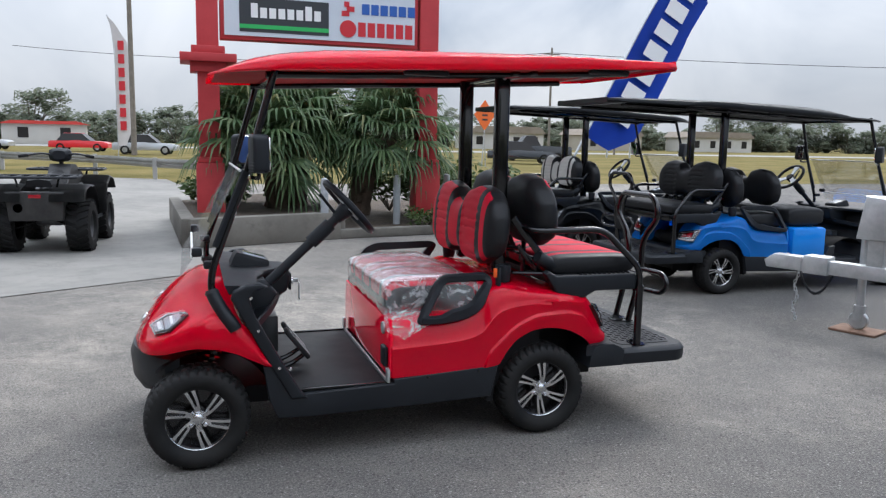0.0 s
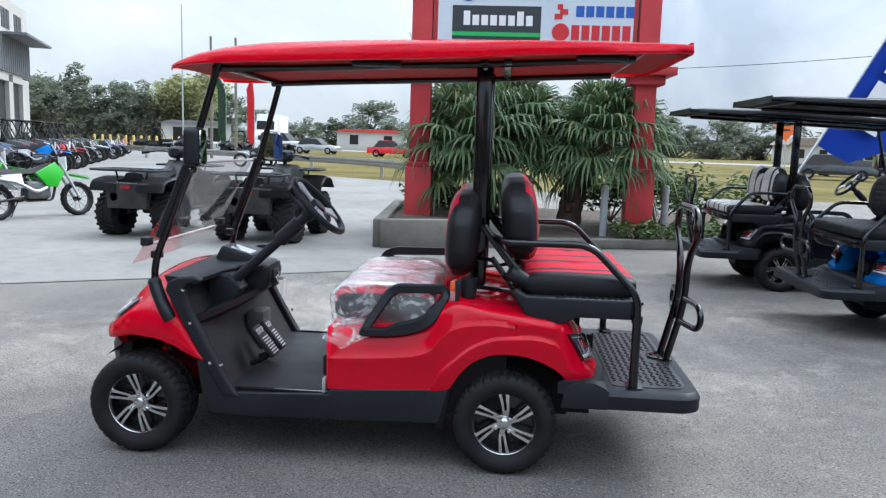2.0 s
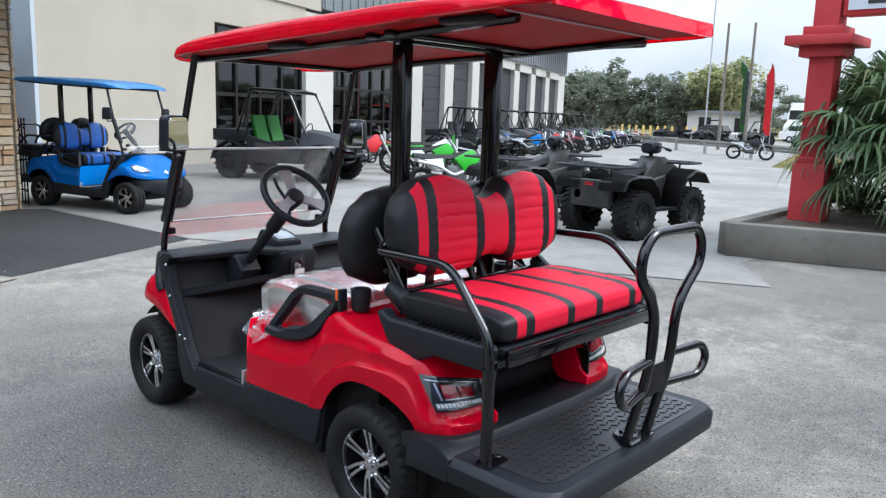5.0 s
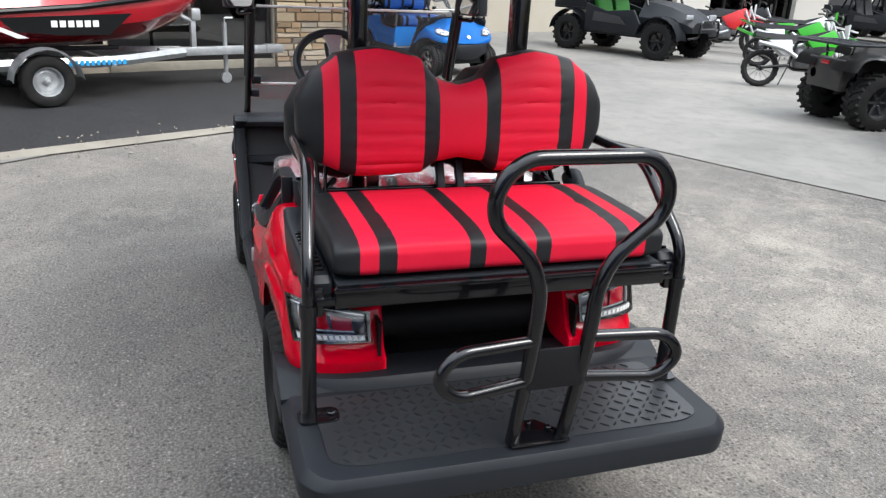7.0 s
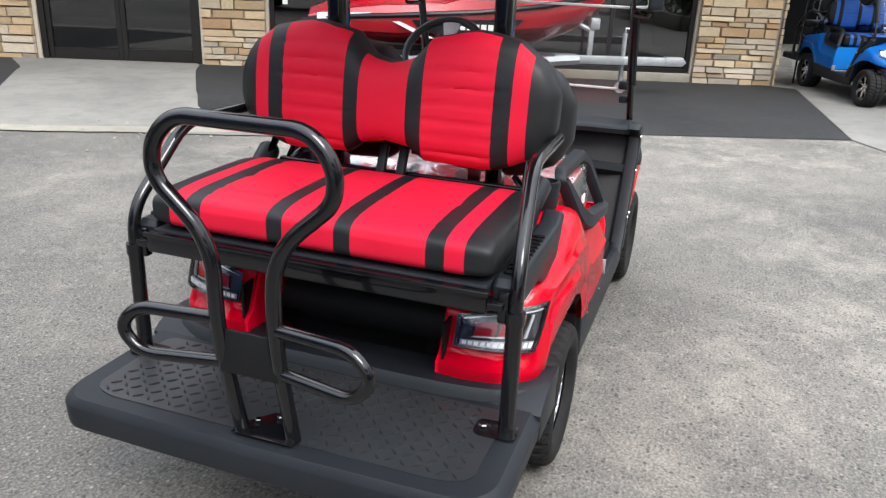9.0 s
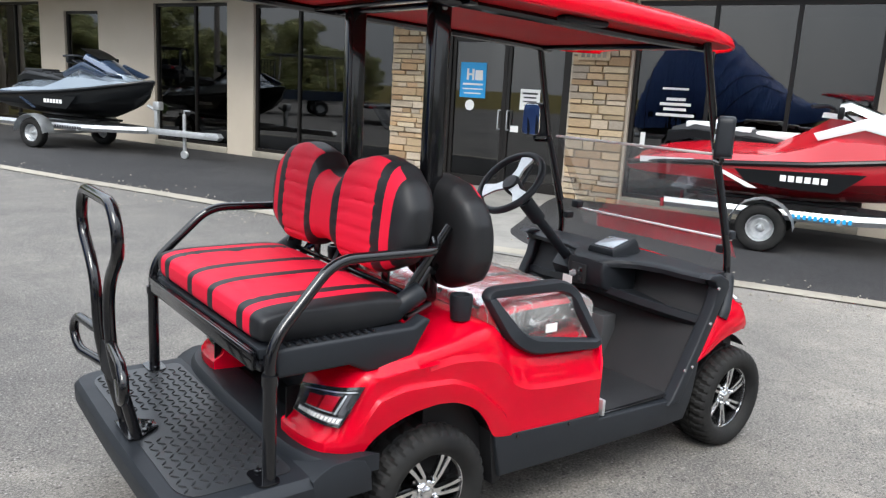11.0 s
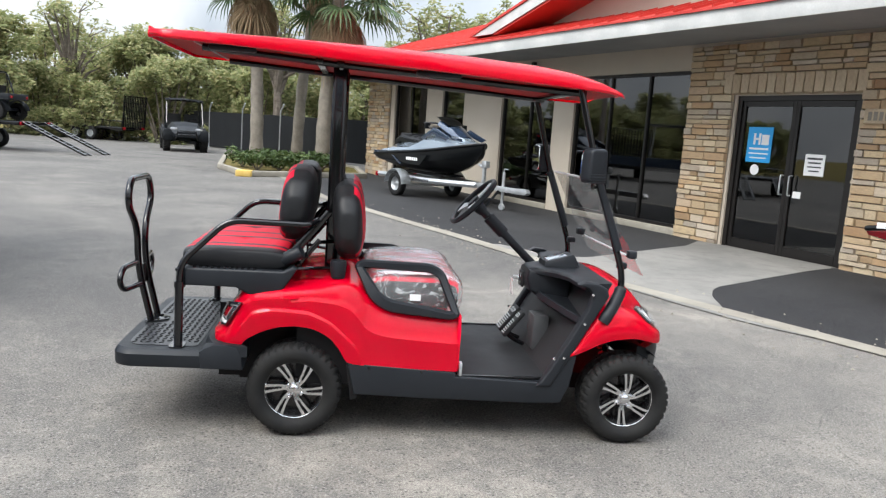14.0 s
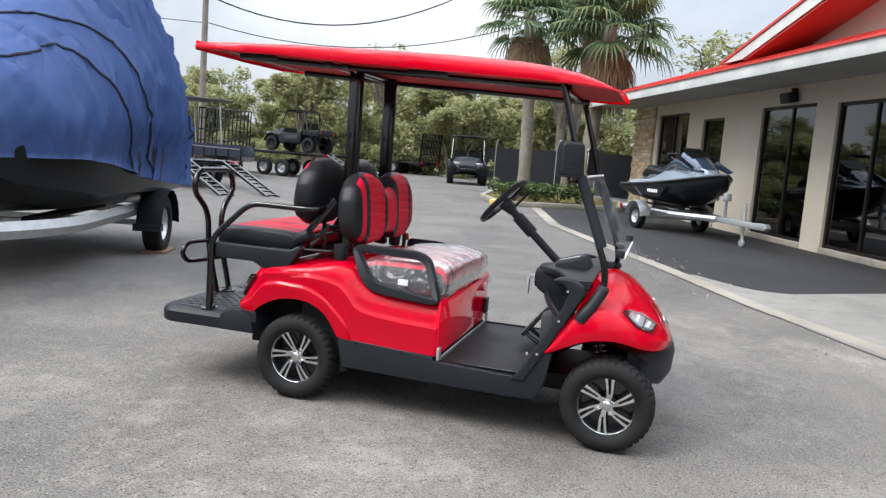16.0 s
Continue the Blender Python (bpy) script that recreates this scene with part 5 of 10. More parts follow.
def steering(parent):
    c = Vector((0.945, 0.195, 1.137))
    base = Vector((1.36, 0.195, 0.755))
    ax = (c - base).normalized()
    q = ax.to_track_quat("Z", "Y").to_matrix().to_4x4()
    m = Matrix.Translation(c) @ q
    bm = B()
    tube(bm, [base, c - ax * 0.05], 0.024, 14)
    col = part("steering_column", bm, M["black_plastic"], parent)
    bm = B()
    tube(bm, [base + (c - base) * 0.56, base + (c - base) * 0.80], 0.036, 16)
    tube(bm, [c - ax * 0.075, c - ax * 0.012], [0.03, 0.042], 16)
    part("column_shroud", bm, M["black_plastic"], col)
    bm = B()
    tube(bm, [m @ Vector((math.cos(t * math.pi / 24) * 0.163, math.sin(t * math.pi / 24) * 0.163, 0.012)) for t in range(48)], 0.0165, 12, True)
    wh = part("steering_wheel", bm, M["black_plastic"], parent, "black wheel with chrome spokes")
    for a in (90, 210, 330):
        bm = B()
        mm = m @ Matrix.Rotation(radians(a), 4, "Z")
        loft(bm, [[mm @ Vector(p) for p in ((0.02, -0.026, 0.0), (0.02, 0.026, 0.0), (0.02, 0.026, 0.012), (0.02, -0.026, 0.012))], [mm @ Vector(p) for p in ((0.08, -0.020, 0.004), (0.08, 0.020, 0.004), (0.08, 0.020, 0.014), (0.08, -0.020, 0.014))], [mm @ Vector(p) for p in ((0.155, -0.042, 0.008), (0.155, 0.042, 0.008), (0.155, 0.042, 0.018), (0.155, -0.042, 0.018))]])
        part("spoke", bm, M["steel"], wh)
    bm = B()
    lathe(bm, [(0.0001, -0.02), (0.042, -0.02), (0.044, 0.01), (0.036, 0.022), (0.0001, 0.024)], m, 24)
    part("horn_pad", bm, M["black_plastic"], wh)
    bm = B()
    tube(bm, [m @ Vector((0, 0, -0.06)), m @ Vector((-0.02, 0.10, -0.055)), m @ Vector((-0.02, 0.15, -0.05))], 0.008, 8)
    part("stalk", bm, M["black_plastic"], col)


def hip_rail(parent, s):
    """Moulded side restraint at the front seat."""
    y = s * (0.545 if s > 0 else 0.515)
    if s < 0:
        outline = [(0.80, 0.635), (0.715, 0.855), (0.645, 0.888), (0.30, 0.893), (0.262, 0.865), (0.345, 0.695), (0.43, 0.640), (0.76, 0.612)]
    else:
        outline = [(0.675, 0.605), (0.555, 0.815), (0.51, 0.842), (0.285, 0.846), (0.258, 0.80), (0.33, 0.66), (0.43, 0.615), (0.57, 0.600)]
    outer = fillet([(x, s * (0.552 - 0.34 * (z - 0.60)), z - 0.05 * (z - 0.60)) for x, z in outline], [0.03, 0.05, 0.03, 0.03, 0.04, 0.09, 0.06, 0.03], 5, True)
    k = len(outer)
    cen = Vector((0.44 if s > 0 else 0.53, y, 0.725 if s > 0 else 0.76))
    bm = B()
    rings = []
    for i, p in enumerate(outer):
        d = (outer[(i + 1) % k] - outer[i - 1]).normalized()
        inw = Vector((d.z, 0, -d.x))
        if (cen - p).dot(inw) < 0:
            inw = -inw
        w = 0.040 if p.z > 0.76 or p.x > (0.5 if s > 0 else 0.66) else 0.060
        if p.z > 0.69 and p.x > 0.52:
            w = 0.045
        yy = Vector((0, s, 0))
        rings.append([p - yy * 0.022, p + yy * 0.004, p + inw * 0.008 + yy * 0.016, p + inw * (w - 0.008) + yy * 0.016, p + inw * w + yy * 0.004, p + inw * w - yy * 0.022])
    rings.append(rings[0])
    loft(bm, rings, cap=False)
    bmesh.ops.remove_doubles(bm, verts=bm.verts[:], dist=0.0005)
    bmesh.ops.recalc_face_normals(bm, faces=bm.faces[:])
    part("hip_rail", bm, M["black_plastic"], parent)


def rear_seat_frame(parent):
    for s in (1, -1):
        y = s * 0.517
        bm = B()
        tube(bm, fillet([(0.075, s * 0.40, 1.055), (0.03, s * 0.475, 1.04), (-0.345, y * 0.94, 1.045), (-0.555, y, 0.835), (-0.557, y, 0.70)], [0, 0.05, 0.07, 0.07, 0], 6), 0.0165, 12)
        part("arm_rail", bm, M["black_metal"], parent)
        bm = B()
        tube(bm, [(-0.557, y, 0.72), (-0.557, y, 0.425)], 0.020, 12)
        tube(bm, [(-0.557, y, 0.715), (-0.557, y, 0.745)], 0.0235, 12)
        post = part("support_post", bm, M["black_metal"], parent)
        bm = B()
        prism(bm, [(p.x, p.y) for p in fillet([(-0.60, y - s * 0.075, 0), (-0.53, y - s * 0.075, 0), (-0.53, y + s * 0.03, 0), (-0.60, y + s * 0.03, 0)], 0.025, 4, True)], 0.424, 0.430, "z")
        part("foot_plate", bm, M["black_metal"], post)
        bm = B()
        lathe(bm, disc_profile(0.012, 0, 0.009, 0.003), Matrix.Translation((-0.565, y - s * 0.055, 0.430)), 6)
        part("bolt", bm, M["black_metal"], post)
        # moulded side box of the rear seat
        bm = B()
        o = [(-0.535, 0.725), (-0.30, 0.725), (-0.235, 0.692), (-0.12, 0.690), (-0.078, 0.715), (-0.008, 0.826), (-0.03, 0.838), (-0.075, 0.813), (-0.53, 0.812), (-0.545, 0.795)]
        prism(bm, o, s * 0.455, s * 0.515, "y", 0.012, 3)
        cover = part("seat_side_cover", bm, M["black_plastic"], parent)
        for i in range(11):
            bm = B()
            box(bm, -0.50 + i * 0.028, -0.488 + i * 0.028, s * 0.487 - 0.018, s * 0.487 + 0.018, 0.811, 0.820, 0.002)
            part("vent_rib", bm, M["black_metal"], cover)
        bm = B()
        box(bm, -0.575, -0.53, s * 0.44 - 0.05, s * 0.44 + 0.06, 0.745, 0.765, 0.004)
        box(bm, -0.56, -0.535, s * 0.49 - 0.01, s * 0.49 + 0.015, 0.71, 0.79, 0.004)
        part("bracket", bm, M["black_metal"], parent)
        # struts that carry the backs
        for a, b, fl in (((0.128, s * 0.42, 1.10), (-0.118, s * 0.43, 0.792), (0.007, 0.019)), ((0.088, s * 0.385, 0.955), (-0.02, s * 0.40, 0.82), (0.006, 0.014))):
            bm = B()
            tube(bm, [a, b], 0.011, 8, flat=fl)
            part("strut", bm, M["black_metal"], parent)
        for a, b in (((0.175, s * 0.30, 0.942), (0.085, s * 0.40, 0.945)), ((0.15, s * 0.30, 0.80), (-0.04, s * 0.43, 0.81)), ((0.05, s * 0.36, 0.90), (-0.005, s * 0.43, 0.84))):
            bm = B()
            tube(bm, [a, b], 0.010, 8)
            part("strut", bm, M["black_metal"], parent)
        bm = B()
        lathe(bm, [(0.0001, 0.778), (0.034, 0.778), (0.037, 0.80), (0.041, 0.852), (0.039, 0.864), (0.031, 0.866), (0.028, 0.85), (0.0001, 0.85)], Matrix.Translation((0.185, s * 0.435, 0)), 20)
        part("post_boot", bm, M["black_plastic"], parent)
        bm = B()
        tube(bm, [(0.005, s * 0.452, 0.905), (-0.003, s * 0.450, 0.900), (-0.085, s * 0.44, 0.852), (-0.092, s * 0.439, 0.848)], [0.029, 0.035, 0.035, 0.029], 18)
        part("belt_reel", bm, M["black_plastic"], parent)
    bm = B()
    box(bm, -0.585, -0.565, -0.455, 0.455, 0.738, 0.796, 0.006)
    box(bm, -0.592, -0.58, -0.46, 0.46, 0.782, 0.796, 0.004)
    part("seat_rear_rail", bm, M["black_metal"], parent)
    bm = B()
    box(bm, -0.56, -0.05, -0.45, 0.45, 0.765, 0.798, 0.006)
    part("seat_pan", bm, M["black_plastic"], parent)
    for y in (-0.25, 0.25):
        bm = B()
        box(bm, -0.012, 0.0, y - 0.02, y + 0.02, 0.79, 0.96, 0.003)
        part("back_bracket", bm, M["black_metal"], parent)
    bm = B()
    box(bm, -0.025, -0.005, -0.40, 0.40, 0.872, 0.888, 0.004)
    part("cross_bar", bm, M["black_metal"], parent)
    bm = B()
    box(bm, 0.243, 0.262, 0.492, 0.503, 0.812, 0.858, 0.004)
    part("belt_latch", bm, M["orange"], parent, "orange belt latch")
    bm = B()
    box(bm, 0.224, 0.241, 0.47, 0.508, 0.755, 0.862, 0.004)
    part("belt_strap", bm, M["black_plastic"], parent)
    for y in (-0.03, 0.035):
        for x in (-0.03, 0.23):
            bm = B()
            box(bm, -0.012, 0.012, -0.014, 0.014, -0.045, 0.045, 0.006, m=Matrix.Translation((x, y, 0.925)) @ Matrix.Rotation(radians(25 if x < 0 else -25), 4, "Y"))
            part("belt_buckle", bm, M["black_plastic"], parent)


def step_platform(parent):
    o = fillet([(-0.30, -0.575, 0), (-0.30, 0.575, 0), (-0.785, 0.578, 0), (-0.852, 0.535, 0), (-0.862, 0.0, 0), (-0.852, -0.535, 0), (-0.785, -0.578, 0)], [0.01, 0.01, 0.03, 0.04, 0.3, 0.04, 0.03], 5, True)
    bm = B()
    rings = []
    for dz, sc in ((0.335, 0.978), (0.339, 0.990), (0.35, 0.996), (0.398, 1.0), (0.401, 0.997), (0.419, 0.966), (0.422, 0.958)):
        rings.append([((p.x + 0.57) * sc - 0.57, p.y * sc, dz) for p in o])
    loft(bm, rings)
    st = part("step_platform", bm, M["black_plastic"], parent, "", 24)
    bm = B()
    o2 = fillet([(-0.47, -0.50, 0), (-0.47, 0.50, 0), (-0.77, 0.50, 0), (-0.80, 0.44, 0), (-0.80, -0.44, 0), (-0.77, -0.50, 0)], 0.035, 4, True)
    prism(bm, [(p.x, p.y) for p in o2], 0.4222, 0.425, "z")
    part("tread_panel", bm, M["deck_plastic"], st)
    bm = B()
    nx, ny = 10, 31
    for i in range(nx):
        for j in range(ny):
            x, y = -0.49 - 0.284 * i / (nx - 1), -0.46 + 0.92 * j / (ny - 1)
            if -0.63 < x and abs(y) > 0.43:
                continue
            if x < -0.70 and abs(y) < 0.095:
                continue
            a = radians(45 if (i + j) % 2 else -45)
            c, s = math.cos(a), math.sin(a)
            L, W = 0.0145, 0.0034
            base = [(-L, 0), (0, -W), (L, 0), (0, W)]
            lo = [bm.verts.new((x + px * c - py * s, y + px * s + py * c, 0.425)) for px, py in base]
            hi = [bm.verts.new((x + (px * c - py * s) * 0.75, y + (px * s + py * c) * 0.75, 0.4285)) for px, py in base]
            bm.faces.new(hi)
            for q in range(4):
                bm.faces.new((lo[q], lo[(q + 1) % 4], hi[(q + 1) % 4], hi[q]))
    tagged(part("tread_lug", bm, M["black_mat"], st, "", 0), kind="stuff")
    # raised back lip that wraps the tail
    bm = B()
    rings = []
    for y in np.linspace(-0.575, 0.575, 31):
        a = abs(y) / 0.575
        x = -0.455 + 0.09 * a ** 6
        rings.append([(x + 0.14, y, 0.40), (x + 0.14, y, 0.452), (x + 0.05, y, 0.458), (x + 0.012, y, 0.452), (x, y, 0.438), (x - 0.012, y, 0.40)])
    loft(bm, rings)
    part("tail_bumper", bm, M["black_plastic"], parent)
    for s in (1, -1):
        bm = B()
        prism(bm, [(-0.44, 0.336), (-0.245, 0.336), (-0.252, 0.40), (-0.275, 0.442), (-0.33, 0.456), (-0.385, 0.454), (-0.425, 0.436), (-0.45, 0.418)], s * 0.30, s * 0.5775, "y", 0.005, 2)
        part("tail_corner", bm, M["black_plastic"], parent)
    # grab handle
    bm = B()
    fz, fx, oy = 0.43, -0.795, -0.013
    for s in (1, -1):
        pts = fillet([(fx, oy + s * 0.068, fz), (-0.865, oy + s * 0.070, 0.72), (-0.868, oy - 0.006 + s * 0.070, 0.925), (-0.872, oy - 0.012 + s * 0.204, 1.05), (-0.874, oy - 0.014 + s * 0.204, 1.125), (-0.875, oy - 0.016 + s * 0.15, 1.188), (-0.875, oy - 0.016, 1.188)], [0, 0.1, 0.09, 0.06, 0.05, 0.06, 0], 6)
        tube(bm, pts, 0.0175, 14)
    gh = part("grab_handle", bm, M["black_metal"], parent)
    for s in (1, -1):
        bm = B()
        pts = fillet([(-0.864, oy + s * 0.075, 0.748), (-0.885, oy + s * 0.258, 0.748), (-0.89, oy + s * 0.307, 0.690), (-0.885, oy + s * 0.258, 0.632), (-0.846, oy + s * 0.075, 0.632)], [0, 0.06, 0.05, 0.06, 0], 6)
        tube(bm, pts, 0.015, 12)
        part("side_loop", bm, M["black_metal"], gh)
    bm = B()
    prism(bm, [(oy - 0.070, 0.615), (oy + 0.070, 0.615), (oy + 0.072, 0.722), (oy - 0.072, 0.722)], -0.862, -0.855, "x", 0.002)
    part("web_plate", bm, M["under"], gh)
    bm = B()
    prism(bm, [(-0.825, -0.092), (-0.825, 0.066), (-0.785, 0.066), (-0.715, 0.012), (-0.715, -0.038), (-0.785, -0.092)], 0.4285, 0.434, "z", 0.002)
    part("foot_plate", bm, M["black_metal"], gh)
    for y, x in ((0.030, -0.765), (-0.056, -0.765), (-0.013, -0.735)):
        bm = B()
        lathe(bm, disc_profile(0.009, 0, 0.008, 0.002), Matrix.Translation((x, y, 0.434)), 6)
        part("bolt", bm, M["black_metal"], gh)


def floor_and_sills(parent):
    bm = B()
    box(bm, 0.80, 1.30, -0.545, 0.545, 0.295, 0.325, 0.004)
    part("floor_mat", bm, M["black_mat"], parent)
    for s in (1, -1):
        bm = B()
        o = [(1.40, 0.46), (1.33, 0.455), (1.255, 0.315), (0.79, 0.330), (0.79, 0.352), (0.255, 0.384), (0.29, 0.225), (0.60, 0.215), (1.20, 0.205), (1.335, 0.21), (1.375, 0.30)]
        prism(bm, o, s * 0.535, s * 0.578, "y", 0.008, 3)
        part("rocker_panel", bm, M["black_plastic"], parent)
        bm = B()
        box(bm, 0.80, 1.25, s * 0.545 - 0.008, s * 0.545 + 0.008, 0.325, 0.334, 0.002)
        part("sill_trim", bm, M["black_metal"], parent)
        bm = B()
        box(bm, 0.808, 0.822, s * 0.553 - 0.02, s * 0.553 + 0.02, 0.335, 0.40, 0.002)
        part("corner_bracket", bm, M["steel"], parent)
        for x, z in ((0.36, 0.362), (0.62, 0.350)):
            bm = B()
            lathe(bm, [(0.007, 0), (0.006, 0.004), (0.0001, 0.004)], Matrix.Translation((x, s * 0.578, z)) @ Matrix.Rotation(radians(-90 * s), 4, "X"), 10)
            part("screw", bm, M["black_metal"], parent)
        # dark wheel wells
        for cx, r0, first, half in ((0.0, 0.335, 0.02, 0.53), (1.64, 0.30, 0.24, 0.50)):
            rings = [[(x, s * 0.553, arch_z(x) + 0.010), (x, s * 0.22, arch_z(x) + 0.010)] for x in np.linspace(0.262, -0.285, 24)] if cx == 0.0 else []
            if rings:
                rings = [[(0.275, s * 0.553, 0.22), (0.275, s * 0.22, 0.22)]] + rings + [[(-0.30, s * 0.553, 0.33), (-0.30, s * 0.22, 0.33)]]
            for i in range(15 if cx else 0):
                a = math.pi * (first + (0.98 - first) * i / 14)
                rings.append([(cx + math.cos(a) * r0, s * half, 0.235 + math.sin(a) * r0 * 0.98), (cx + math.cos(a) * r0, s * 0.22, 0.235 + math.sin(a) * r0 * 0.98)])
            bm = B()
            loft(bm, rings, cap=False, loop=False)
            bmesh.ops.solidify(bm, geom=bm.faces[:], thickness=0.004)
            if cx == 0.0:
                box(bm, -0.40, 0.30, s * 0.309 - 0.004, s * 0.309 + 0.004, 0.22, 0.60)
            part("wheel_well", bm, M["under"], parent)
        bm = B()
        prism(bm, [(0.245, 0.40), (0.285, 0.39), (0.31, 0.20), (0.275, 0.19)], s * 0.40, s * 0.56, "y", 0.004)
        part("mud_flap", bm, M["under"], parent)
        bm = B()
        tube(bm, [(1.67, s * 0.36, 0.26), (1.60, s * 0.34, 0.52)], 0.012, 8)
        for q in range(9):
            tube(bm, [(1.67 - 0.07 * t, s * (0.36 - 0.02 * t) + 0.035, 0.26 + 0.26 * t) for t in (q / 9, q / 9 + 0.03)], 0.034, 12)
        part("suspension", bm, M["black_metal"], parent)
    bm = B()
    box(bm, -0.30, 1.85, -0.30, 0.30, 0.20, 0.29, 0.01)
    box(bm, -0.05, 0.05, -0.45, 0.45, 0.19, 0.27, 0.02)
    box(bm, 1.62, 1.72, -0.42, 0.42, 0.19, 0.26, 0.02)
    box(bm, 0.0, 0.78, -0.50, 0.50, 0.25, 0.55)
    part("chassis", bm, M["under"], parent)
    bm = B()
    box(bm, 0.808, 0.818, -0.53, 0.53, 0.325, 0.343, 0.003)
    part("panel_edge", bm, M["steel"], parent, "thin bare metal edging strip")
    # charge port and latch on the seat front
    bm = B()
    lathe(bm, disc_profile(0.030, 0, 0.012, 0.003), Matrix.Translation((0.806, 0.44, 0.575)) @ Matrix.Rotation(radians(90), 4, "Y"), 20)
    part("latch", bm, M["steel"], parent)
    bm = B()
    box(bm, 0.806, 0.83, 0.45, 0.53, 0.40, 0.50, 0.012, 3)
    part("charge_port", bm, M["black_plastic"], parent)


def roof_edge(x, x0, x1):
    """Height of the roof's lower rim along the cart."""
    return lin(x, [(x0, 1.864), (-0.17, 1.845), (0.20, 1.823), (0.58, 1.808), (0.95, 1.792), (1.20, 1.781), (x1 - 0.18, 1.770), (x1, 1.757)])


def roof_half(x, x1, half):
    """Half width of the roof: full over the seats, rounded towards the nose."""
    f = math.sqrt(max(0.0, 1 - ((x - 1.10) / (x1 + 0.004 - 1.10)) ** 3.2)) if x > 1.10 else 1.0
    return half * (0.52 + 0.48 * f)


def cart_roof(parent, mat, under, x0=-0.72, x1=1.60, half=0.568):
    """Moulded roof: crowned top with a shoulder crease, drooping front, turned-down rim."""
    L = x1 - x0
    n = 46
    bm = B()
    rings = []
    for i in range(n + 1):
        t = i / n
        x = x0 + L * t
        e = min(1.0, (t * L / 0.10) ** 0.5) if t * L < 0.10 else 1.0
        h = roof_half(x, x1, half) * (0.91 + 0.09 * e)
        edge = roof_edge(x, x0, x1)
        crown = lin(x, [(x0, 1.900), (x0 + 0.05, 1.914), (x0 + 0.16, 1.922), (-0.20, 1.924), (0.3, 1.920), (0.75, 1.909), (1.1, 1.891), (1.28, 1.870), (1.40, 1.846), (1.50, 1.814), (x1, 1.768)])
        band = lin(x, [(x0, 0.036), (-0.4, 0.046), (0.0, 0.062), (0.5, 0.064), (1.0, 0.056), (1.25, 0.050), (1.40, 0.040), (1.52, 0.022), (x1, 0.010)])
        top = edge + band
        pts = [(x, h - 0.014, edge), (x, h - 0.004, edge + 0.003), (x, h, edge + min(0.010, band * 0.4)), (x, h - 0.006, top - 0.005), (x, h - 0.010, top)]
        for q in (0.965, 0.93, 0.88, 0.82, 0.74, 0.6, 0.3, 0):
            lift = 1 - (1 - min(1, (1 - q) / 0.26)) ** 1.8
            pts.append((x, q * (h - 0.004), top + max(0.0, crown - 0.012 - top) * lift + 0.012 * (1 - q * q)))
        rings.append(pts + [(a, -b, c) for a, b, c in pts[::-1][1:]])
    loft(bm, rings, cap=False, loop=False)
    bmesh.ops.solidify(bm, geom=bm.faces[:], thickness=0.006)
    rf = part("roof_shell", bm, mat, parent, "", 40)
    # rear rim that turns down under the roof's end
    bm = B()
    loft(bm, [[(x0 + 0.002, y, z0), (x0 + 0.002, y, z0 + 0.05), (x0 + 0.012, y, z0 + 0.05), (x0 + 0.012, y, z0)] for y, z0 in ((-half * 0.9, 1.862), (0, 1.858), (half * 0.9, 1.862))])
    part("roof_rim", bm, mat, rf)
    # under side liner
    rings = []
    for i in range(25):
        x = x0 + 0.012 + (x1 - 0.03 - x0 - 0.012) * i / 24
        h = roof_half(x, x1, half - 0.012)
        dep = 0.055 * min(1.0, (x - x0) / 0.5) * min(1.0, max(0.05, (x1 - x) / 0.3))
        rings.append([(x, h * q, roof_edge(x, x0, x1) + 0.014 - dep * 0.25 * w) for q, w in ((1, 0), (0.88, 0.7), (0.74, 1.0), (0.6, 0.9), (0.3, 0.85), (0, 0.85), (-0.3, 0.85), (-0.6, 0.9), (-0.74, 1.0), (-0.88, 0.7), (-1, 0))])
    bm = B()
    loft(bm, rings, cap=False, loop=False)
    bmesh.ops.solidify(bm, geom=bm.faces[:], thickness=0.004)
    part("roof_liner", bm, under, parent, "", 40)
    for y in (-0.40, 0.40):
        bm = B()
        tube(bm, fillet([(x0 + 0.22, y, roof_edge(x0 + 0.22, x0, x1) - 0.008), (0.15, y, 1.814), (1.0, y, 1.778), (x1 - 0.24, y * 1.12, 1.762)], 0.1), 0.016, 8)
        part("roof_rail", bm, M["black_metal"], parent)
    for x in (0.15, 0.05, x1 - 0.29):
        z = roof_edge(x, x0, x1) - 0.008
        bm = B()
        box(bm, x - 0.018, x + 0.018, -0.45, 0.45, z - 0.012, z + 0.014, 0.004)
        part("roof_bow", bm, M["black_metal"], parent)
    # bright seam of the liner across the rear end
    bm = B()
    tube(bm, [(x0 + 0.20, -0.49, roof_edge(x0 + 0.20, x0, x1) + 0.004), (x0 + 0.20, 0.49, roof_edge(x0 + 0.20, x0, x1) + 0.004)], 0.004, 6)
    part("liner_seam", bm, M["steel"], parent)
    for s in (1, -1):
        for x in (-0.35, 0.62):
            z = roof_edge(x, x0, x1) + 0.002
            bm = B()
            box(bm, x - 0.11, x + 0.11, s * 0.47 - 0.025, s * 0.47 + 0.025, z - 0.022, z + 0.004, 0.012)
            part("grip", bm, M["black_plastic"], parent)
    return rf


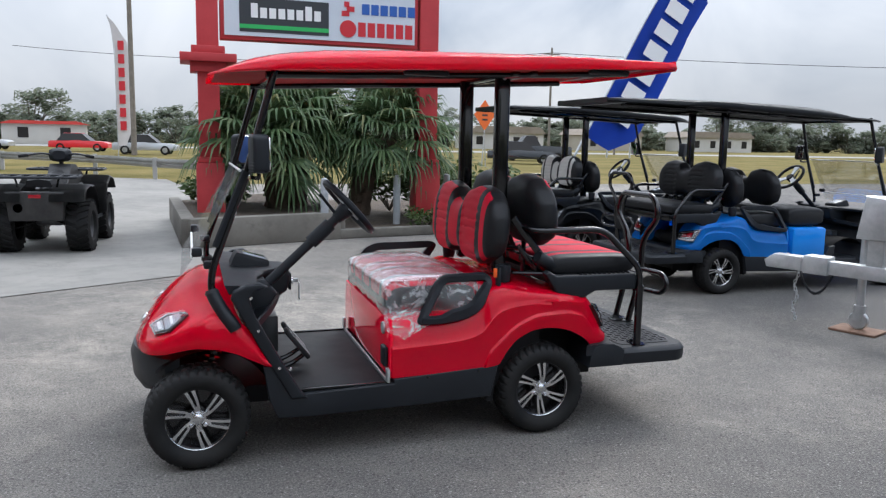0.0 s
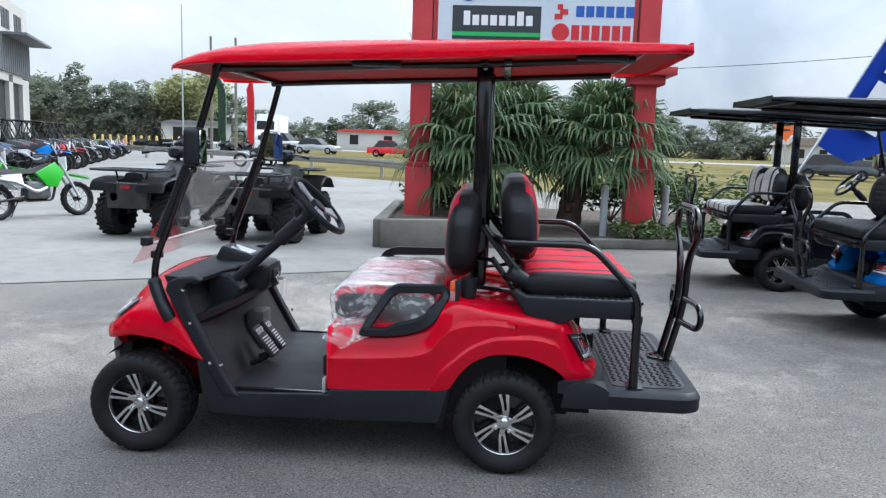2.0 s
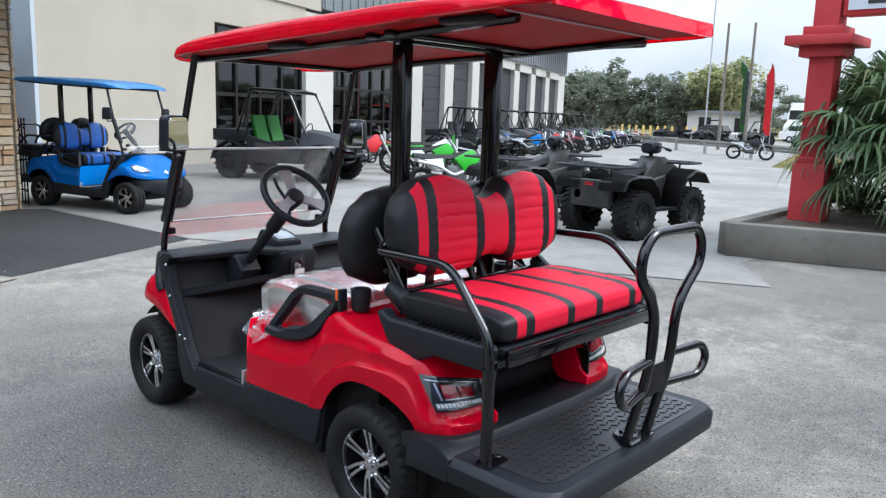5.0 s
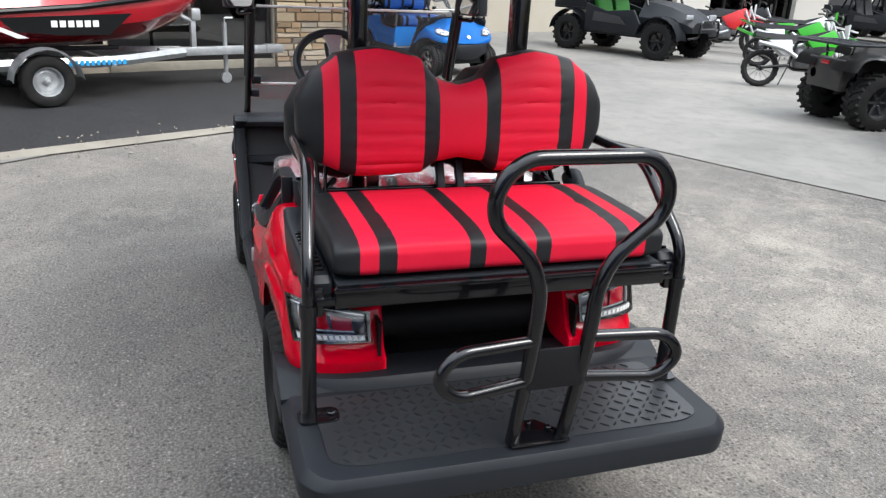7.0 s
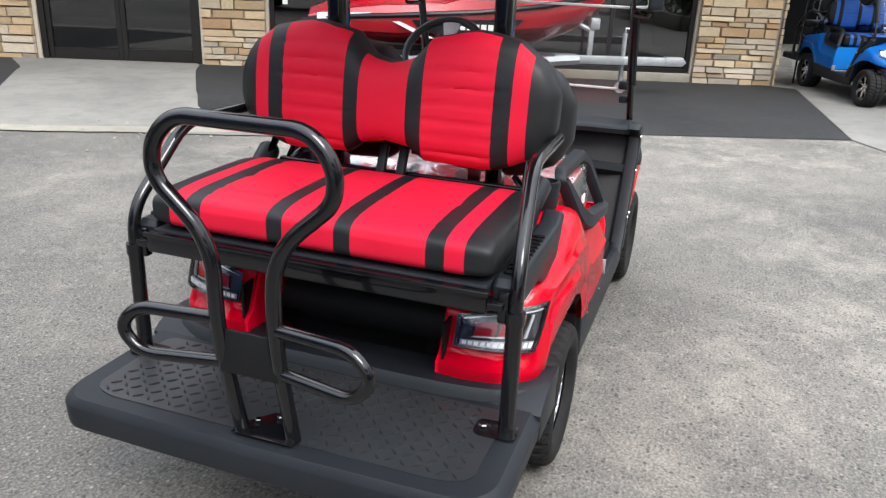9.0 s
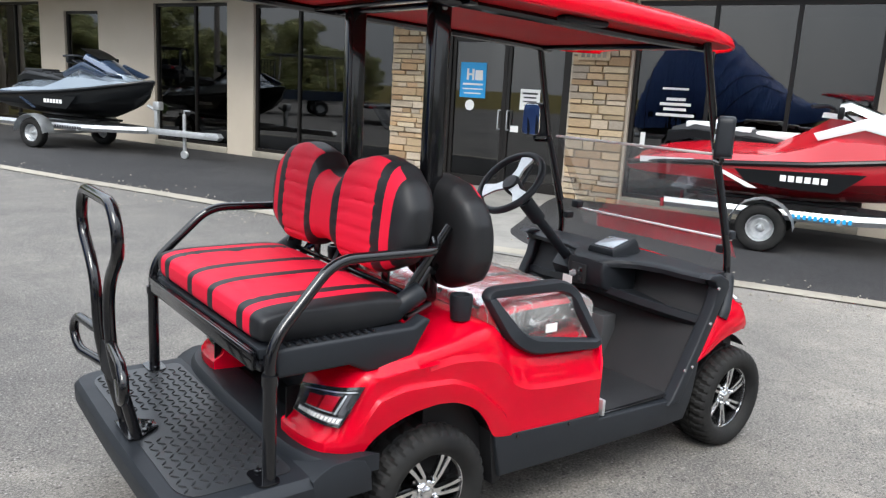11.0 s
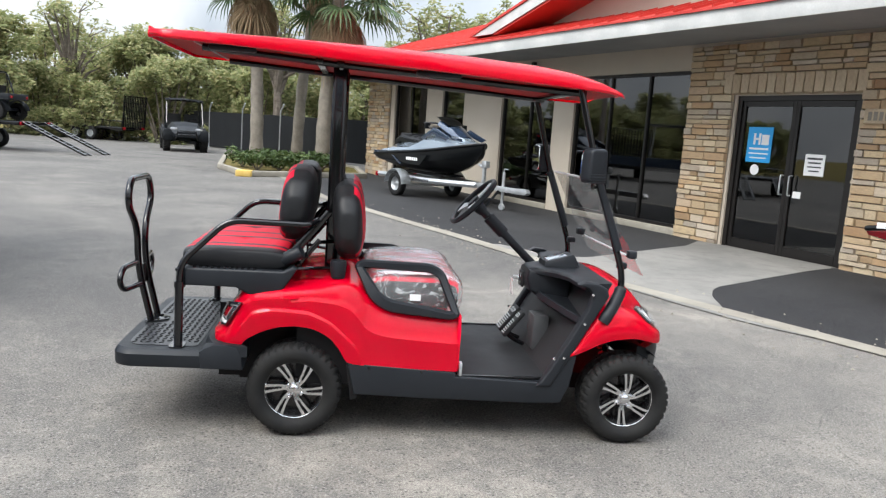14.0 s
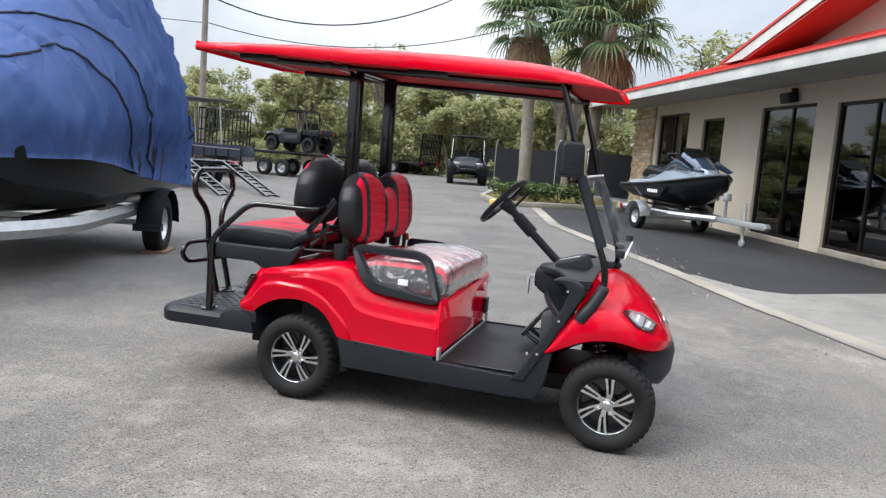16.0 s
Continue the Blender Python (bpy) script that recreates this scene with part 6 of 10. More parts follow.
def posts_and_screen(parent, screen=True, mirrors=True, red_back=False):
    for s in (1, -1):
        bm = B()
        box(bm, 0.112, 0.188, s * 0.272 - 0.026, s * 0.272 + 0.026, 0.80, 1.85, 0.014, 3)
        part("roof_post", bm, M["black_metal"], parent)
        bm = B()
        lathe(bm, disc_profile(0.011, 0, 0.006, 0.002), Matrix.Translation((0.15, s * 0.298, 1.808)) @ Matrix.Rotation(radians(-90 * s), 4, "X"), 8)
        part("bolt", bm, M["steel"], parent)
        y = s * 0.50
        bm = B()
        pts = fillet([(1.318, y * 0.96, 1.80), (1.462, y, 1.30), (1.610, y * 1.02, 0.90), (1.618, y * 1.03, 0.80), (1.556, y * 1.12, 0.690)], [0, 0.1, 0.1, 0.07, 0], 6)
        tube(bm, pts, 0.0165, 12)
        st = part("screen_post", bm, M["black_metal"], parent)
        bm = B()
        tube(bm, [(1.452, y, 1.335), (1.585, y * 1.01, 1.0)], 0.026, 10, flat=(0.016, 0.03))
        part("screen_channel", bm, M["black_plastic"], st)
        bm = B()
        tube(bm, fillet([(1.520, s * 0.572, 0.640), (1.534, s * 0.574, 0.668), (1.566, s * 0.556, 0.712), (1.604, s * 0.530, 0.778), (1.612, s * 0.522, 0.800)], 0.02, 3), 0.030, 14)
        cov = part("post_cover", bm, M["black_plastic"], parent, "", 60)
        bm = B()
        tube(bm, [(1.612, s * 0.522, 0.796), (1.617, s * 0.518, 0.812)], [0.033, 0.024], 14)
        part("cover_collar", bm, M["black_mat"], cov)
        for x, z in ((1.455, 1.31), (1.435, 1.365), (1.60, 0.965)):
            bm = B()
            lathe(bm, disc_profile(0.009, 0, 0.006, 0.002), Matrix.Translation((x - 0.012, y + s * 0.012, z)) @ Matrix.Rotation(radians(-90 * s), 4, "X"), 8)
            part("bolt", bm, M["chrome"], st)
        if mirrors:
            bm = B()
            mm = Matrix.Translation((1.395, s * 0.555, 1.415)) @ Matrix.Rotation(radians(8 if s > 0 else -58), 4, "Z")
            o = fillet([(-0.065, -0.085, 0), (0.065, -0.085, 0), (0.058, 0.085, 0), (-0.058, 0.085, 0)], 0.03, 5, True)
            prism(bm, [(p.x, p.y) for p in o], -0.025, 0.045, "x", 0.014, 3, m=mm)
            mo = part("side_mirror", bm, M["black_plastic"], parent)
            bm = B()
            prism(bm, [(p.x * 0.88, p.y * 0.9) for p in o], -0.030, -0.024, "x", 0.001, 1, m=mm)
            part("mirror_glass", bm, M["mirror"], mo)
            for q in range(4):
                bm = B()
                box(bm, 0.0, 0.047, -0.060, 0.060, -0.083 + q * 0.013, -0.076 + q * 0.013, 0.003, m=mm)
                part("cover_rib", bm, M["black_plastic"], mo)
            bm = B()
            tube(bm, fillet([mm @ Vector((0.01, 0, -0.08)), mm @ Vector((0.01, 0, -0.11)), (1.44, y, 1.31)], 0.02), 0.009, 8)
            part("mirror_arm", bm, M["black_metal"], mo)
    if screen:
        bm = B()
        rings = [[(x + 0.018, yy, z) for yy in (-0.46, 0.46)] for x, z in ((1.46, 1.335), (1.525, 1.21), (1.605, 1.06), (1.672, 0.955))]
        loft(bm, rings, cap=False, loop=False)
        bmesh.ops.solidify(bm, geom=bm.faces[:], thickness=0.004)
        part("windscreen", bm, M["clear_sheet"], parent, "clear folding windscreen").visible_shadow = False
        bm = B()
        loft(bm, [[(x, yy, z) for yy in (-0.47, 0.47)] for x, z in ((1.69, 0.948), (1.745, 0.865))], cap=False, loop=False)
        bmesh.ops.solidify(bm, geom=bm.faces[:], thickness=0.004)
        part("lower_screen", bm, M["clear_sheet"], parent, "clear lower windscreen").visible_shadow = False
        for z, x in ((1.337, 1.478), (0.952, 1.692)):
            bm = B()
            tube(bm, [(x, -0.47, z), (x, 0.47, z)], 0.006, 8)
            part("screen_edge", bm, M["white_paint"], parent)
        for s in (1, -1):
            bm = B()
            box(bm, 1.595, 1.645, s * 0.475 - 0.02, s * 0.475 + 0.02, 0.90, 0.935, 0.008)
            part("screen_clip", bm, M["black_plastic"], parent)
            bm = B()
            box(bm, 1.65, 1.695, s * 0.465 - 0.025, s * 0.465 + 0.025, 0.955, 0.995, 0.008)
            part("screen_clip", bm, M["black_plastic"], parent)


FRONT = ("front_cowl", "headlamp", "badge", "front_bumper", "side_frame", "toe_board", "dash_top", "shelf_lip", "console", "steering_pod", "gauge_pod", "switch_panel", "pedal", "pedal_guard", "steering_column", "steering_wheel", "screen_post", "post_cover", "side_mirror", "windscreen", "lower_screen", "screen_edge", "screen_clip", "screw", "suspension")

REAR = ("arm_rail", "support_post", "seat_side_cover", "bracket", "seat_rear_rail", "seat_pan", "backrest", "step_platform", "tail_bumper", "grab_handle", "tail_corner")


def golf_cart(m, label, paint, mats, roof_mat, group="", main=False, steer=0.0, stretch=0.0, rear_roof=-0.72):
    cart = thing("golf_cart", m, label, "golf cart", group)
    rear_body(cart, paint)
    front_cowl(cart, paint)
    cowl_frame(cart)
    floor_and_sills(cart)
    step_platform(cart)
    rear_seat_frame(cart)
    steering(cart)
    for s in (1, -1):
        hip_rail(cart, s)
        wheel(cart, 0.0, s * 0.484, 0.231, 0.231, spin=10 if s > 0 else 37)
        wheel(cart, 1.685 + stretch, s * 0.486, 0.231, 0.231, steer=steer, spin=22 if s > 0 else 5)
    backrest(cart, 0.242, 1, mats, 0.853, 1.258, 0.086, -0.07)
    backrest(cart, -0.058, -1, mats, 0.940, 1.322, 0.090, 0.10)
    cushion(cart, -0.565, -0.06, 0.796, 0.908, mats, 0.472)
    cushion(cart, 0.335, 0.80, 0.635, 0.808, mats, 0.462, red_ends=main)
    cart_roof(cart, roof_mat, M["red_liner"] if main else M["black_plastic"], rear_roof, 1.60 + stretch)
    posts_and_screen(cart)
    for o in cart.children:
        if o.name.split(".")[0] in REAR:
            o.scale.y = 1.034
    if stretch:
        for o in cart.children:
            if o.name.split(".")[0] in FRONT:
                o.location.x += stretch
        backrest(cart, 0.225 + stretch, 1, mats, 0.865, 1.25, 0.082, -0.12)
        cushion(cart, 0.335 + stretch, 0.80 + stretch, 0.66, 0.86, mats, 0.50)
        bm = B()
        box(bm, 0.80, 1.30 + stretch, -0.57, 0.57, 0.22, 0.325, 0.02)
        part("floor_extension", bm, M["black_plastic"], cart)
        bm = B()
        box(bm, 0.36 + stretch, 0.79 + stretch, -0.56, 0.56, 0.325, 0.655, 0.03)
        part("seat_box", bm, paint, cart)
    if main:
        wrap_cushion(cart)
    return cart


def wrap_cushion(cart):
    """Clear plastic still wrapped round the front cushion, with loose folds."""
    bm = B()
    rings = []
    ny, nt = 46, 60
    for j in range(ny + 1):
        y = -0.475 + 0.95 * j / ny
        e = max(0.05, 1 - (abs(y) / 0.485) ** 12) ** 0.5
        pts = []
        for a, b in superloop(0.242 * (0.9 + 0.1 * e), 0.094 * (0.62 + 0.38 * e), 4.0, nt):
            p = Vector((0.568 + a, y, 0.722 + b))
            w = noise.noise(p * 14) * 0.010 + noise.noise(p * 34) * 0.005
            if b < -0.05:
                w += 0.012 * noise.noise(p * 9)
            n = Vector((a * 2.2, 0, b * 8)).normalized()
            pts.append(p + n * (0.007 + abs(w)) - Vector((0, 0, 0.03 * max(0.0, -b / 0.11) if a > 0.15 and abs(y) > 0.3 else 0)))
        rings.append(pts)
    loft(bm, rings)
    wr = part("plastic_wrap", bm, M["wrap"], cart, "crumpled clear plastic wrap", 60)
    wr.visible_shadow = False
    for s in (1,):
        bm = B()
        rows = []
        for i in range(9):
            x = 0.825 - 0.23 * i / 8
            rows.append([(x + 0.012 * noise.noise(Vector((i, k, s))), s * (0.478 + 0.085 * k / 4 + 0.016 * noise.noise(Vector((i * 0.8, k * 0.7, 5 * s)))), 0.665 - 0.125 * k / 4 * (1 - 0.6 * abs(i - 3) / 5) + 0.01 * noise.noise(Vector((i, k, 9)))) for k in range(5)])
        loft(bm, rows, cap=False, loop=False)
        part("wrap_flap", bm, M["wrap"], cart, "loose flap of clear plastic", 60).visible_shadow = False
    bm = B()
    box(bm, 0.545, 0.60, -0.494, -0.490, 0.69, 0.722)
    part("barcode_tag", bm, M["white_tag"], cart)


M["red_liner"] = worn("red_roof_liner", (0.30, 0.012, 0.02), (0.34, 0.016, 0.024), 2, (0.5, 0.6), grain=200, bstr=0.05)
VIN = (M["vinyl_red"], M["vinyl_black"])
golf_cart(Matrix.Identity(4), "glossy red four-seat golf cart with red and black striped seats", M["red"], VIN, M["red"], "golf carts", True, 0.0)


# ---- other carts on the lot ----
M["blue"] = gloss_paint("blue_gelcoat", (0.014, 0.22, 0.70), (0.018, 0.24, 0.74), 0.8)
M["black_paint"] = mat_base("black_gelcoat", (0.008, 0.009, 0.011), 0.3, 0.0, 0.25, 0.3)
M["pale_blue_roof"] = worn("pale_blue_roof", (0.05, 0.33, 0.74), (0.06, 0.36, 0.78), 2, (0.3, 0.4), coat=0.5, grain=400, bstr=0)
golf_cart(pose(-3.35, -2.93, 0, 0, 0, 180), "bright blue six-seat golf cart with black seats and black roof", M["blue"], (M["vinyl_black"], M["vinyl_black"]), M["black_paint"], "golf carts", False, 0, 0.5, -1.35)
golf_cart(pose(-2.93, -5.08, 0, 0, 0, 180), "black golf cart with white and black striped seats", M["black_paint"], (M["vinyl_white"], M["vinyl_black"]), M["black_paint"], "golf carts", False, 0, 0, -1.05)
golf_cart(pose(10.50, -2.53, 0, 0, 0, 199), "bright blue golf cart with blue roof beside the shop", M["blue"], (M["vinyl_blue"], M["vinyl_black"]), M["pale_blue_roof"], "golf carts", False, 0, 0.0)


# ---- quads, side-by-sides and bikes ----
M["camo"] = worn("dark_camouflage_plastic", (0.014, 0.014, 0.015), (0.040, 0.038, 0.036), 7, (0.4, 0.55), grain=200, bstr=0.05)
M["grey_plastic"] = worn("grey_plastic", (0.035, 0.036, 0.038), (0.055, 0.056, 0.058), 5, (0.4, 0.5), grain=300, bstr=0.05)
M["green"] = mat_base("green_plastic", (0.035, 0.42, 0.015), 0.35, 0.0, 0.4)
M["bike_red"] = mat_base("red_plastic", (0.65, 0.015, 0.02), 0.35, 0.0, 0.4)
M["bike_white"] = mat_base("white_plastic", (0.72, 0.73, 0.74), 0.35, 0.0, 0.4)
M["engine"] = worn("engine_metal", (0.12, 0.12, 0.125), (0.2, 0.2, 0.2), 20, (0.4, 0.5), 0.7, grain=150)


def knobby(parent, x, y, z, R, w, rim_mat, knobs=22, steer=0.0, spokes=6):
    out = 1 if y > 0 else -1
    m = Matrix.Translation((x, y, z)) @ Matrix.Rotation(radians(steer), 4, "Z") @ Matrix.Rotation(radians(-90 * out), 4, "X")
    h, rim = w / 2, R * 0.52
    bm = B()
    lathe(bm, [(rim, h * 0.7), (rim + 0.02, h * 0.95), (R * 0.78, h * 1.02), (R * 0.93, h * 0.9), (R - 0.012, h * 0.6), (R - 0.008, 0), (R - 0.012, -h * 0.6), (R * 0.93, -h * 0.9), (R * 0.78, -h * 1.02), (rim + 0.02, -h * 0.95), (rim, -h * 0.7)], None, 36)
    t = part("wheel", bm, M["tyre"], parent)
    t.matrix_basis = m
    bm = B()
    for i in range(knobs):
        a = 2 * math.pi * i / knobs
        for d in (-1, 1):
            aa = a + (0.5 if d > 0 else 0) * 2 * math.pi / knobs
            box(bm, R - 0.03, R + 0.006, -R * 0.055, R * 0.055, -h * 0.46, h * 0.46, m=Matrix.Rotation(aa, 4, "Z") @ Matrix.Translation((0, 0, d * h * 0.48)) @ Matrix.Rotation(radians(25 * d), 4, "X"))
    tagged(part("tread_lug", bm, M["tyre"], t, "", 0), kind="stuff")
    bm = B()
    lathe(bm, [(0.0001, h * 0.25), (rim * 0.3, h * 0.3), (rim * 0.4, h * 0.1), (rim * 0.9, h * 0.2), (rim, h * 0.72), (rim + 0.01, h * 0.74), (rim + 0.01, h * 0.6)], None, 28)
    for i in range(spokes):
        box(bm, rim * 0.2, rim * 0.97, -rim * 0.09, rim * 0.09, h * 0.25, h * 0.42, 0.004, 1, m=Matrix.Rotation(2 * math.pi * i / spokes, 4, "Z"))
    part("rim", bm, rim_mat, t)
    return t


def shell(bm, rows, thick=0.008):
    loft(bm, rows, cap=False, loop=False)
    bmesh.ops.solidify(bm, geom=bm.faces[:], thickness=thick)


def arc_fender(bm, cx, cz, r, a0, a1, y0, y1, n=9, drop=0.03):
    rows = []
    for i in range(n):
        a = radians(a0 + (a1 - a0) * i / (n - 1))
        c, s = math.cos(a), math.sin(a)
        rows.append([(cx + c * r, y, cz + s * r - drop * abs(k)) for y, k in ((y0, 1.0), (y0 + (y1 - y0) * 0.25, 0.15), ((y0 + y1) / 2, 0), (y1 - (y1 - y0) * 0.25, 0.15), (y1, 1.0))])
    shell(bm, rows)


def plate_fender(bm, pts, y0, y1, drop=0.045):
    """A moulded fender: a bent profile in x and z, flat inside and turned down at its outer edge."""
    rows = []
    prof = fillet([(x, 0, z) for x, z in pts], 0.07, 4)
    c = sum((p for p in prof), Vector()) / len(prof)
    for p in prof:
        inw = (c - p).normalized()
        rows.append([(p.x + inw.x * k, y0 + (y1 - y0) * f, p.z + inw.z * k) for f, k in ((0, 0), (0.5, 0), (0.86, 0.004), (0.96, drop * 0.35), (1.0, drop))])
    shell(bm, rows)


def quad(m, label, group="quad bikes"):
    """A utility quad: rear axle at the origin, heading +x."""
    q = thing("quad_bike", m, label, "quad bike", group)
    for s in (1, -1):
        knobby(q, 0.0, s * 0.43, 0.328, 0.328, 0.28, M["grey_plastic"])
        knobby(q, 1.28, s * 0.43, 0.328, 0.328, 0.23, M["grey_plastic"])
        bm = B()
        plate_fender(bm, [(-0.46, 0.66), (-0.40, 0.80), (-0.12, 0.86), (0.20, 0.84), (0.38, 0.66), (0.43, 0.42)], s * 0.16, s * 0.57)
        part("rear_fender", bm, M["camo"], q)
        bm = B()
        plate_fender(bm, [(0.84, 0.40), (0.88, 0.60), (0.98, 0.80), (1.24, 0.92), (1.52, 0.86), (1.66, 0.70)], s * 0.16, s * 0.57)
        part("front_fender", bm, M["camo"], q)
        bm = B()
        box(bm, 0.32, 0.92, s * 0.25, s * 0.50, 0.36, 0.40, 0.01)
        part("footwell", bm, M["black_plastic"], q)
        bm = B()
        tube(bm, [(0.95, s * 0.10, 0.40), (1.28, s * 0.34, 0.30)], 0.022, 8)
        part("suspension_arm", bm, M["black_metal"], q)
        bm = B()
        tube(bm, [(0.12, s * 0.08, 0.40), (0.0, s * 0.34, 0.30)], 0.022, 8)
        part("suspension_arm", bm, M["black_metal"], q)
    bm = B()
    loft(bm, [[(x, y * w, z0 + (z1 - z0) * t) for y, t in ((-1, 0), (-1.1, 0.5), (-0.7, 1), (0.7, 1), (1.1, 0.5), (1, 0))] for x, w, z0, z1 in ((-0.30, 0.20, 0.50, 0.72), (0.1, 0.22, 0.42, 0.78), (0.5, 0.2, 0.36, 0.74), (0.76, 0.20, 0.36, 0.92), (0.90, 0.19, 0.36, 1.07), (1.06, 0.22, 0.40, 1.06), (1.26, 0.27, 0.44, 0.95), (1.45, 0.25, 0.48, 0.88), (1.58, 0.2, 0.52, 0.72))])
    part("body", bm, M["camo"], q)
    bm = B()
    loft(bm, [[(x, y * w, z + dz) for y, dz in ((-1, -0.05), (-0.8, 0.03), (0, 0.05), (0.8, 0.03), (1, -0.05))] for x, w, z in ((-0.22, 0.16, 0.87), (0.0, 0.19, 0.90), (0.35, 0.16, 0.87), (0.66, 0.12, 0.92), (0.74, 0.08, 0.95))])
    part("seat", bm, M["vinyl_black"], q)
    for x0, x1, z in ((-0.54, 0.00, 0.955), (1.10, 1.56, 0.985)):
        bm = B()
        tube(bm, fillet([(x0, -0.49, z), (x1, -0.46, z), (x1, 0.46, z), (x0, 0.49, z)], 0.08, 4, True), 0.016, 8, True)
        rack = part("cargo_rack", bm, M["black_plastic"], q)
        for i in range(6):
            y = -0.38 + i * 0.152
            bm = B()
            box(bm, x0, x1, y - 0.014, y + 0.014, z - 0.010, z + 0.006, 0.004)
            part("rack_bar", bm, M["black_plastic"], rack)
        for y in (-0.25, 0.25):
            bm = B()
            tube(bm, [((x0 + x1) / 2, y, z), ((x0 + x1) / 2, y * 0.8, z - 0.2)], 0.014, 6)
            part("rack_leg", bm, M["black_metal"], rack)
    bm = B()
    tube(bm, fillet([(0.74, -0.38, 1.185), (0.86, -0.20, 1.215), (0.92, 0, 1.165), (0.86, 0.20, 1.215), (0.74, 0.38, 1.185)], 0.08, 4), 0.014, 8)
    tube(bm, [(0.92, 0, 1.165), (1.02, 0, 0.86)], 0.03, 8)
    hb = part("handlebar", bm, M["black_metal"], q)
    for s in (1, -1):
        bm = B()
        tube(bm, [(0.75, s * 0.36, 1.185), (0.70, s * 0.46, 1.17)], 0.021, 8)
        part("grip", bm, M["tyre"], hb)
    bm = B()
    loft(bm, [[(x, y * w, 1.19 + z * h) for y, z in superloop(1, 1, 3, 12)] for x, w, h in ((0.84, 0.08, 0.06), (0.90, 0.145, 0.095), (1.0, 0.135, 0.09), (1.05, 0.07, 0.05))])
    part("headlight_pod", bm, M["black_plastic"], q)
    bm = B()
    tube(bm, fillet([(1.46, -0.25, 0.42), (1.68, -0.25, 0.5), (1.68, -0.22, 0.72), (1.68, 0.22, 0.72), (1.68, 0.25, 0.5), (1.46, 0.25, 0.42)], 0.06, 4), 0.018, 8)
    tube(bm, [(1.68, -0.24, 0.6), (1.68, 0.24, 0.6)], 0.012, 8)
    part("front_bumper", bm, M["black_metal"], q)
    bm = B()
    lathe(bm, [(0.0001, 0), (0.055, 0), (0.065, 0.03), (0.065, 0.34), (0.04, 0.38)], Matrix.Translation((-0.42, 0.19, 0.58)) @ Matrix.Rotation(radians(90), 4, "Y"), 18)
    part("exhaust", bm, M["steel"], q)
    bm = B()
    box(bm, -0.435, -0.42, -0.07, 0.07, 0.70, 0.745, 0.006)
    part("tail_light", bm, M["lens_red"], q)
    bm = B()
    prism(bm, [(-0.30, 0.42), (0.30, 0.42), (0.34, 0.78), (-0.34, 0.78)], -0.42, -0.30, "x", 0.03, 2)
    part("rear_panel", bm, M["camo"], q)
    for s in (1, -1):
        bm = B()
        prism(bm, [(0.42, 0.40), (0.90, 0.40), (0.98, 0.82), (0.62, 0.76), (0.40, 0.72)], s * 0.20, s * 0.27, "y", 0.03, 2)
        part("side_cover", bm, M["camo"], q)
        bm = B()
        tube(bm, [(-0.02, s * 0.24, 0.34), (-0.16, s * 0.20, 0.62)], 0.03, 8)
        part("shock_absorber", bm, M["black_metal"], q)
        bm = B()
        box(bm, -0.436, -0.415, s * 0.24 - 0.05, s * 0.24 + 0.05, 0.66, 0.71, 0.008)
        part("tail_light", bm, M["lens_red"], q)
    bm = B()
    box(bm, 0.2, 0.95, -0.17, 0.17, 0.30, 0.52, 0.04)
    part("engine", bm, M["engine"], q)
    return q


quad_a = quad(pose(3.43, -6.74, 0, 0, 0, 265), "black utility quad bike with cargo racks and knobbly tyres")
copy_thing(quad_a, pose(5.16, -6.82, 0, 0, 0, 263))


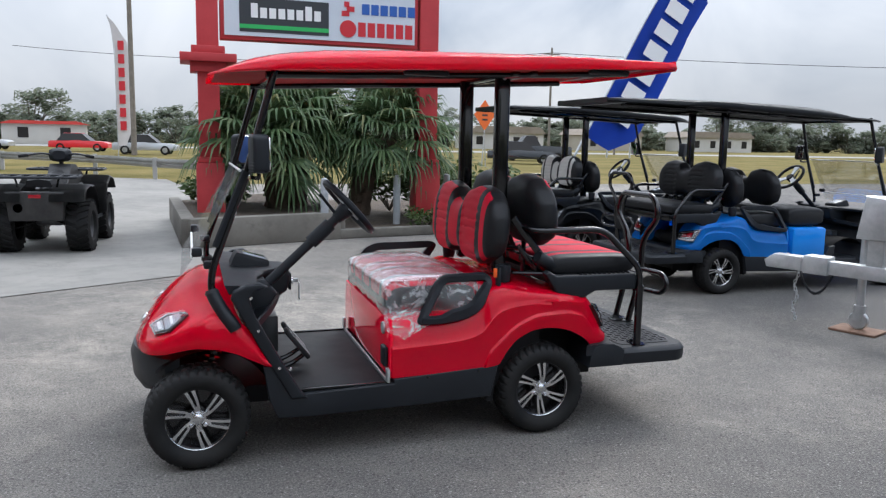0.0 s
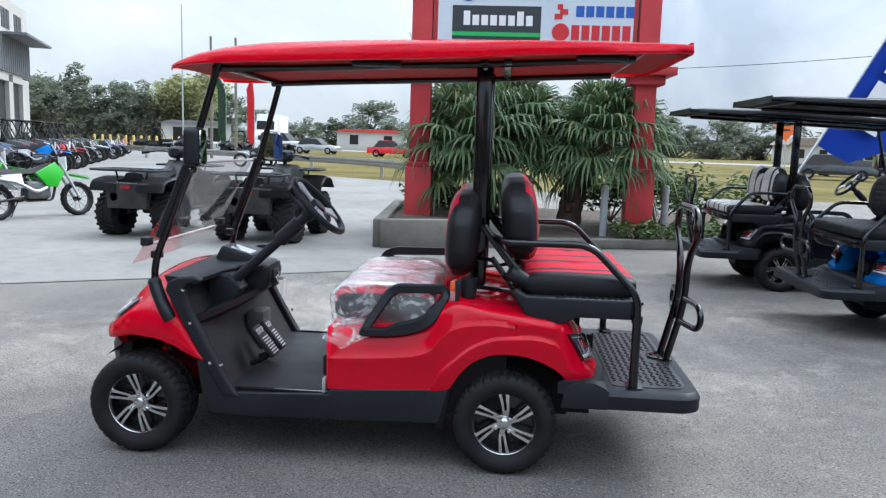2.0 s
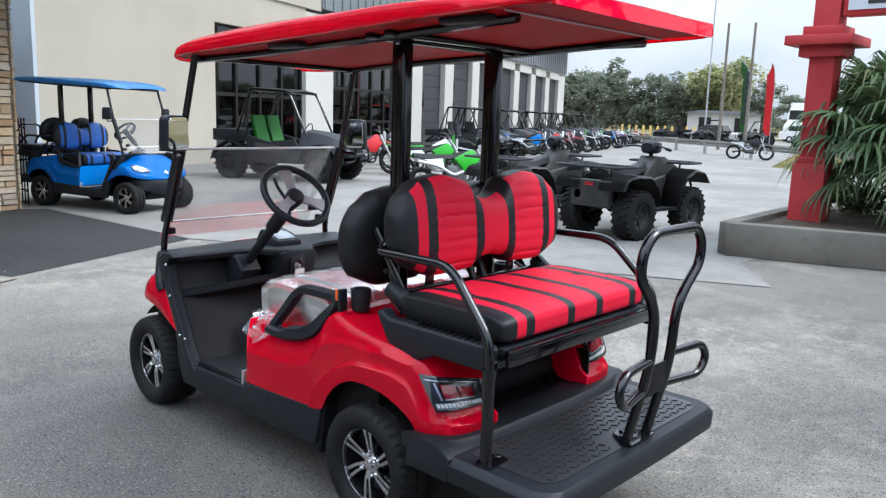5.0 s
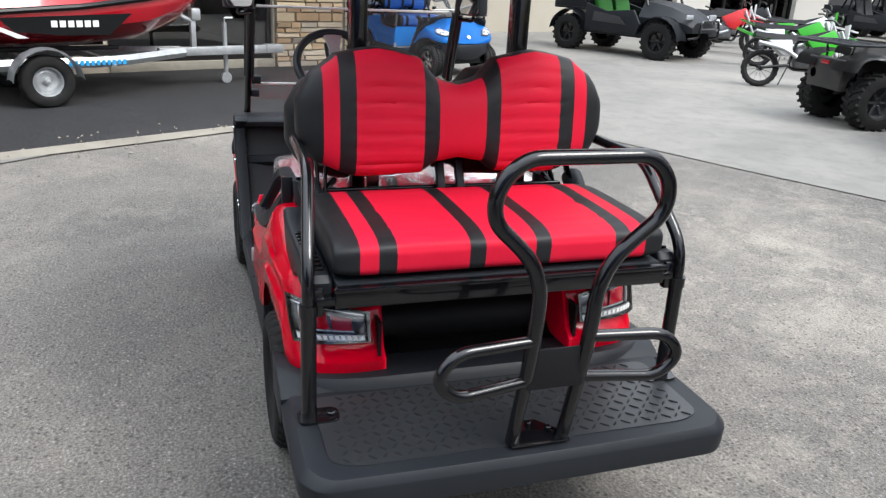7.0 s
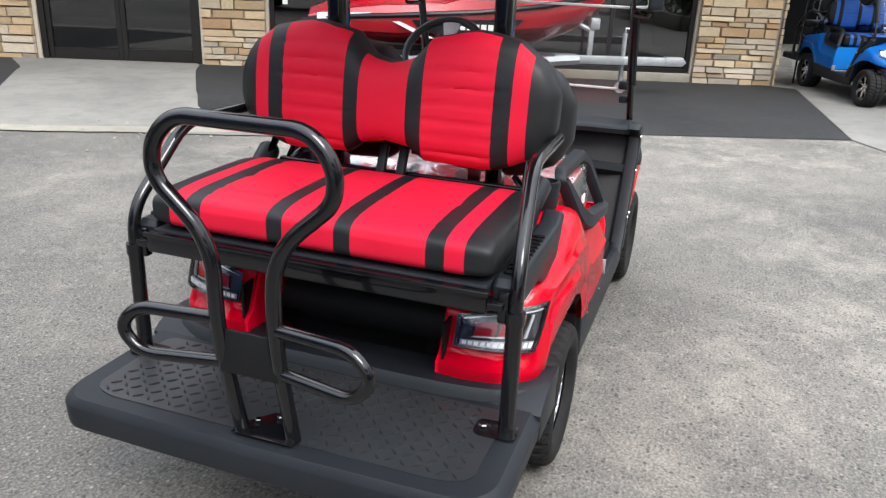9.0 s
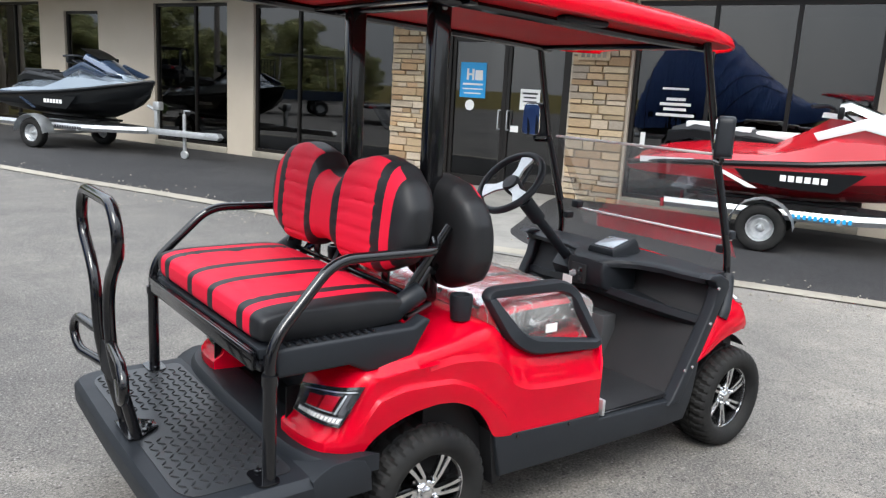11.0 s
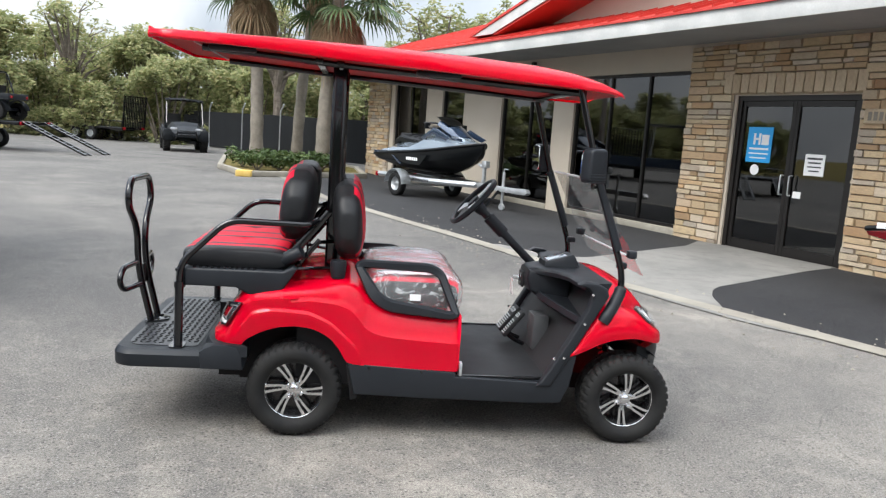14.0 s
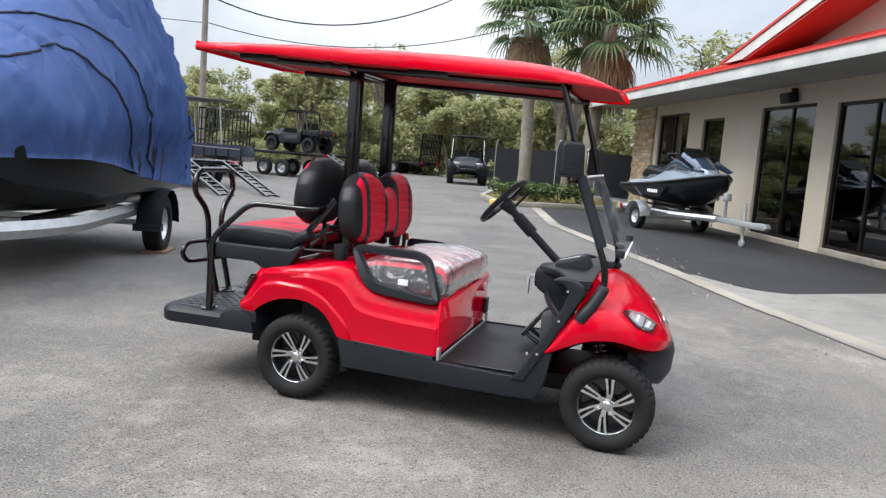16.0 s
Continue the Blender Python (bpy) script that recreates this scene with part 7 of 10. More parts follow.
def side_by_side(m, label, body, accent, rim_mat, roof=True, group="side-by-sides", seats=2):
    u = thing("side_by_side", m, label, "utility vehicle", group)
    for s in (1, -1):
        knobby(u, 0.0, s * 0.63, 0.34, 0.34, 0.26, rim_mat, 20)
        knobby(u, 2.05, s * 0.63, 0.34, 0.34, 0.24, rim_mat, 20)
        bm = B()
        arc_fender(bm, 2.05, 0.36, 0.44, 5, 165, s * 0.42, s * 0.76)
        part("front_fender", bm, body, u)
        bm = B()
        arc_fender(bm, 0.0, 0.36, 0.44, 15, 175, s * 0.45, s * 0.76)
        part("rear_fender", bm, body, u)
        bm = B()
        prism(bm, [(0.42, 0.42), (1.6, 0.40), (1.66, 0.62), (1.5, 0.86), (0.9, 0.80), (0.42, 0.92)], s * 0.68, s * 0.74, "y", 0.012)
        part("door", bm, body, u)
        bm = B()
        prism(bm, [(0.6, 0.60), (1.35, 0.58), (1.2, 0.72), (0.62, 0.78)], s * 0.738, s * 0.748, "y")
        part("side_graphic", bm, M["grey_plastic"], u)
        bm = B()
        tube(bm, fillet([(1.72, s * 0.62, 0.95), (1.32, s * 0.60, 1.80), (0.42, s * 0.58, 1.84), (0.12, s * 0.62, 0.95)], 0.1, 4), 0.026, 8)
        tube(bm, [(0.44, s * 0.58, 1.83), (0.34, s * 0.62, 0.9)], 0.024, 8)
        part("cage_tube", bm, M["black_metal"], u)
        bm = B()
        box(bm, 2.46, 2.50, s * 0.42 - 0.12, s * 0.42 + 0.12, 0.76, 0.84, 0.01)
        part("headlamp", bm, M["lamp_chrome"], u)
        bm = B()
        tube(bm, [(0.1, s * 0.2, 0.42), (0.0, s * 0.55, 0.34)], 0.03, 8)
        part("suspension_arm", bm, M["black_metal"], u)
        bm = B()
        tube(bm, [(1.95, s * 0.2, 0.42), (2.05, s * 0.55, 0.34)], 0.03, 8)
        part("suspension_arm", bm, M["black_metal"], u)
        sb = B()
        loft(sb, [[(x, s * 0.3 + y * 0.24, z) for y in (-1, -0.6, 0, 0.6, 1)] for x, z in ((1.12, 0.66), (0.7, 0.64), (0.62, 0.70), (0.50, 1.05), (0.44, 1.32), (0.38, 1.32), (0.48, 0.9), (0.55, 0.58))], cap=False, loop=False)
        bmesh.ops.solidify(sb, geom=sb.faces[:], thickness=0.05)
        part("seat", sb, [accent, M["vinyl_black"]] if seats else M["vinyl_black"], u)
    bm = B()
    loft(bm, [[(x, y * w, z0 + (z1 - z0) * t) for y, t in ((-1, 0), (-1.06, 0.55), (-0.75, 1), (0, 1.06), (0.75, 1), (1.06, 0.55), (1, 0))] for x, w, z0, z1 in ((1.55, 0.60, 0.40, 1.02), (1.8, 0.58, 0.42, 1.0), (2.1, 0.50, 0.5, 0.94), (2.4, 0.44, 0.52, 0.82), (2.55, 0.36, 0.52, 0.70))])
    part("hood", bm, body, u)
    bm = B()
    box(bm, -0.05, 1.7, -0.62, 0.62, 0.36, 0.46, 0.02)
    part("floor_pan", bm, M["black_plastic"], u)
    bm = B()
    for b in ((-0.45, 0.40, -0.62, 0.62, 0.78, 0.82), (-0.45, 0.40, -0.62, -0.58, 0.82, 1.02), (-0.45, 0.40, 0.58, 0.62, 0.82, 1.02), (0.36, 0.40, -0.58, 0.58, 0.82, 1.02), (-0.47, -0.44, -0.6, 0.6, 0.80, 1.02)):
        box(bm, *b, 0.012)
    part("cargo_bed", bm, M["black_plastic"], u)
    for y in (-0.48, 0.48):
        bm = B()
        box(bm, -0.49, -0.46, y - 0.06, y + 0.06, 0.84, 0.94, 0.01)
        part("tail_light", bm, M["lens_red"], u)
    bm = B()
    for x, z in ((1.33, 1.79), (0.43, 1.83)):
        tube(bm, [(x, -0.59, z), (x, 0.59, z)], 0.024, 8)
    part("cage_crossbar", bm, M["black_metal"], u)
    if roof:
        bm = B()
        loft(bm, [[(x, y * 0.66, z + 0.03 * (1 - y * y)) for y in (-1, -0.8, -0.3, 0.3, 0.8, 1)] for x, z in ((0.30, 1.84), (0.5, 1.87), (1.2, 1.84), (1.42, 1.79))], cap=False, loop=False)
        bmesh.ops.solidify(bm, geom=bm.faces[:], thickness=0.03)
        part("roof_panel", bm, M["black_plastic"], u)
    bm = B()
    tube(bm, fillet([(2.5, -0.4, 0.42), (2.68, -0.36, 0.46), (2.68, -0.30, 0.74), (2.68, 0.30, 0.74), (2.68, 0.36, 0.46), (2.5, 0.4, 0.42)], 0.06, 4), 0.022, 8)
    tube(bm, [(2.68, -0.33, 0.6), (2.68, 0.33, 0.6)], 0.018, 8)
    part("front_bumper", bm, M["black_metal"], u)
    bm = B()
    tube(bm, [Vector((1.30, 0.3, 1.02)) + Vector((0.05 * math.sin(t), 0.16 * math.cos(t), 0.15 * math.sin(t))) for t in np.linspace(0, 2 * math.pi, 20)[:-1]], 0.014, 6, True)
    part("steering_wheel", bm, M["black_plastic"], u)
    return u


M["seat_green"] = mat_base("green_vinyl", (0.03, 0.26, 0.02), 0.5)
side_by_side(pose(13.62, -7.72, 0, 0, 0, 206) @ Matrix.Scale(1.07, 4), "black and green two-seat side-by-side", M["black_plastic"], M["seat_green"], M["rim_black"])
utv_black = side_by_side(pose(-7.80, 33.2, 0, 0, 0, -74) @ Matrix.Scale(1.22, 4), "black side-by-side parked at the end of the lot", M["black_plastic"], M["grey_plastic"], M["rim_black"])


def dirt_bike(m, label, color, second, group="dirt bikes", R=0.34, sc=1.0):
    d = thing("dirt_bike", m, label, "motorcycle", group)
    L = 1.40
    for x, r in ((0, R * 0.97), (L, R)):
        bm = B()
        lathe(bm, [(r * 0.72, 0.035), (r * 0.84, 0.058), (r * 0.96, 0.052), (r, 0.02), (r, -0.02), (r * 0.96, -0.052), (r * 0.84, -0.058), (r * 0.72, -0.035), (r * 0.72, 0.035)], Matrix.Translation((x, 0, r)) @ UP, 40, 0, lambda i, k: -0.012 if k in (2, 3, 4, 5) and i % 2 else 0)
        w = part("wheel", bm, M["tyre"], d)
        bm = B()
        lathe(bm, [(r * 0.68, 0.02), (r * 0.73, 0.03), (r * 0.73, -0.03), (r * 0.68, -0.02), (r * 0.68, 0.02)], Matrix.Translation((x, 0, r)) @ UP, 32)
        for i in range(12):
            a = 2 * math.pi * i / 12
            tube(bm, [(x + 0.03 * math.cos(a), 0.02 * (-1) ** i, r + 0.03 * math.sin(a)), (x + r * 0.69 * math.cos(a + 0.2), 0, r + r * 0.69 * math.sin(a + 0.2))], 0.003, 4)
        lathe(bm, disc_profile(0.045, -0.06, 0.06), Matrix.Translation((x, 0, r)) @ UP, 14)
        part("rim", bm, M["rim_black"], w)
    bm = B()
    for s in (1, -1):
        tube(bm, [(L, s * 0.085, R), (L - 0.30, s * 0.085, R + 0.62)], 0.024, 8)
    part("fork", bm, M["steel"], d)
    bm = B()
    tube(bm, fillet([(0.0, 0.09, R), (0.42, 0.09, R + 0.06), (0.42, -0.09, R + 0.06), (0, -0.09, R)], 0.03), 0.022, 8)
    tube(bm, fillet([(0.42, 0, R + 0.05), (0.5, 0, 0.30), (0.95, 0, 0.30), (1.12, 0, R + 0.52), (0.5, 0, R + 0.42), (0.42, 0, R + 0.05)], 0.06), 0.024, 8)
    part("frame", bm, M["black_metal"], d)
    bm = B()
    box(bm, 0.48, 0.88, -0.12, 0.12, 0.32, 0.62, 0.05, 3)
    tube(bm, [(0.72, 0, 0.6), (0.86, 0, 0.78)], 0.085, 12)
    part("engine", bm, M["engine"], d)
    for s in (1, -1):
        bm = B()
        prism(bm, [(0.62, R + 0.44), (0.98, R + 0.62), (1.13, R + 0.44), (0.98, R + 0.20), (0.80, R + 0.22)], s * 0.10, s * 0.16, "y", 0.015)
        part("shroud", bm, color, d)
        bm = B()
        prism(bm, [(0.05, R + 0.42), (0.40, R + 0.44), (0.44, R + 0.20), (0.30, R + 0.20)], s * 0.08, s * 0.12, "y", 0.01)
        part("number_panel", bm, second, d)
    bm = B()
    loft(bm, [[(x, y * w, z + dz) for y, dz in ((-1, -0.06), (-0.7, 0.02), (0.7, 0.02), (1, -0.06))] for x, w, z in ((-0.15, 0.09, R + 0.52), (0.2, 0.11, R + 0.50), (0.6, 0.09, R + 0.50), (0.95, 0.06, R + 0.60))])
    part("seat", bm, M["vinyl_black"], d)
    for pts, nm in ((((-0.42, 0.09, R + 0.60), (-0.2, 0.1, R + 0.52), (0.1, 0.1, R + 0.46)), "rear_fender"), (((L + 0.30, 0.05, R + 0.36), (L + 0.02, 0.1, R + 0.42), (L - 0.25, 0.08, R + 0.46)), "front_fender")):
        bm = B()
        shell(bm, [[(x, k * w, z - 0.03 * abs(k)) for k in (-1, -0.5, 0, 0.5, 1)] for x, w, z in pts], 0.006)
        part(nm, bm, color, d)
    bm = B()
    tube(bm, fillet([(0.98, -0.40, R + 0.82), (1.06, -0.2, R + 0.80), (1.10, 0, R + 0.70), (1.06, 0.2, R + 0.80), (0.98, 0.40, R + 0.82)], 0.06), 0.014, 8)
    part("handlebar", bm, M["black_metal"], d)
    bm = B()
    prism(bm, [(-0.09, R + 0.48), (0.09, R + 0.48), (0.11, R + 0.72), (-0.11, R + 0.72)], 1.20, 1.225, "x", 0.008)
    part("front_plate", bm, second, d)
    bm = B()
    tube(bm, fillet([(0.8, -0.12, 0.5), (0.6, -0.15, 0.42), (0.3, -0.14, R + 0.30), (-0.1, -0.14, R + 0.38)], 0.08), [0.022] * 12 + [0.045] * 12 if False else 0.03, 8)
    part("exhaust", bm, M["steel"], d)
    bm = B()
    tube(bm, [(0.45, 0.12, 0.36), (0.38, 0.36, 0.015)], 0.010, 6)
    part("kickstand", bm, M["black_metal"], d)
    return d


lean = Matrix.Rotation(radians(-9), 4, "X")
green_bike = dirt_bike(pose(8.05, -7.85, 0, 0, 0, 243) @ lean, "bright green dirt bike leaning on its stand", M["green"], M["bike_white"], R=0.30)
copy_thing(green_bike, pose(10.6, -9.85, 0, 0, 0, 232) @ lean)
white_bike = dirt_bike(pose(11.9, -11.2, 0, 0, 0, 238) @ lean, "white and blue dirt bike leaning on its stand", M["bike_white"], M["green"])
red_bike = dirt_bike(pose(13.4, -10.2, 0, 0, 0, 235) @ lean, "red dirt bike leaning on its stand", M["bike_red"], M["bike_white"])
copy_thing(red_bike, pose(14.6, -11.3, 0, 0, 0, 238) @ lean)
black_bike = dirt_bike(pose(15.6, -12.6, 0, 0, 0, 240) @ lean, "black motorcycle in the row before the hall", M["black_paint"], M["grey_plastic"], "motorcycles in the row")
utv_row = side_by_side(pose(*on_hall(14.5, 3.2), 0, 0, 201), "black side-by-side in the row before the hall", M["black_plastic"], M["grey_plastic"], M["grey_plastic"], True, "vehicles in the row")
rr = random.Random(12)
for i in range(9):
    copy_thing(utv_row, pose(*on_hall(17.2 + i * 2.9, 2.9 + rr.uniform(-0.3, 0.3)), 0, 0, 200 + rr.uniform(-5, 5)))
blue_bike = dirt_bike(pose(*on_hall(16, 5.6), 0, 0, 205), "dark motorcycle in the row before the hall", M["blue"], M["bike_white"], "motorcycles in the row")
for i in range(22):
    src = rr.choice((black_bike, black_bike, blue_bike, red_bike, white_bike))
    copy_thing(src, pose(*on_hall(17.5 + i * 1.25, 5.5 + rr.uniform(-0.25, 0.25)), 0, 0, 203 + rr.uniform(-8, 8)) @ lean)
dirt_bike(pose(12.6, -32.5, 0, 0, 0, 195) @ lean, "dark cruiser motorcycle parked at the slab's edge", M["black_paint"], M["steel"], "parked motorcycles")
for x, y, a in ((22, -62, 20), (25, -60, 25), (28, -59, 15)):
    copy_thing(utv_row, pose(x, y, 0, 0, 0, a))
    copy_thing(quad_a, pose(x - 4, y + 2, 0, 0, 0, a + 40))


# ---- trailers and craft ----
M["hull_red"] = mat_base("red_metallic_hull", (0.42, 0.008, 0.018), 0.22, 0.1, 1.0)
M["hull_black"] = mat_base("black_hull", (0.006, 0.007, 0.008), 0.3, 0.0, 0.1, 0.2)
M["hull_silver"] = mat_base("pale_silver_hull", (0.25, 0.30, 0.35), 0.25, 0.4, 1.0)
M["hull_navy"] = mat_base("navy_hull", (0.03, 0.05, 0.09), 0.2, 0.3, 1.0)
M["seat_white"] = worn("white_marine_vinyl", (0.6, 0.6, 0.6), (0.66, 0.66, 0.66), 6, (0.4, 0.5), grain=200, bstr=0.1)


def small_wheel(parent, x, y, R=0.26, w=0.15, name="wheel"):
    out = 1 if y > 0 else -1
    m = Matrix.Translation((x, y, R)) @ Matrix.Rotation(radians(-90 * out), 4, "X")
    rim = R * 0.58
    bm = B()
    tyre_mesh(bm, R, w, rim, 60)
    t = part(name, bm, M["tyre"], parent)
    t.matrix_basis = m
    bm = B()
    lathe(bm, [(0.0001, 0.02), (rim * 0.25, 0.03), (rim * 0.3, 0.0), (rim * 0.62, 0.01), (rim * 0.85, -0.01), (rim * 0.92, w * 0.3), (rim + 0.01, w * 0.42), (rim + 0.01, w * 0.36)], None, 28)
    lathe(bm, [(rim * 0.16, 0.02), (rim * 0.16, 0.055), (0.0001, 0.06)], None, 14)
    part("rim", bm, M["steel"], t)
    return t


def ski_trailer(m, label, marking=None):
    """Axle at the origin, tongue towards +x."""
    t = thing("trailer", m, label, "trailer", "personal watercraft trailers")
    for s in (1, -1):
        small_wheel(t, 0, s * 0.72)
        bm = B()
        arc_fender(bm, 0, 0.26, 0.335, 5, 175, s * 0.60, s * 0.84, 11, 0.02)
        part("fender", bm, M["steel"], t)
        bm = B()
        tube(bm, fillet([(-1.1, s * 0.52, 0.40), (0.75, s * 0.52, 0.40), (1.75, s * 0.07, 0.42)], 0.3, 5), 0.04, 4, flat=(0.03, 0.055))
        part("side_rail", bm, M["steel"], t)
        bm = B()
        box(bm, -0.9, 0.9, s * 0.24 - 0.05, s * 0.24 + 0.05, 0.50, 0.54, 0.01)
        part("bunk", bm, M["under"], t)
        bm = B()
        box(bm, -1.13, -1.09, s * 0.52 - 0.06, s * 0.52 + 0.06, 0.34, 0.44, 0.008)
        part("tail_light", bm, M["lens_red"], t)
    bm = B()
    box(bm, 1.45, 2.9, -0.045, 0.045, 0.37, 0.47, 0.006)
    part("tongue", bm, M["steel"], t)
    bm = B()
    for x in (-0.95, 0.0, 0.75):
        box(bm, x - 0.03, x + 0.03, -0.52, 0.52, 0.35, 0.41)
    box(bm, -0.025, 0.025, -0.66, 0.66, 0.23, 0.29)
    part("crossmember", bm, M["steel"], t)
    bm = B()
    box(bm, 1.86, 1.92, -0.03, 0.03, 0.47, 0.80, 0.004)
    tube(bm, [(1.90, 0, 0.76), (1.72, 0, 0.84)], 0.03, 8)
    box(bm, 1.86, 1.98, -0.06, 0.06, 0.78, 0.92, 0.02)
    part("winch_post", bm, M["steel"], t)
    bm = B()
    tube(bm, [(2.35, 0.09, 0.12), (2.35, 0.09, 0.74)], 0.028, 10)
    tube(bm, [(2.35, 0.09, 0.72), (2.35, 0.09, 0.80), (2.46, 0.09, 0.80)], 0.012, 6)
    lathe(bm, disc_profile(0.07, -0.02, 0.02, 0.006), Matrix.Translation((2.35, 0.09, 0.07)) @ UP, 18)
    part("jack", bm, M["steel"], t)
    bm = B()
    prism(bm, [(2.86, 0.37), (3.08, 0.37), (3.13, 0.42), (3.08, 0.48), (2.86, 0.48)], -0.055, 0.055, "y", 0.01)
    part("coupler", bm, M["steel"], t)
    if marking:
        for s in (1, -1):
            bm = B()
            for i in range(11):
                box(bm, 0.28 + i * 0.055, 0.315 + i * 0.055, s * 0.553, s * 0.556, 0.375, 0.425)
            part("print", bm, marking, t)
    return t


def jet_ski(m, label, hull, deck, stripe_mat, seat):
    """Stern at -x, bow at +x; keel on the trailer bunks."""
    j = thing("jet_ski", m, label, "jet ski", "personal watercraft")
    st = [(-1.55, 0.50, 0.44, 0.58), (-1.3, 0.56, 0.36, 0.62), (-0.6, 0.60, 0.30, 0.66), (0.3, 0.60, 0.30, 0.72), (1.0, 0.50, 0.36, 0.80), (1.45, 0.30, 0.52, 0.88), (1.72, 0.09, 0.74, 0.94), (1.80, 0.02, 0.86, 0.95)]
    bm = B()
    loft(bm, [[(x, y * w, z0 + (z1 - z0) * t) for y, t in ((0, 0), (0.5, 0.18), (0.92, 0.5), (1.0, 0.8), (1.0, 1.0), (-1.0, 1.0), (-1.0, 0.8), (-0.92, 0.5), (-0.5, 0.18))] for x, w, z0, z1 in st])
    part("hull", bm, hull, j, "", 30)
    bm = B()
    tube(bm, [(x, w + 0.01, z1) for x, w, z0, z1 in st[:-1]] + [(1.82, 0, 0.95)] + [(x, -w - 0.01, z1) for x, w, z0, z1 in st[:-1][::-1]], 0.028, 8)
    part("rub_rail", bm, M["hull_black"], j)
    bm = B()
    loft(bm, [[(x, y * w, z0 + (z1 - z0) * t) for y, t in ((1.0, 0), (0.92, 0.45), (0.6, 0.62), (0.36, 1.0), (-0.36, 1.0), (-0.6, 0.62), (-0.92, 0.45), (-1.0, 0))] for x, w, z0, z1 in ((-1.5, 0.47, 0.58, 0.68), (-1.2, 0.53, 0.61, 0.80), (-0.7, 0.56, 0.65, 0.88), (-0.1, 0.56, 0.69, 0.88), (0.2, 0.55, 0.71, 1.05), (0.45, 0.53, 0.73, 1.22), (0.7, 0.48, 0.76, 1.20), (1.1, 0.38, 0.81, 1.08), (1.45, 0.24, 0.88, 0.98), (1.74, 0.05, 0.94, 0.955))])
    part("deck", bm, deck, j, "", 35)
    bm = B()
    loft(bm, [[(x, y * w, z - 0.17 + 0.17 * t) for y, t in ((1, 0), (1, 0.6), (0.7, 1), (-0.7, 1), (-1, 0.6), (-1, 0))] for x, w, z in ((-1.2, 0.16, 0.98), (-0.95, 0.2, 1.06), (-0.45, 0.21, 1.0), (-0.40, 0.2, 1.01), (0.0, 0.19, 0.96), (0.28, 0.13, 1.02))])
    part("seat", bm, M["vinyl_black"], j, "", 40)
    bm = B()
    loft(bm, [[(x, y * w, z - 0.02 - 0.13 * (1 - t)) for y, t in ((1.06, 0), (1.08, 0.7), (0.75, 0.95), (-0.75, 0.95), (-1.08, 0.7), (-1.06, 0))] for x, w, z in ((-1.24, 0.16, 0.97), (-0.95, 0.2, 1.03), (0.0, 0.19, 0.94), (0.3, 0.13, 0.98))])
    part("seat_base", bm, M["hull_black"], j)
    bm = B()
    tube(bm, fillet([(0.20, -0.36, 1.28), (0.32, -0.2, 1.30), (0.40, 0, 1.26), (0.32, 0.2, 1.30), (0.20, 0.36, 1.28)], 0.07), 0.017, 8)
    tube(bm, [(0.40, 0, 1.26), (0.52, 0, 1.12)], 0.05, 8)
    part("handlebar", bm, M["black_plastic"], j)
    for s in (1, -1):
        bm = B()
        tube(bm, [(0.62, s * 0.34, 1.14), (0.50, s * 0.42, 1.22)], 0.012, 6)
        box(bm, 0.44, 0.50, s * 0.43 - 0.06, s * 0.43 + 0.06, 1.17, 1.29, 0.02)
        part("mirror", bm, M["hull_black"], j)
        bm = B()
        prism(bm, [(-0.30, 0.50), (0.10, 0.46), (0.55, 0.46), (0.78, 0.66), (-0.42, 0.62)], s * 0.592, s * 0.603, "y")
        gr = part("hull_graphic", bm, M["hull_black"], j)
        bm = B()
        for i in range(6):
            box(bm, 0.02 + i * 0.075, 0.075 + i * 0.075, s * 0.606 - 0.002, s * 0.606 + 0.002, 0.535, 0.595)
        part("print", bm, M["white_tag"], gr)
        bm = B()
        prism(bm, [(-1.4, 0.60), (-0.75, 0.64), (-0.85, 0.68), (-1.4, 0.66)], s * 0.57, s * 0.595, "y")
        prism(bm, [(-0.62, 0.60), (-0.54, 0.60), (-0.18, 0.44), (-0.28, 0.44)], s * 0.592, s * 0.605, "y")
        part("stripe", bm, stripe_mat, j)
        bm = B()
        shell(bm, [[(x, s * y, z), (x, s * y * 0.55, z + 0.05)] for x, y, z in ((0.30, 0.36, 1.18), (0.6, 0.36, 1.16), (1.0, 0.28, 1.04), (1.4, 0.14, 0.95))], 0.01)
        part("hood_panel", bm, stripe_mat, j)
    bm = B()
    loft(bm, [[(x, y * w, z - 0.10 * (1 - t)) for y, t in ((1, 0), (0.8, 0.7), (0.3, 1), (-0.3, 1), (-0.8, 0.7), (-1, 0))] for x, w, z in ((0.44, 0.20, 1.33), (0.54, 0.25, 1.36), (0.85, 0.24, 1.24), (1.25, 0.15, 1.06))])
    part("hood", bm, stripe_mat, j, "", 40)
    bm = B()
    shell(bm, [[(x, y * w, z) for y in (-1, -0.5, 0, 0.5, 1)] for x, w, z in ((0.40, 0.19, 1.42), (0.60, 0.21, 1.355), (0.84, 0.18, 1.26))], 0.008)
    part("windshield", bm, M["hull_black"], j)
    for s in (1, -1):
        bm = B()
        prism(bm, [(0.25, 1.02), (0.72, 1.20), (1.30, 1.02), (1.15, 0.97), (0.70, 1.08), (0.30, 0.95)], s * 0.40, s * 0.43, "y", 0.006)
        part("cowl_stripe", bm, stripe_mat, j)
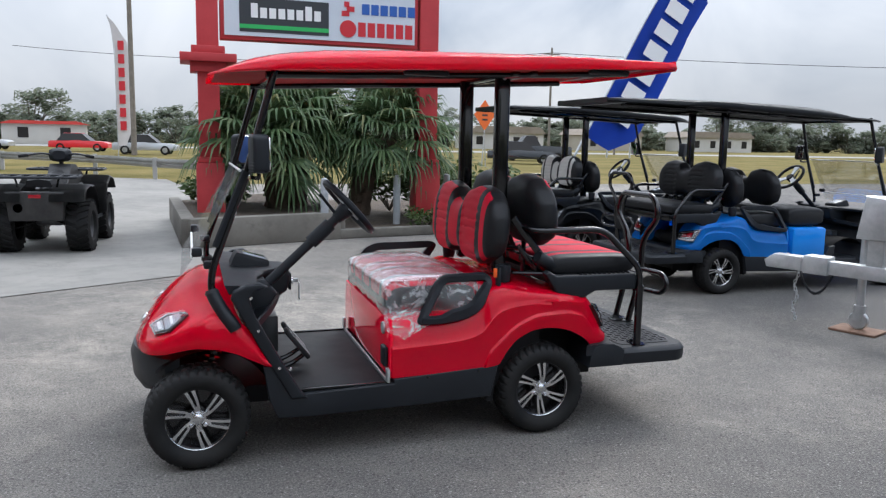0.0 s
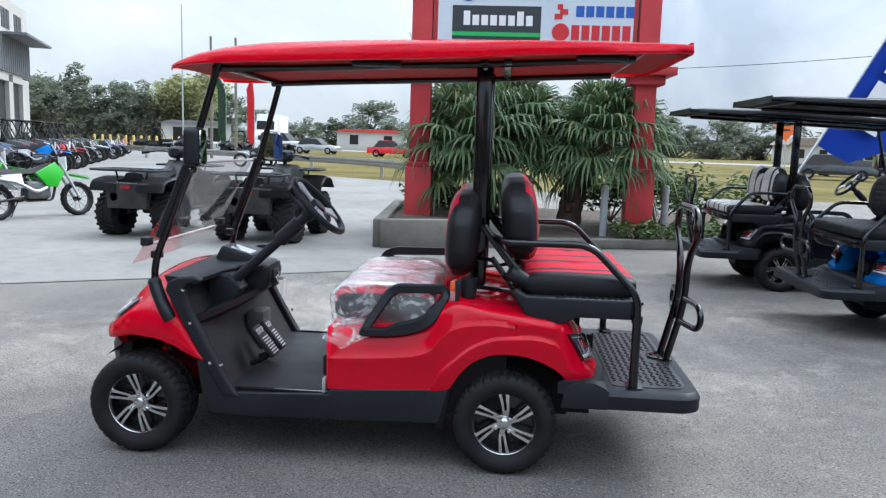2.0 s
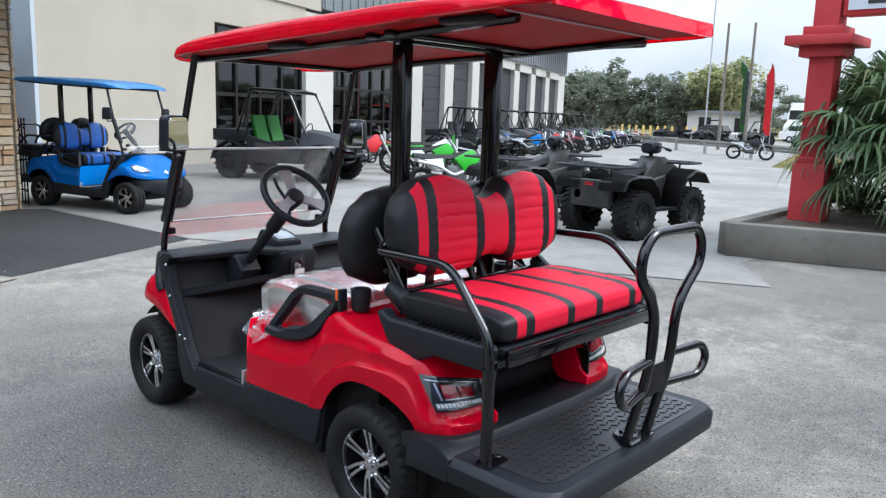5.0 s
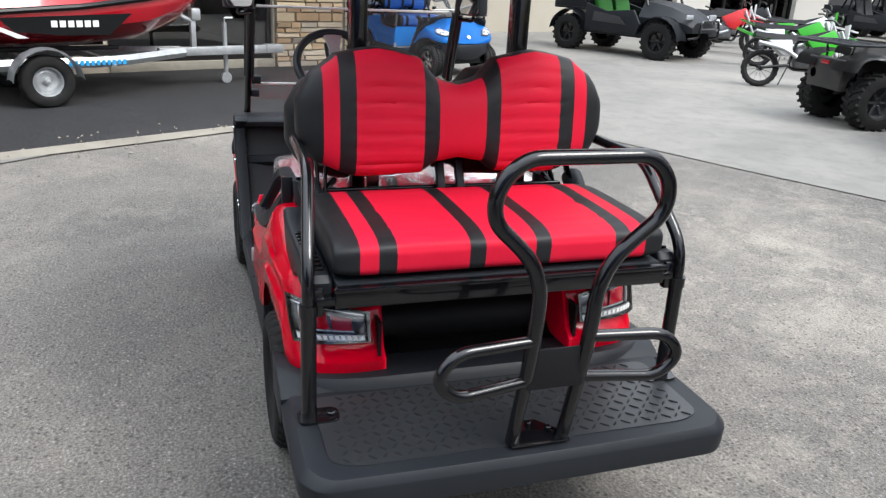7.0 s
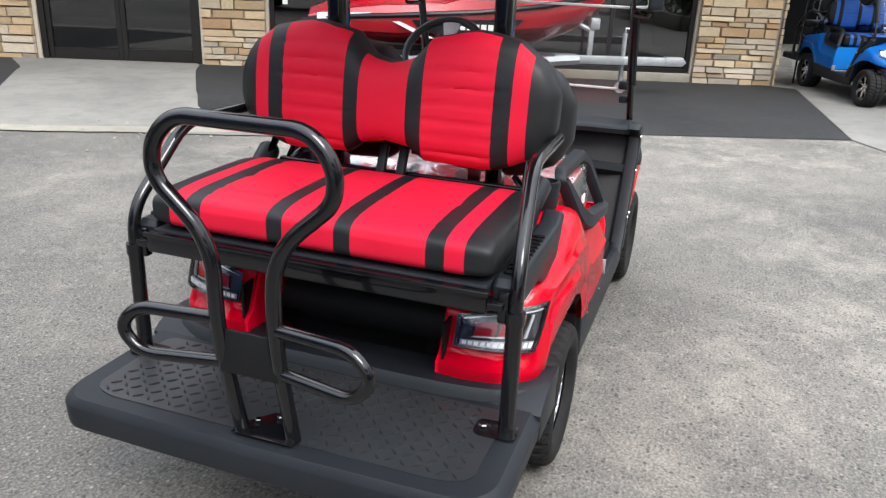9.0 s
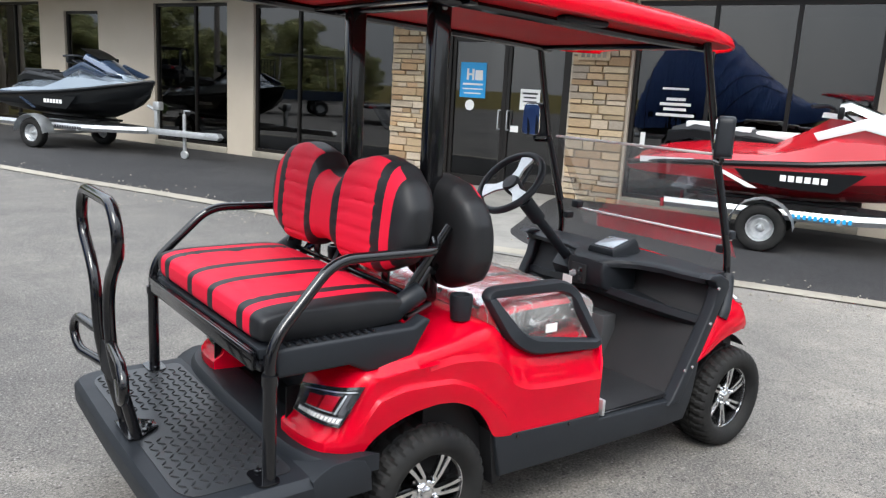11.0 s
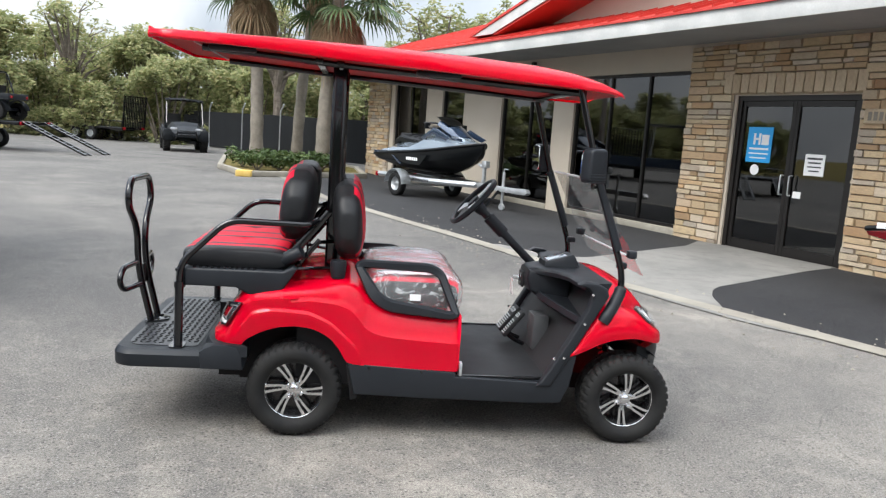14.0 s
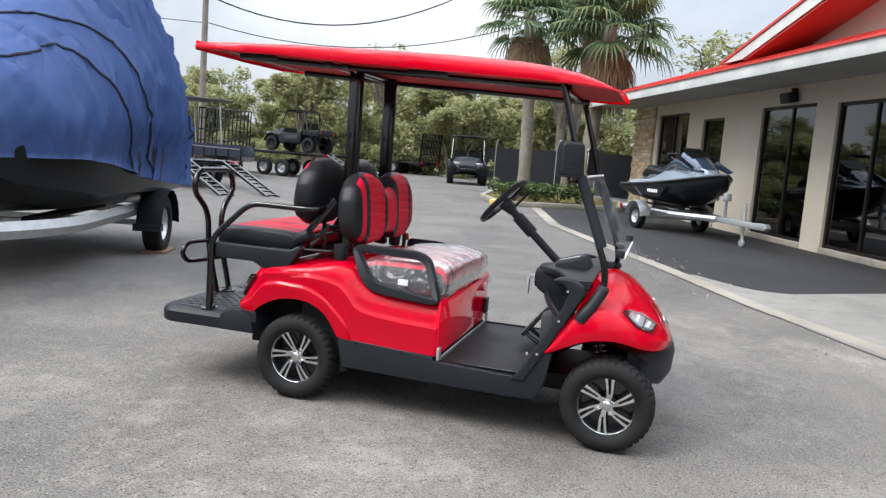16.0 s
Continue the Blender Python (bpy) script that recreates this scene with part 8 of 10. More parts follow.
    for x0, x1, z in ((-1.05, -0.58, 1.045), (-0.54, -0.36, 1.01), (-0.32, 0.10, 0.985)):
        bm = B()
        box(bm, x0, x1, -0.17, 0.17, z - 0.07, z + 0.012, 0.02, m=Matrix.Translation((0, 0, 0)))
        part("seat_pad", bm, seat, j)
    return j


TA = math.degrees(math.atan2(-0.91, 0.41))
ski_trailer(pose(6.98, 2.42, 0, 0, 0, TA), "galvanised trailer carrying a red jet ski", M["blue_sign"])
jet_ski(pose(6.98, 2.42, 0, 0, 0, TA) @ pose(0.10, 0, 0.20) @ Matrix.Scale(1.07, 4), "glossy red and white jet ski on a trailer", M["hull_red"], M["hull_red"], M["bike_white"], M["seat_white"])
TB = math.degrees(math.atan2(-0.90, 0.44))
SB = pose(1.98, 14.6, 0, 0, 0, TB) @ Matrix.Scale(1.1, 4)
ski_trailer(SB @ Matrix.Diagonal((1.16, 1.0, 1.0, 1.0)), "galvanised trailer carrying a silver jet ski", M["ink"])
jet_ski(SB @ pose(0.18, 0, 0.22) @ Matrix.Scale(1.07, 4), "silver and navy jet ski on a trailer", M["hull_black"], M["hull_silver"], M["hull_navy"], M["vinyl_black"])

# the covered boat
M["tarp"] = worn("navy_boat_cover", (0.074, 0.150, 0.40), (0.095, 0.18, 0.45), 3, (0.45, 0.6), grain=160, bstr=0.0)
tv = coords(M["tarp"], (1.0, 1.0, 0.45))
crease = noise_tex(M["tarp"], tv, 1.2, 3, 0.5, 0.5)
fold = node(M["tarp"], "ShaderNodeMath")
fold.operation = "ABSOLUTE"
half_ = node(M["tarp"], "ShaderNodeMath")
half_.operation = "SUBTRACT"
half_.inputs[1].default_value = 0.5
link(M["tarp"], crease, half_.inputs[0])
link(M["tarp"], half_.outputs[0], fold.inputs[0])
bump(M["tarp"], fold.outputs[0], 0.7, 0.4)
M["strap"] = mat_base("dark_strap", (0.012, 0.015, 0.03), 0.8)
BA = math.degrees(math.atan2(4.3, -1.74))
BM = pose(-4.84, 2.99, 0, 0, 0, BA)
bt = thing("boat_trailer", BM, "galvanised boat trailer with folded jack and safety chain", "trailer")
for s in (1, -1):
    small_wheel(bt, 0, s * 1.13, 0.33, 0.20)
    bm = B()
    arc_fender(bm, 0, 0.33, 0.42, 0, 180, s * 1.0, s * 1.28, 11, 0.02)
    box(bm, -0.5, -0.38, s * 1.0, s * 1.28, 0.30, 0.36, 0.01)
    part("fender", bm, M["black_plastic"], bt)
    bm = B()
    tube(bm, fillet([(1.35, s * 0.93, 0.50), (-2.2, s * 0.93, 0.50), (-3.7, s * 0.10, 0.52)], 0.5, 5), 0.05, 4, flat=(0.035, 0.075))
    part("side_rail", bm, M["steel"], bt)
    bm = B()
    box(bm, -2.0, 1.25, s * 0.5 - 0.06, s * 0.5 + 0.06, 0.49, 0.545, 0.01)
    part("bunk", bm, M["under"], bt)
bm = B()
for x in (-1.9, 0.0, 1.25):
    box(bm, x - 0.04, x + 0.04, -0.93, 0.93, 0.44, 0.52)
box(bm, -0.03, 0.03, -1.05, 1.05, 0.30, 0.36)
part("crossmember", bm, M["steel"], bt)
bm = B()
box(bm, -4.45, -3.3, -0.05, 0.05, 0.46, 0.57, 0.006)
part("tongue", bm, M["steel"], bt)
bm = B()
prism(bm, [(-4.72, 0.46), (-4.42, 0.46), (-4.42, 0.58), (-4.66, 0.58), (-4.74, 0.52)], -0.06, 0.06, "y", 0.012)
box(bm, -4.40, -4.2, -0.075, 0.075, 0.45, 0.60, 0.01)
part("coupler", bm, M["steel"], bt)
bm = B()
box(bm, -3.92, -3.80, -0.04, 0.04, 0.55, 1.12, 0.006)
tube(bm, [(-3.84, 0, 0.95), (-3.55, 0, 1.05)], 0.035, 8)
prism(bm, [(-4.0, 0.78), (-3.72, 0.78), (-3.66, 1.10), (-3.95, 1.12)], -0.09, 0.09, "y", 0.02)
part("winch_post", bm, M["steel"], bt)
bm = B()
tube(bm, [(-4.0, 0.13, 0.16), (-4.0, 0.13, 0.98)], 0.032, 12)
tube(bm, [(-4.0, 0.13, 0.10), (-4.0, 0.13, 0.22)], 0.045, 12)
lathe(bm, disc_profile(0.075, -0.025, 0.025, 0.008), Matrix.Translation((-4.0, 0.13, 0.095)) @ UP, 18)
part("jack", bm, M["steel"], bt)
for k, (x, y) in enumerate(((-4.5, 0.06),)):
    bm = B()
    for i in range(15):
        c = Vector((x + 0.015 * math.sin(i), y, 0.47 - i * 0.031))
        a = Matrix.Rotation(radians(90 * (i % 2)), 3, "Z")
        tube(bm, [c + a @ Vector((0.011 * math.cos(t), 0, 0.019 * math.sin(t))) for t in np.linspace(0, 2 * math.pi, 9)[:-1]], 0.0045, 5, True)
    part("chain", bm, M["steel"], bt)
bm = B()
tube(bm, [(-4.5 + 0.30 * t, 0.08, 0.47 - 0.9 * t * (1 - t) * 0.9 + 0.012 * math.cos(t * 150)) for t in np.linspace(0, 1, 90)], 0.008, 5)
part("coiled_cable", bm, M["black_plastic"], bt)
blk = thing("wood_block", BM, "flat wooden block under the trailer jack", "block")
bm = B()
box(bm, -4.18, -3.82, 0.0, 0.27, 0.002, 0.022, 0.004)
M["wood"] = worn("weathered_wood", (0.16, 0.09, 0.06), (0.24, 0.15, 0.10), 12, (0.8, 0.9), grain=80)
part("plank", bm, M["wood"], blk)
blk2 = thing("wood_block", BM, "flat wooden block under the trailer wheel", "block")
bm = B()
box(bm, -0.2, 0.25, -1.28, -0.98, 0.002, 0.03, 0.004)
part("plank", bm, M["wood"], blk2)
boat = thing("boat", BM, "motor boat under a navy fabric cover", "boat")
st = [(1.25, 1.14, 0.52, 1.2), (0.9, 1.18, 0.50, 1.22), (0.0, 1.2, 0.50, 1.28), (-1.6, 1.05, 0.52, 1.36), (-2.6, 0.72, 0.66, 1.44), (-3.2, 0.36, 0.95, 1.5), (-3.55, 0.05, 1.3, 1.54)]
bm = B()
loft(bm, [[(x, y * w, z0 + (z1 - z0) * t) for y, t in ((0, 0), (0.7, 0.10), (0.97, 0.28), (1, 1), (-1, 1), (-0.97, 0.28), (-0.7, 0.10))] for x, w, z0, z1 in st])
part("hull", bm, M["hull_black"], boat, "", 30)
COVER = [(1.36, 1.16, 0.80, 1.0), (1.33, 1.24, 0.72, 1.35), (1.20, 1.25, 0.72, 2.1), (1.0, 1.27, 0.73, 2.75), (0.75, 1.27, 0.76, 3.15), (0.2, 1.27, 0.80, 3.35), (-0.7, 1.24, 0.90, 3.35), (-1.5, 1.14, 1.05, 2.8), (-2.2, 0.97, 1.1, 2.2), (-2.9, 0.62, 1.1, 1.75), (-3.4, 0.28, 1.2, 1.6), (-3.68, 0.04, 1.3, 1.5)]


def cover_skin(x, t, out=0.0):
    """A point of the draped cover: x along the boat, t round it from gunwale to gunwale."""
    w, z0, z1 = (ease(-x, [(-c[0], c[k]) for c in COVER]) for k in (1, 2, 3))
    c, s_ = math.cos(math.pi * t), math.sin(math.pi * t)
    yy = math.copysign(abs(c) ** 0.62, c) * w * (1.0 - 0.22 * max(0, s_) ** 2 * (z1 > 2.2))
    zz = z0 + (z1 - z0) * abs(s_) ** 0.85
    # tucked in below the gunwale
    tuck = min(1.0, max(0.0, (1.52 - zz) / 0.45))
    yy *= 1 - 0.10 * tuck * tuck * (3 - 2 * tuck)
    v = Vector((x, yy, zz))
    hang = min(1.0, max(0.0, (x + 1.5) / 1.3))
    lean = x * 8.0 + (2.6 - zz) * (x + 0.2) * 1.6
    f = noise.noise(v * 1.3) * 0.04 + 0.05 * (1 - abs(noise.noise(Vector((x * 2.6 + zz * 0.9, yy * 0.8, zz * 0.55))))) ** 5
    f += (0.015 + 0.075 * hang) * (1 - abs(noise.noise(Vector((lean, yy * 0.15, zz * 0.12))))) ** 9
    f += 0.022 * (1 - abs(noise.noise(Vector((x * 3.2 - zz * 3.0, yy * 2, zz * 3.4))))) ** 7 * tuck
    f += 0.02 * math.sin(x * 17 + noise.noise(v * 1.5) * 5) * max(0.0, 1 - (zz - z0) * 1.6)
    return v + Vector((0, c, s_ * 0.6)).normalized() * (f + out)


bm = B()
loft(bm, [[cover_skin(x, t) for t in np.linspace(0, 1, 105)] for x in np.linspace(1.36, -3.68, 190)], loop=False, cap=False)
bmesh.ops.solidify(bm, geom=bm.faces[:], thickness=0.01)
part("cover", bm, M["tarp"], boat, "wrinkled navy fabric cover", 180)
# dark cords that slant over the cover, and one band at the stern
for path in ([(0, 1.0), (1, 1.0)],
             [(0.5, -2.12), (0.543, -2.07), (0.615, -1.96), (0.695, -1.79), (0.774, -1.48), (0.88, -1.16), (0.94, -0.85), (1.0, -0.5)],
             [(0.5, -2.80), (0.652, -2.55), (0.722, -2.08), (0.771, -1.89), (0.845, -1.74), (0.93, -1.38), (1.0, -1.05)]):
    bm = B()
    tube(bm, [cover_skin(lin(abs(t - 0.5) + 0.5, path), t, 0.006) for t in np.linspace(0, 1, 120)], 0.013, 5)
    part("strap", bm, M["strap"], boat)


# ---- the long service hall ----
M["panel_white"] = worn("pale_wall_panel", (0.50, 0.48, 0.44), (0.56, 0.54, 0.50), 0.4, (0.7, 0.8), grain=30, bstr=0.1)
M["panel_grey"] = worn("grey_metal_cladding", (0.17, 0.18, 0.19), (0.21, 0.22, 0.23), 0.3, (0.5, 0.6), 0.2, grain=30, bstr=0.05)
M["tan_panel"] = worn("tan_wall_panel", (0.40, 0.36, 0.29), (0.45, 0.41, 0.34), 0.4, (0.75, 0.85), grain=30, bstr=0.1)
M["white_metal"] = worn("pale_metal_siding", (0.42, 0.47, 0.52), (0.5, 0.55, 0.6), 0.5, (0.5, 0.6), grain=40, bstr=0.05)
M["door_dark"] = worn("dark_roller_door", (0.03, 0.03, 0.033), (0.045, 0.045, 0.05), 1, (0.5, 0.6), grain=40, bstr=0.05)
HM = Matrix(((0.3692, -0.9294, 0, 16.0), (-0.9294, -0.3692, 0, -4.7), (0, 0, 1, 0), (0, 0, 0, 1)))
hall = thing("service_hall", HM, "long grey and cream service hall with dark roller doors", "building", kind="structure")


def hall_part(nm, b, mt, bev=0.0):
    bm = B()
    box(bm, *b, bev)
    return part(nm, bm, M[mt], hall)


doors_k = [(19.9 + i * 3.95, 22.7 + i * 3.95) for i in range(7)]
openings = [(5.1, 9.9, 3.9), (11.75, 17.4, 4.8)] + [(a, b, 4.45) for a, b in doors_k]
edge = -0.8
for a, b, h in openings:
    hall_part("wall_pier", (edge, a, -0.4, 0, 0, h if a > 10 else 4.9), "panel_white" if a > 10 else "tan_panel")
    edge = b
hall_part("wall_pier", (edge, 48.5, -0.4, 0, 0, 4.8), "panel_white")
for a, b, h in openings:
    hall_part("lintel", (a, b, -0.4, 0, h, 4.9), "panel_white" if a > 10 else "tan_panel")
hall_part("wall_strip", (17.4, 48.5, -0.4, 0.0, 4.9, 5.0), "panel_white")
hall_part("cladding", (10.8, 48.5, -0.45, 0.12, 5.0, 7.3), "panel_grey")
for i in range(62):
    hall_part("cladding_rib", (10.9 + i * 0.61, 10.95 + i * 0.61, 0.12, 0.16, 5.0, 7.3), "panel_grey")
hall_part("upper_wall", (26.0, 48.5, -0.45, 0.0, 7.3, 9.6), "panel_white")
hall_part("upper_wall", (-0.8, 10.8, -0.45, 0.06, 4.9, 8.0), "tan_panel")
hall_part("side_wall", (48.1, 48.5, -18, -0.45, 0, 9.6), "panel_white")
hall_part("roof_deck", (-0.8, 48.5, -18, -0.45, 7.2, 7.3), "panel_grey")
hall_part("canopy", (40.5, 48.9, 0.12, 1.5, 7.2, 7.34), "panel_grey")
for i in range(6):
    w = thing("window", HM, "high strip window in the hall's upper wall", "window", "upper windows of the hall", "structure")
    for j in range(3):
        bm = B()
        box(bm, 27.0 + i * 3.5 + j * 0.75, 27.65 + i * 3.5 + j * 0.75, 0.0, 0.03, 7.7, 8.9)
        part("pane", bm, M["frame_dark"], w)
for a, b in doors_k:
    d = thing("roller_door", HM, "dark roller door in the service hall", "door", "roller doors of the hall", "structure")
    bm = B()
    box(bm, a, b, -0.32, -0.26, 0, 4.45)
    part("curtain", bm, M["door_dark"], d)
    for i in range(8):
        bm = B()
        box(bm, a, b, -0.26, -0.235, 0.1 + i * 0.55, 0.16 + i * 0.55)
        part("rib", bm, M["door_dark"], d)
    bm = B()
    for j in range(3):
        box(bm, a + 0.15, a + 0.75, -0.26, -0.23, 1.9 + j * 0.8, 2.55 + j * 0.8)
    part("light_panel", bm, M["glass"], d)


def curtain_wall(k0, k1, z1, nk, nz, label):
    w = thing("glass_front", HM, label, "window", "", "structure")
    bm = B()
    for i in range(nk + 1):
        k = k0 + (k1 - k0) * i / nk
        box(bm, k - 0.05, k + 0.05, -0.3, -0.16, 0, z1)
    for j in range(nz + 1):
        z = z1 * j / nz
        box(bm, k0, k1, -0.29, -0.17, max(0, z - 0.05), z + 0.05 if j < nz else z)
    part("window_frame", bm, M["frame_dark"], w)
    for i in range(nk):
        for j in range(nz):
            bm = B()
            box(bm, k0 + (k1 - k0) * i / nk + 0.05, k0 + (k1 - k0) * (i + 1) / nk - 0.05, -0.24, -0.23, z1 * j / nz + 0.05, z1 * (j + 1) / nz - 0.05)
            part("pane", bm, M["glass"], w).visible_shadow = False
    return w


curtain_wall(5.1, 9.9, 3.9, 4, 2, "dark glazed entrance of the hall")
curtain_wall(11.75, 17.4, 4.8, 5, 4, "tall glazed showroom front of the hall")
# back wall in the same near-black, its dimness painted in
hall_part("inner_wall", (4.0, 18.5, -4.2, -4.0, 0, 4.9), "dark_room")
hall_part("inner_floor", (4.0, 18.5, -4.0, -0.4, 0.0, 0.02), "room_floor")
hall_part("inner_ceiling", (4.0, 18.5, -4.2, -0.4, 4.85, 4.95), "soffit")
hall_part("side_return", (-0.9, -0.8, -8, 0, 0, 8.0), "white_metal")
ext = thing("shed", HM, "pale metal shed wall with a dark doorway", "building", kind="structure")
for nm, b, mt in (("wall", (-6.5, -0.95, -1.5, -1.2, 2.4, 6.0), "white_metal"), ("wall", (-6.5, -4.2, -1.5, -1.2, 0, 2.4), "white_metal"), ("doorway", (-4.2, -0.95, -3.0, -2.9, 0, 2.5), "under"), ("lintel_roof", (-6.5, -0.95, -3.0, -1.2, 2.4, 2.5), "under")):
    bm = B()
    box(bm, *b)
    part(nm, bm, M[mt], ext)
fen = thing("iron_fence", Matrix.Identity(4), "black iron picket fence between the buildings", "fence")
p0, p1 = Vector((10.6, -1.9, 0)), Vector((14.6, -2.2, 0))
for i in range(27):
    p = p0.lerp(p1, i / 26)
    bm = B()
    tube(bm, [p, p + Vector((0, 0, 1.3))], 0.012, 6)
    part("picket", bm, M["black_metal"], fen)
for z in (0.2, 1.15):
    bm = B()
    tube(bm, [p0 + Vector((0, 0, z)), p1 + Vector((0, 0, z))], 0.018, 6)
    part("rail", bm, M["black_metal"], fen)

# ---- the roadside sign and its planter ----
M["sign_red"] = worn("faded_red_paint", (0.42, 0.025, 0.03), (0.52, 0.045, 0.05), 1.6, (0.55, 0.7), grain=60, bstr=0.15)
M["sign_white"] = worn("sign_face", (0.58, 0.64, 0.70), (0.64, 0.69, 0.74), 0.8, (0.35, 0.45), grain=60, bstr=0)
M["sign_blue"] = mat_base("sign_blue", (0.02, 0.10, 0.40), 0.4)
M["sign_dark"] = mat_base("sign_dark", (0.03, 0.035, 0.04), 0.4)
M["sign_green"] = mat_base("sign_green", (0.03, 0.42, 0.10), 0.4)
M["sign_text_red"] = mat_base("sign_text_red", (0.55, 0.02, 0.03), 0.4)
sign = thing("roadside_sign", pose(0, -8.4, 0), "large white sign board between two red posts", "sign")
for x in (1.38, -2.05):
    bm = B()
    box(bm, x - 0.155, x + 0.155, -0.155, 0.155, 0.25, 5.4, 0.01)
    box(bm, x - 0.205, x + 0.205, -0.205, 0.205, 0.25, 1.08, 0.015)
    box(bm, x - 0.185, x + 0.185, -0.185, 0.185, 1.08, 1.16, 0.012)
    po = part("post", bm, M["sign_red"], sign)
    bm = B()
    box(bm, x - 0.40, x + 0.40, -0.40, 0.40, 2.56, 2.68, 0.01)
    box(bm, x - 0.26, x + 0.26, -0.26, 0.26, 2.42, 2.56, 0.01)
    box(bm, x - 0.24, x + 0.24, -0.24, 0.24, 2.68, 2.80, 0.01)
    part("capital", bm, M["sign_red"], po)
bm = B()
box(bm, -1.86, 1.20, -0.13, 0.13, 2.92, 5.3, 0.01)
part("cabinet", bm, M["sign_red"], sign)
bm = B()
box(bm, -1.80, 1.14, 0.13, 0.15, 2.98, 5.24)
part("face", bm, M["sign_white"], sign)


def plate(b, mt, y=0.15):
    bm = B()
    box(bm, -b[1], -b[0], y, y + 0.006, b[2], b[3])
    return part("panel", bm, M[mt], sign)


# coloured panels and bars stand for the names on the board (x counted to the reader's right)
plate((-0.92, 0.42, 3.04, 3.54), "sign_dark")
plate((-0.92, 0.42, 3.09, 3.15), "sign_green", 0.157)
for i in range(8):
    plate((-0.75 + i * 0.135, -0.65 + i * 0.135, 3.25, 3.46 if i in (0, 6) else 3.40), "white_tag", 0.157)
for i in range(7):
    plate((-0.45 + i * 0.155, -0.33 + i * 0.155, 3.64, 3.79), "sign_blue")
for i in range(6):
    plate((0.94 + i * 0.148, 1.06 + i * 0.148, 3.40, 3.56), "sign_blue")
for i in range(6):
    plate((0.88 + i * 0.152, 1.0 + i * 0.152, 3.06, 3.28), "sign_text_red")
for cx, cz, r, mt in ((0.72, 3.17, 0.13, "sign_text_red"), (-0.68, 3.72, 0.12, "sign_blue")):
    bm = B()
    lathe(bm, disc_profile(r, 0, 0.006), Matrix.Translation((-cx, 0.156, cz)) @ UP @ Matrix.Rotation(radians(180), 4, "X"), 28)
    part("emblem", bm, M[mt], sign)
bm = B()
for a, b, c, d in ((-0.74, -0.66, 3.50, 3.58), (-0.82, -0.70, 3.43, 3.51), (-0.74, -0.62, 3.36, 3.44)):
    box(bm, a, b, 0.15, 0.157, c, d, m=Matrix.Identity(4))
part("emblem", bm, M["sign_text_red"], sign)
plan = thing("planter", Matrix.Identity(4), "low stained concrete planter wall round the palms", "planter", kind="structure")
for a, b, h in (((1.72, -6.62), (-0.40, -7.35), 0.40), ((-0.40, -7.35), (-4.6, -8.2), 0.14), ((1.72, -6.62), (1.95, -10.4), 0.40), ((-0.42, -7.36), (-0.55, -13), 0.36)):
    a, b = Vector((*a, 0)), Vector((*b, 0))
    d = (b - a)
    bm = B()
    box(bm, 0, d.length, -0.09, 0.09, 0, h, 0.02, m=Matrix.Translation(a) @ Matrix.Rotation(math.atan2(d.y, d.x), 4, "Z"))
    part("wall_segment", bm, M["planter"], plan)
for pts in (((1.65, -6.7, 0.33), (-0.42, -7.38, 0.33), (-0.55, -13, 0.33), (1.9, -10.5, 0.33)), ((-0.40, -7.42, 0.11), (-4.6, -8.25, 0.10), (-4.6, -13, 0.12), (-0.5, -13, 0.12))):
    bm = B()
    bm.faces.new([bm.verts.new(p) for p in pts][::-1])
    part("soil_bed", bm, M["mulch"], plan)
M["bollard"] = worn("grey_painted_steel", (0.30, 0.32, 0.33), (0.38, 0.39, 0.40), 4, (0.55, 0.7), grain=60, bstr=0.1)
for x, y in ((-0.18, -7.25), (-1.52, -8.2), (-2.55, -8.75)):
    b = thing("bollard", pose(x, y, 0), "grey steel pipe bollard at the planter", "bollard", "pipe bollards")
    bm = B()
    lathe(bm, [(0.058, 0), (0.058, 0.86), (0.05, 0.89), (0.025, 0.905), (0.0001, 0.91)], None, 20)
    part("pipe", bm, M["bollard"], b)


# ---- plants ----
M["palm_leaf"] = leaf_mat("fan_palm_leaf", [(0.0, (0.058, 0.108, 0.044)), (0.6, (0.105, 0.172, 0.072)), (0.9, (0.16, 0.215, 0.095)), (1.0, (0.25, 0.25, 0.11))], 0.45, 0.35)
M["palm_dead"] = leaf_mat("dry_palm_leaf", [(0.0, (0.20, 0.14, 0.08)), (1.0, (0.30, 0.22, 0.13))], 0.8, 0.2)
M["leaf"] = leaf_mat("tree_leaf", [(0.0, (0.21, 0.245, 0.11)), (0.5, (0.34, 0.36, 0.175)), (0.85, (0.45, 0.43, 0.22)), (1.0, (0.54, 0.46, 0.26))], 0.9, 0.6)
# far leaves: the haze of distance is put into this pale grey-green
M["leaf_hazed"] = leaf_mat("hazed_far_leaf", [(0.0, (0.135, 0.165, 0.115)), (0.6, (0.195, 0.22, 0.16)), (1.0, (0.27, 0.275, 0.205))], 0.8, 0.5)
M["shrub"] = leaf_mat("shrub_leaf", [(0.0, (0.035, 0.065, 0.015)), (0.6, (0.07, 0.11, 0.03)), (1.0, (0.12, 0.15, 0.05))], 0.6, 0.25)
M["bark"] = worn("bark", (0.10, 0.08, 0.06), (0.20, 0.17, 0.14), 5, (0.85, 0.95), grain=40, bstr=0.9, bdist=0.02)
M["palm_brown"] = worn("brown_palm_fibre", (0.055, 0.038, 0.026), (0.12, 0.085, 0.06), 6, (0.9, 0.95), grain=60, bstr=0.9, bdist=0.02)
M["palm_bark"] = worn("palm_bark", (0.16, 0.14, 0.115), (0.27, 0.24, 0.20), 3, (0.85, 0.95), grain=30, bstr=0.9, bdist=0.02)


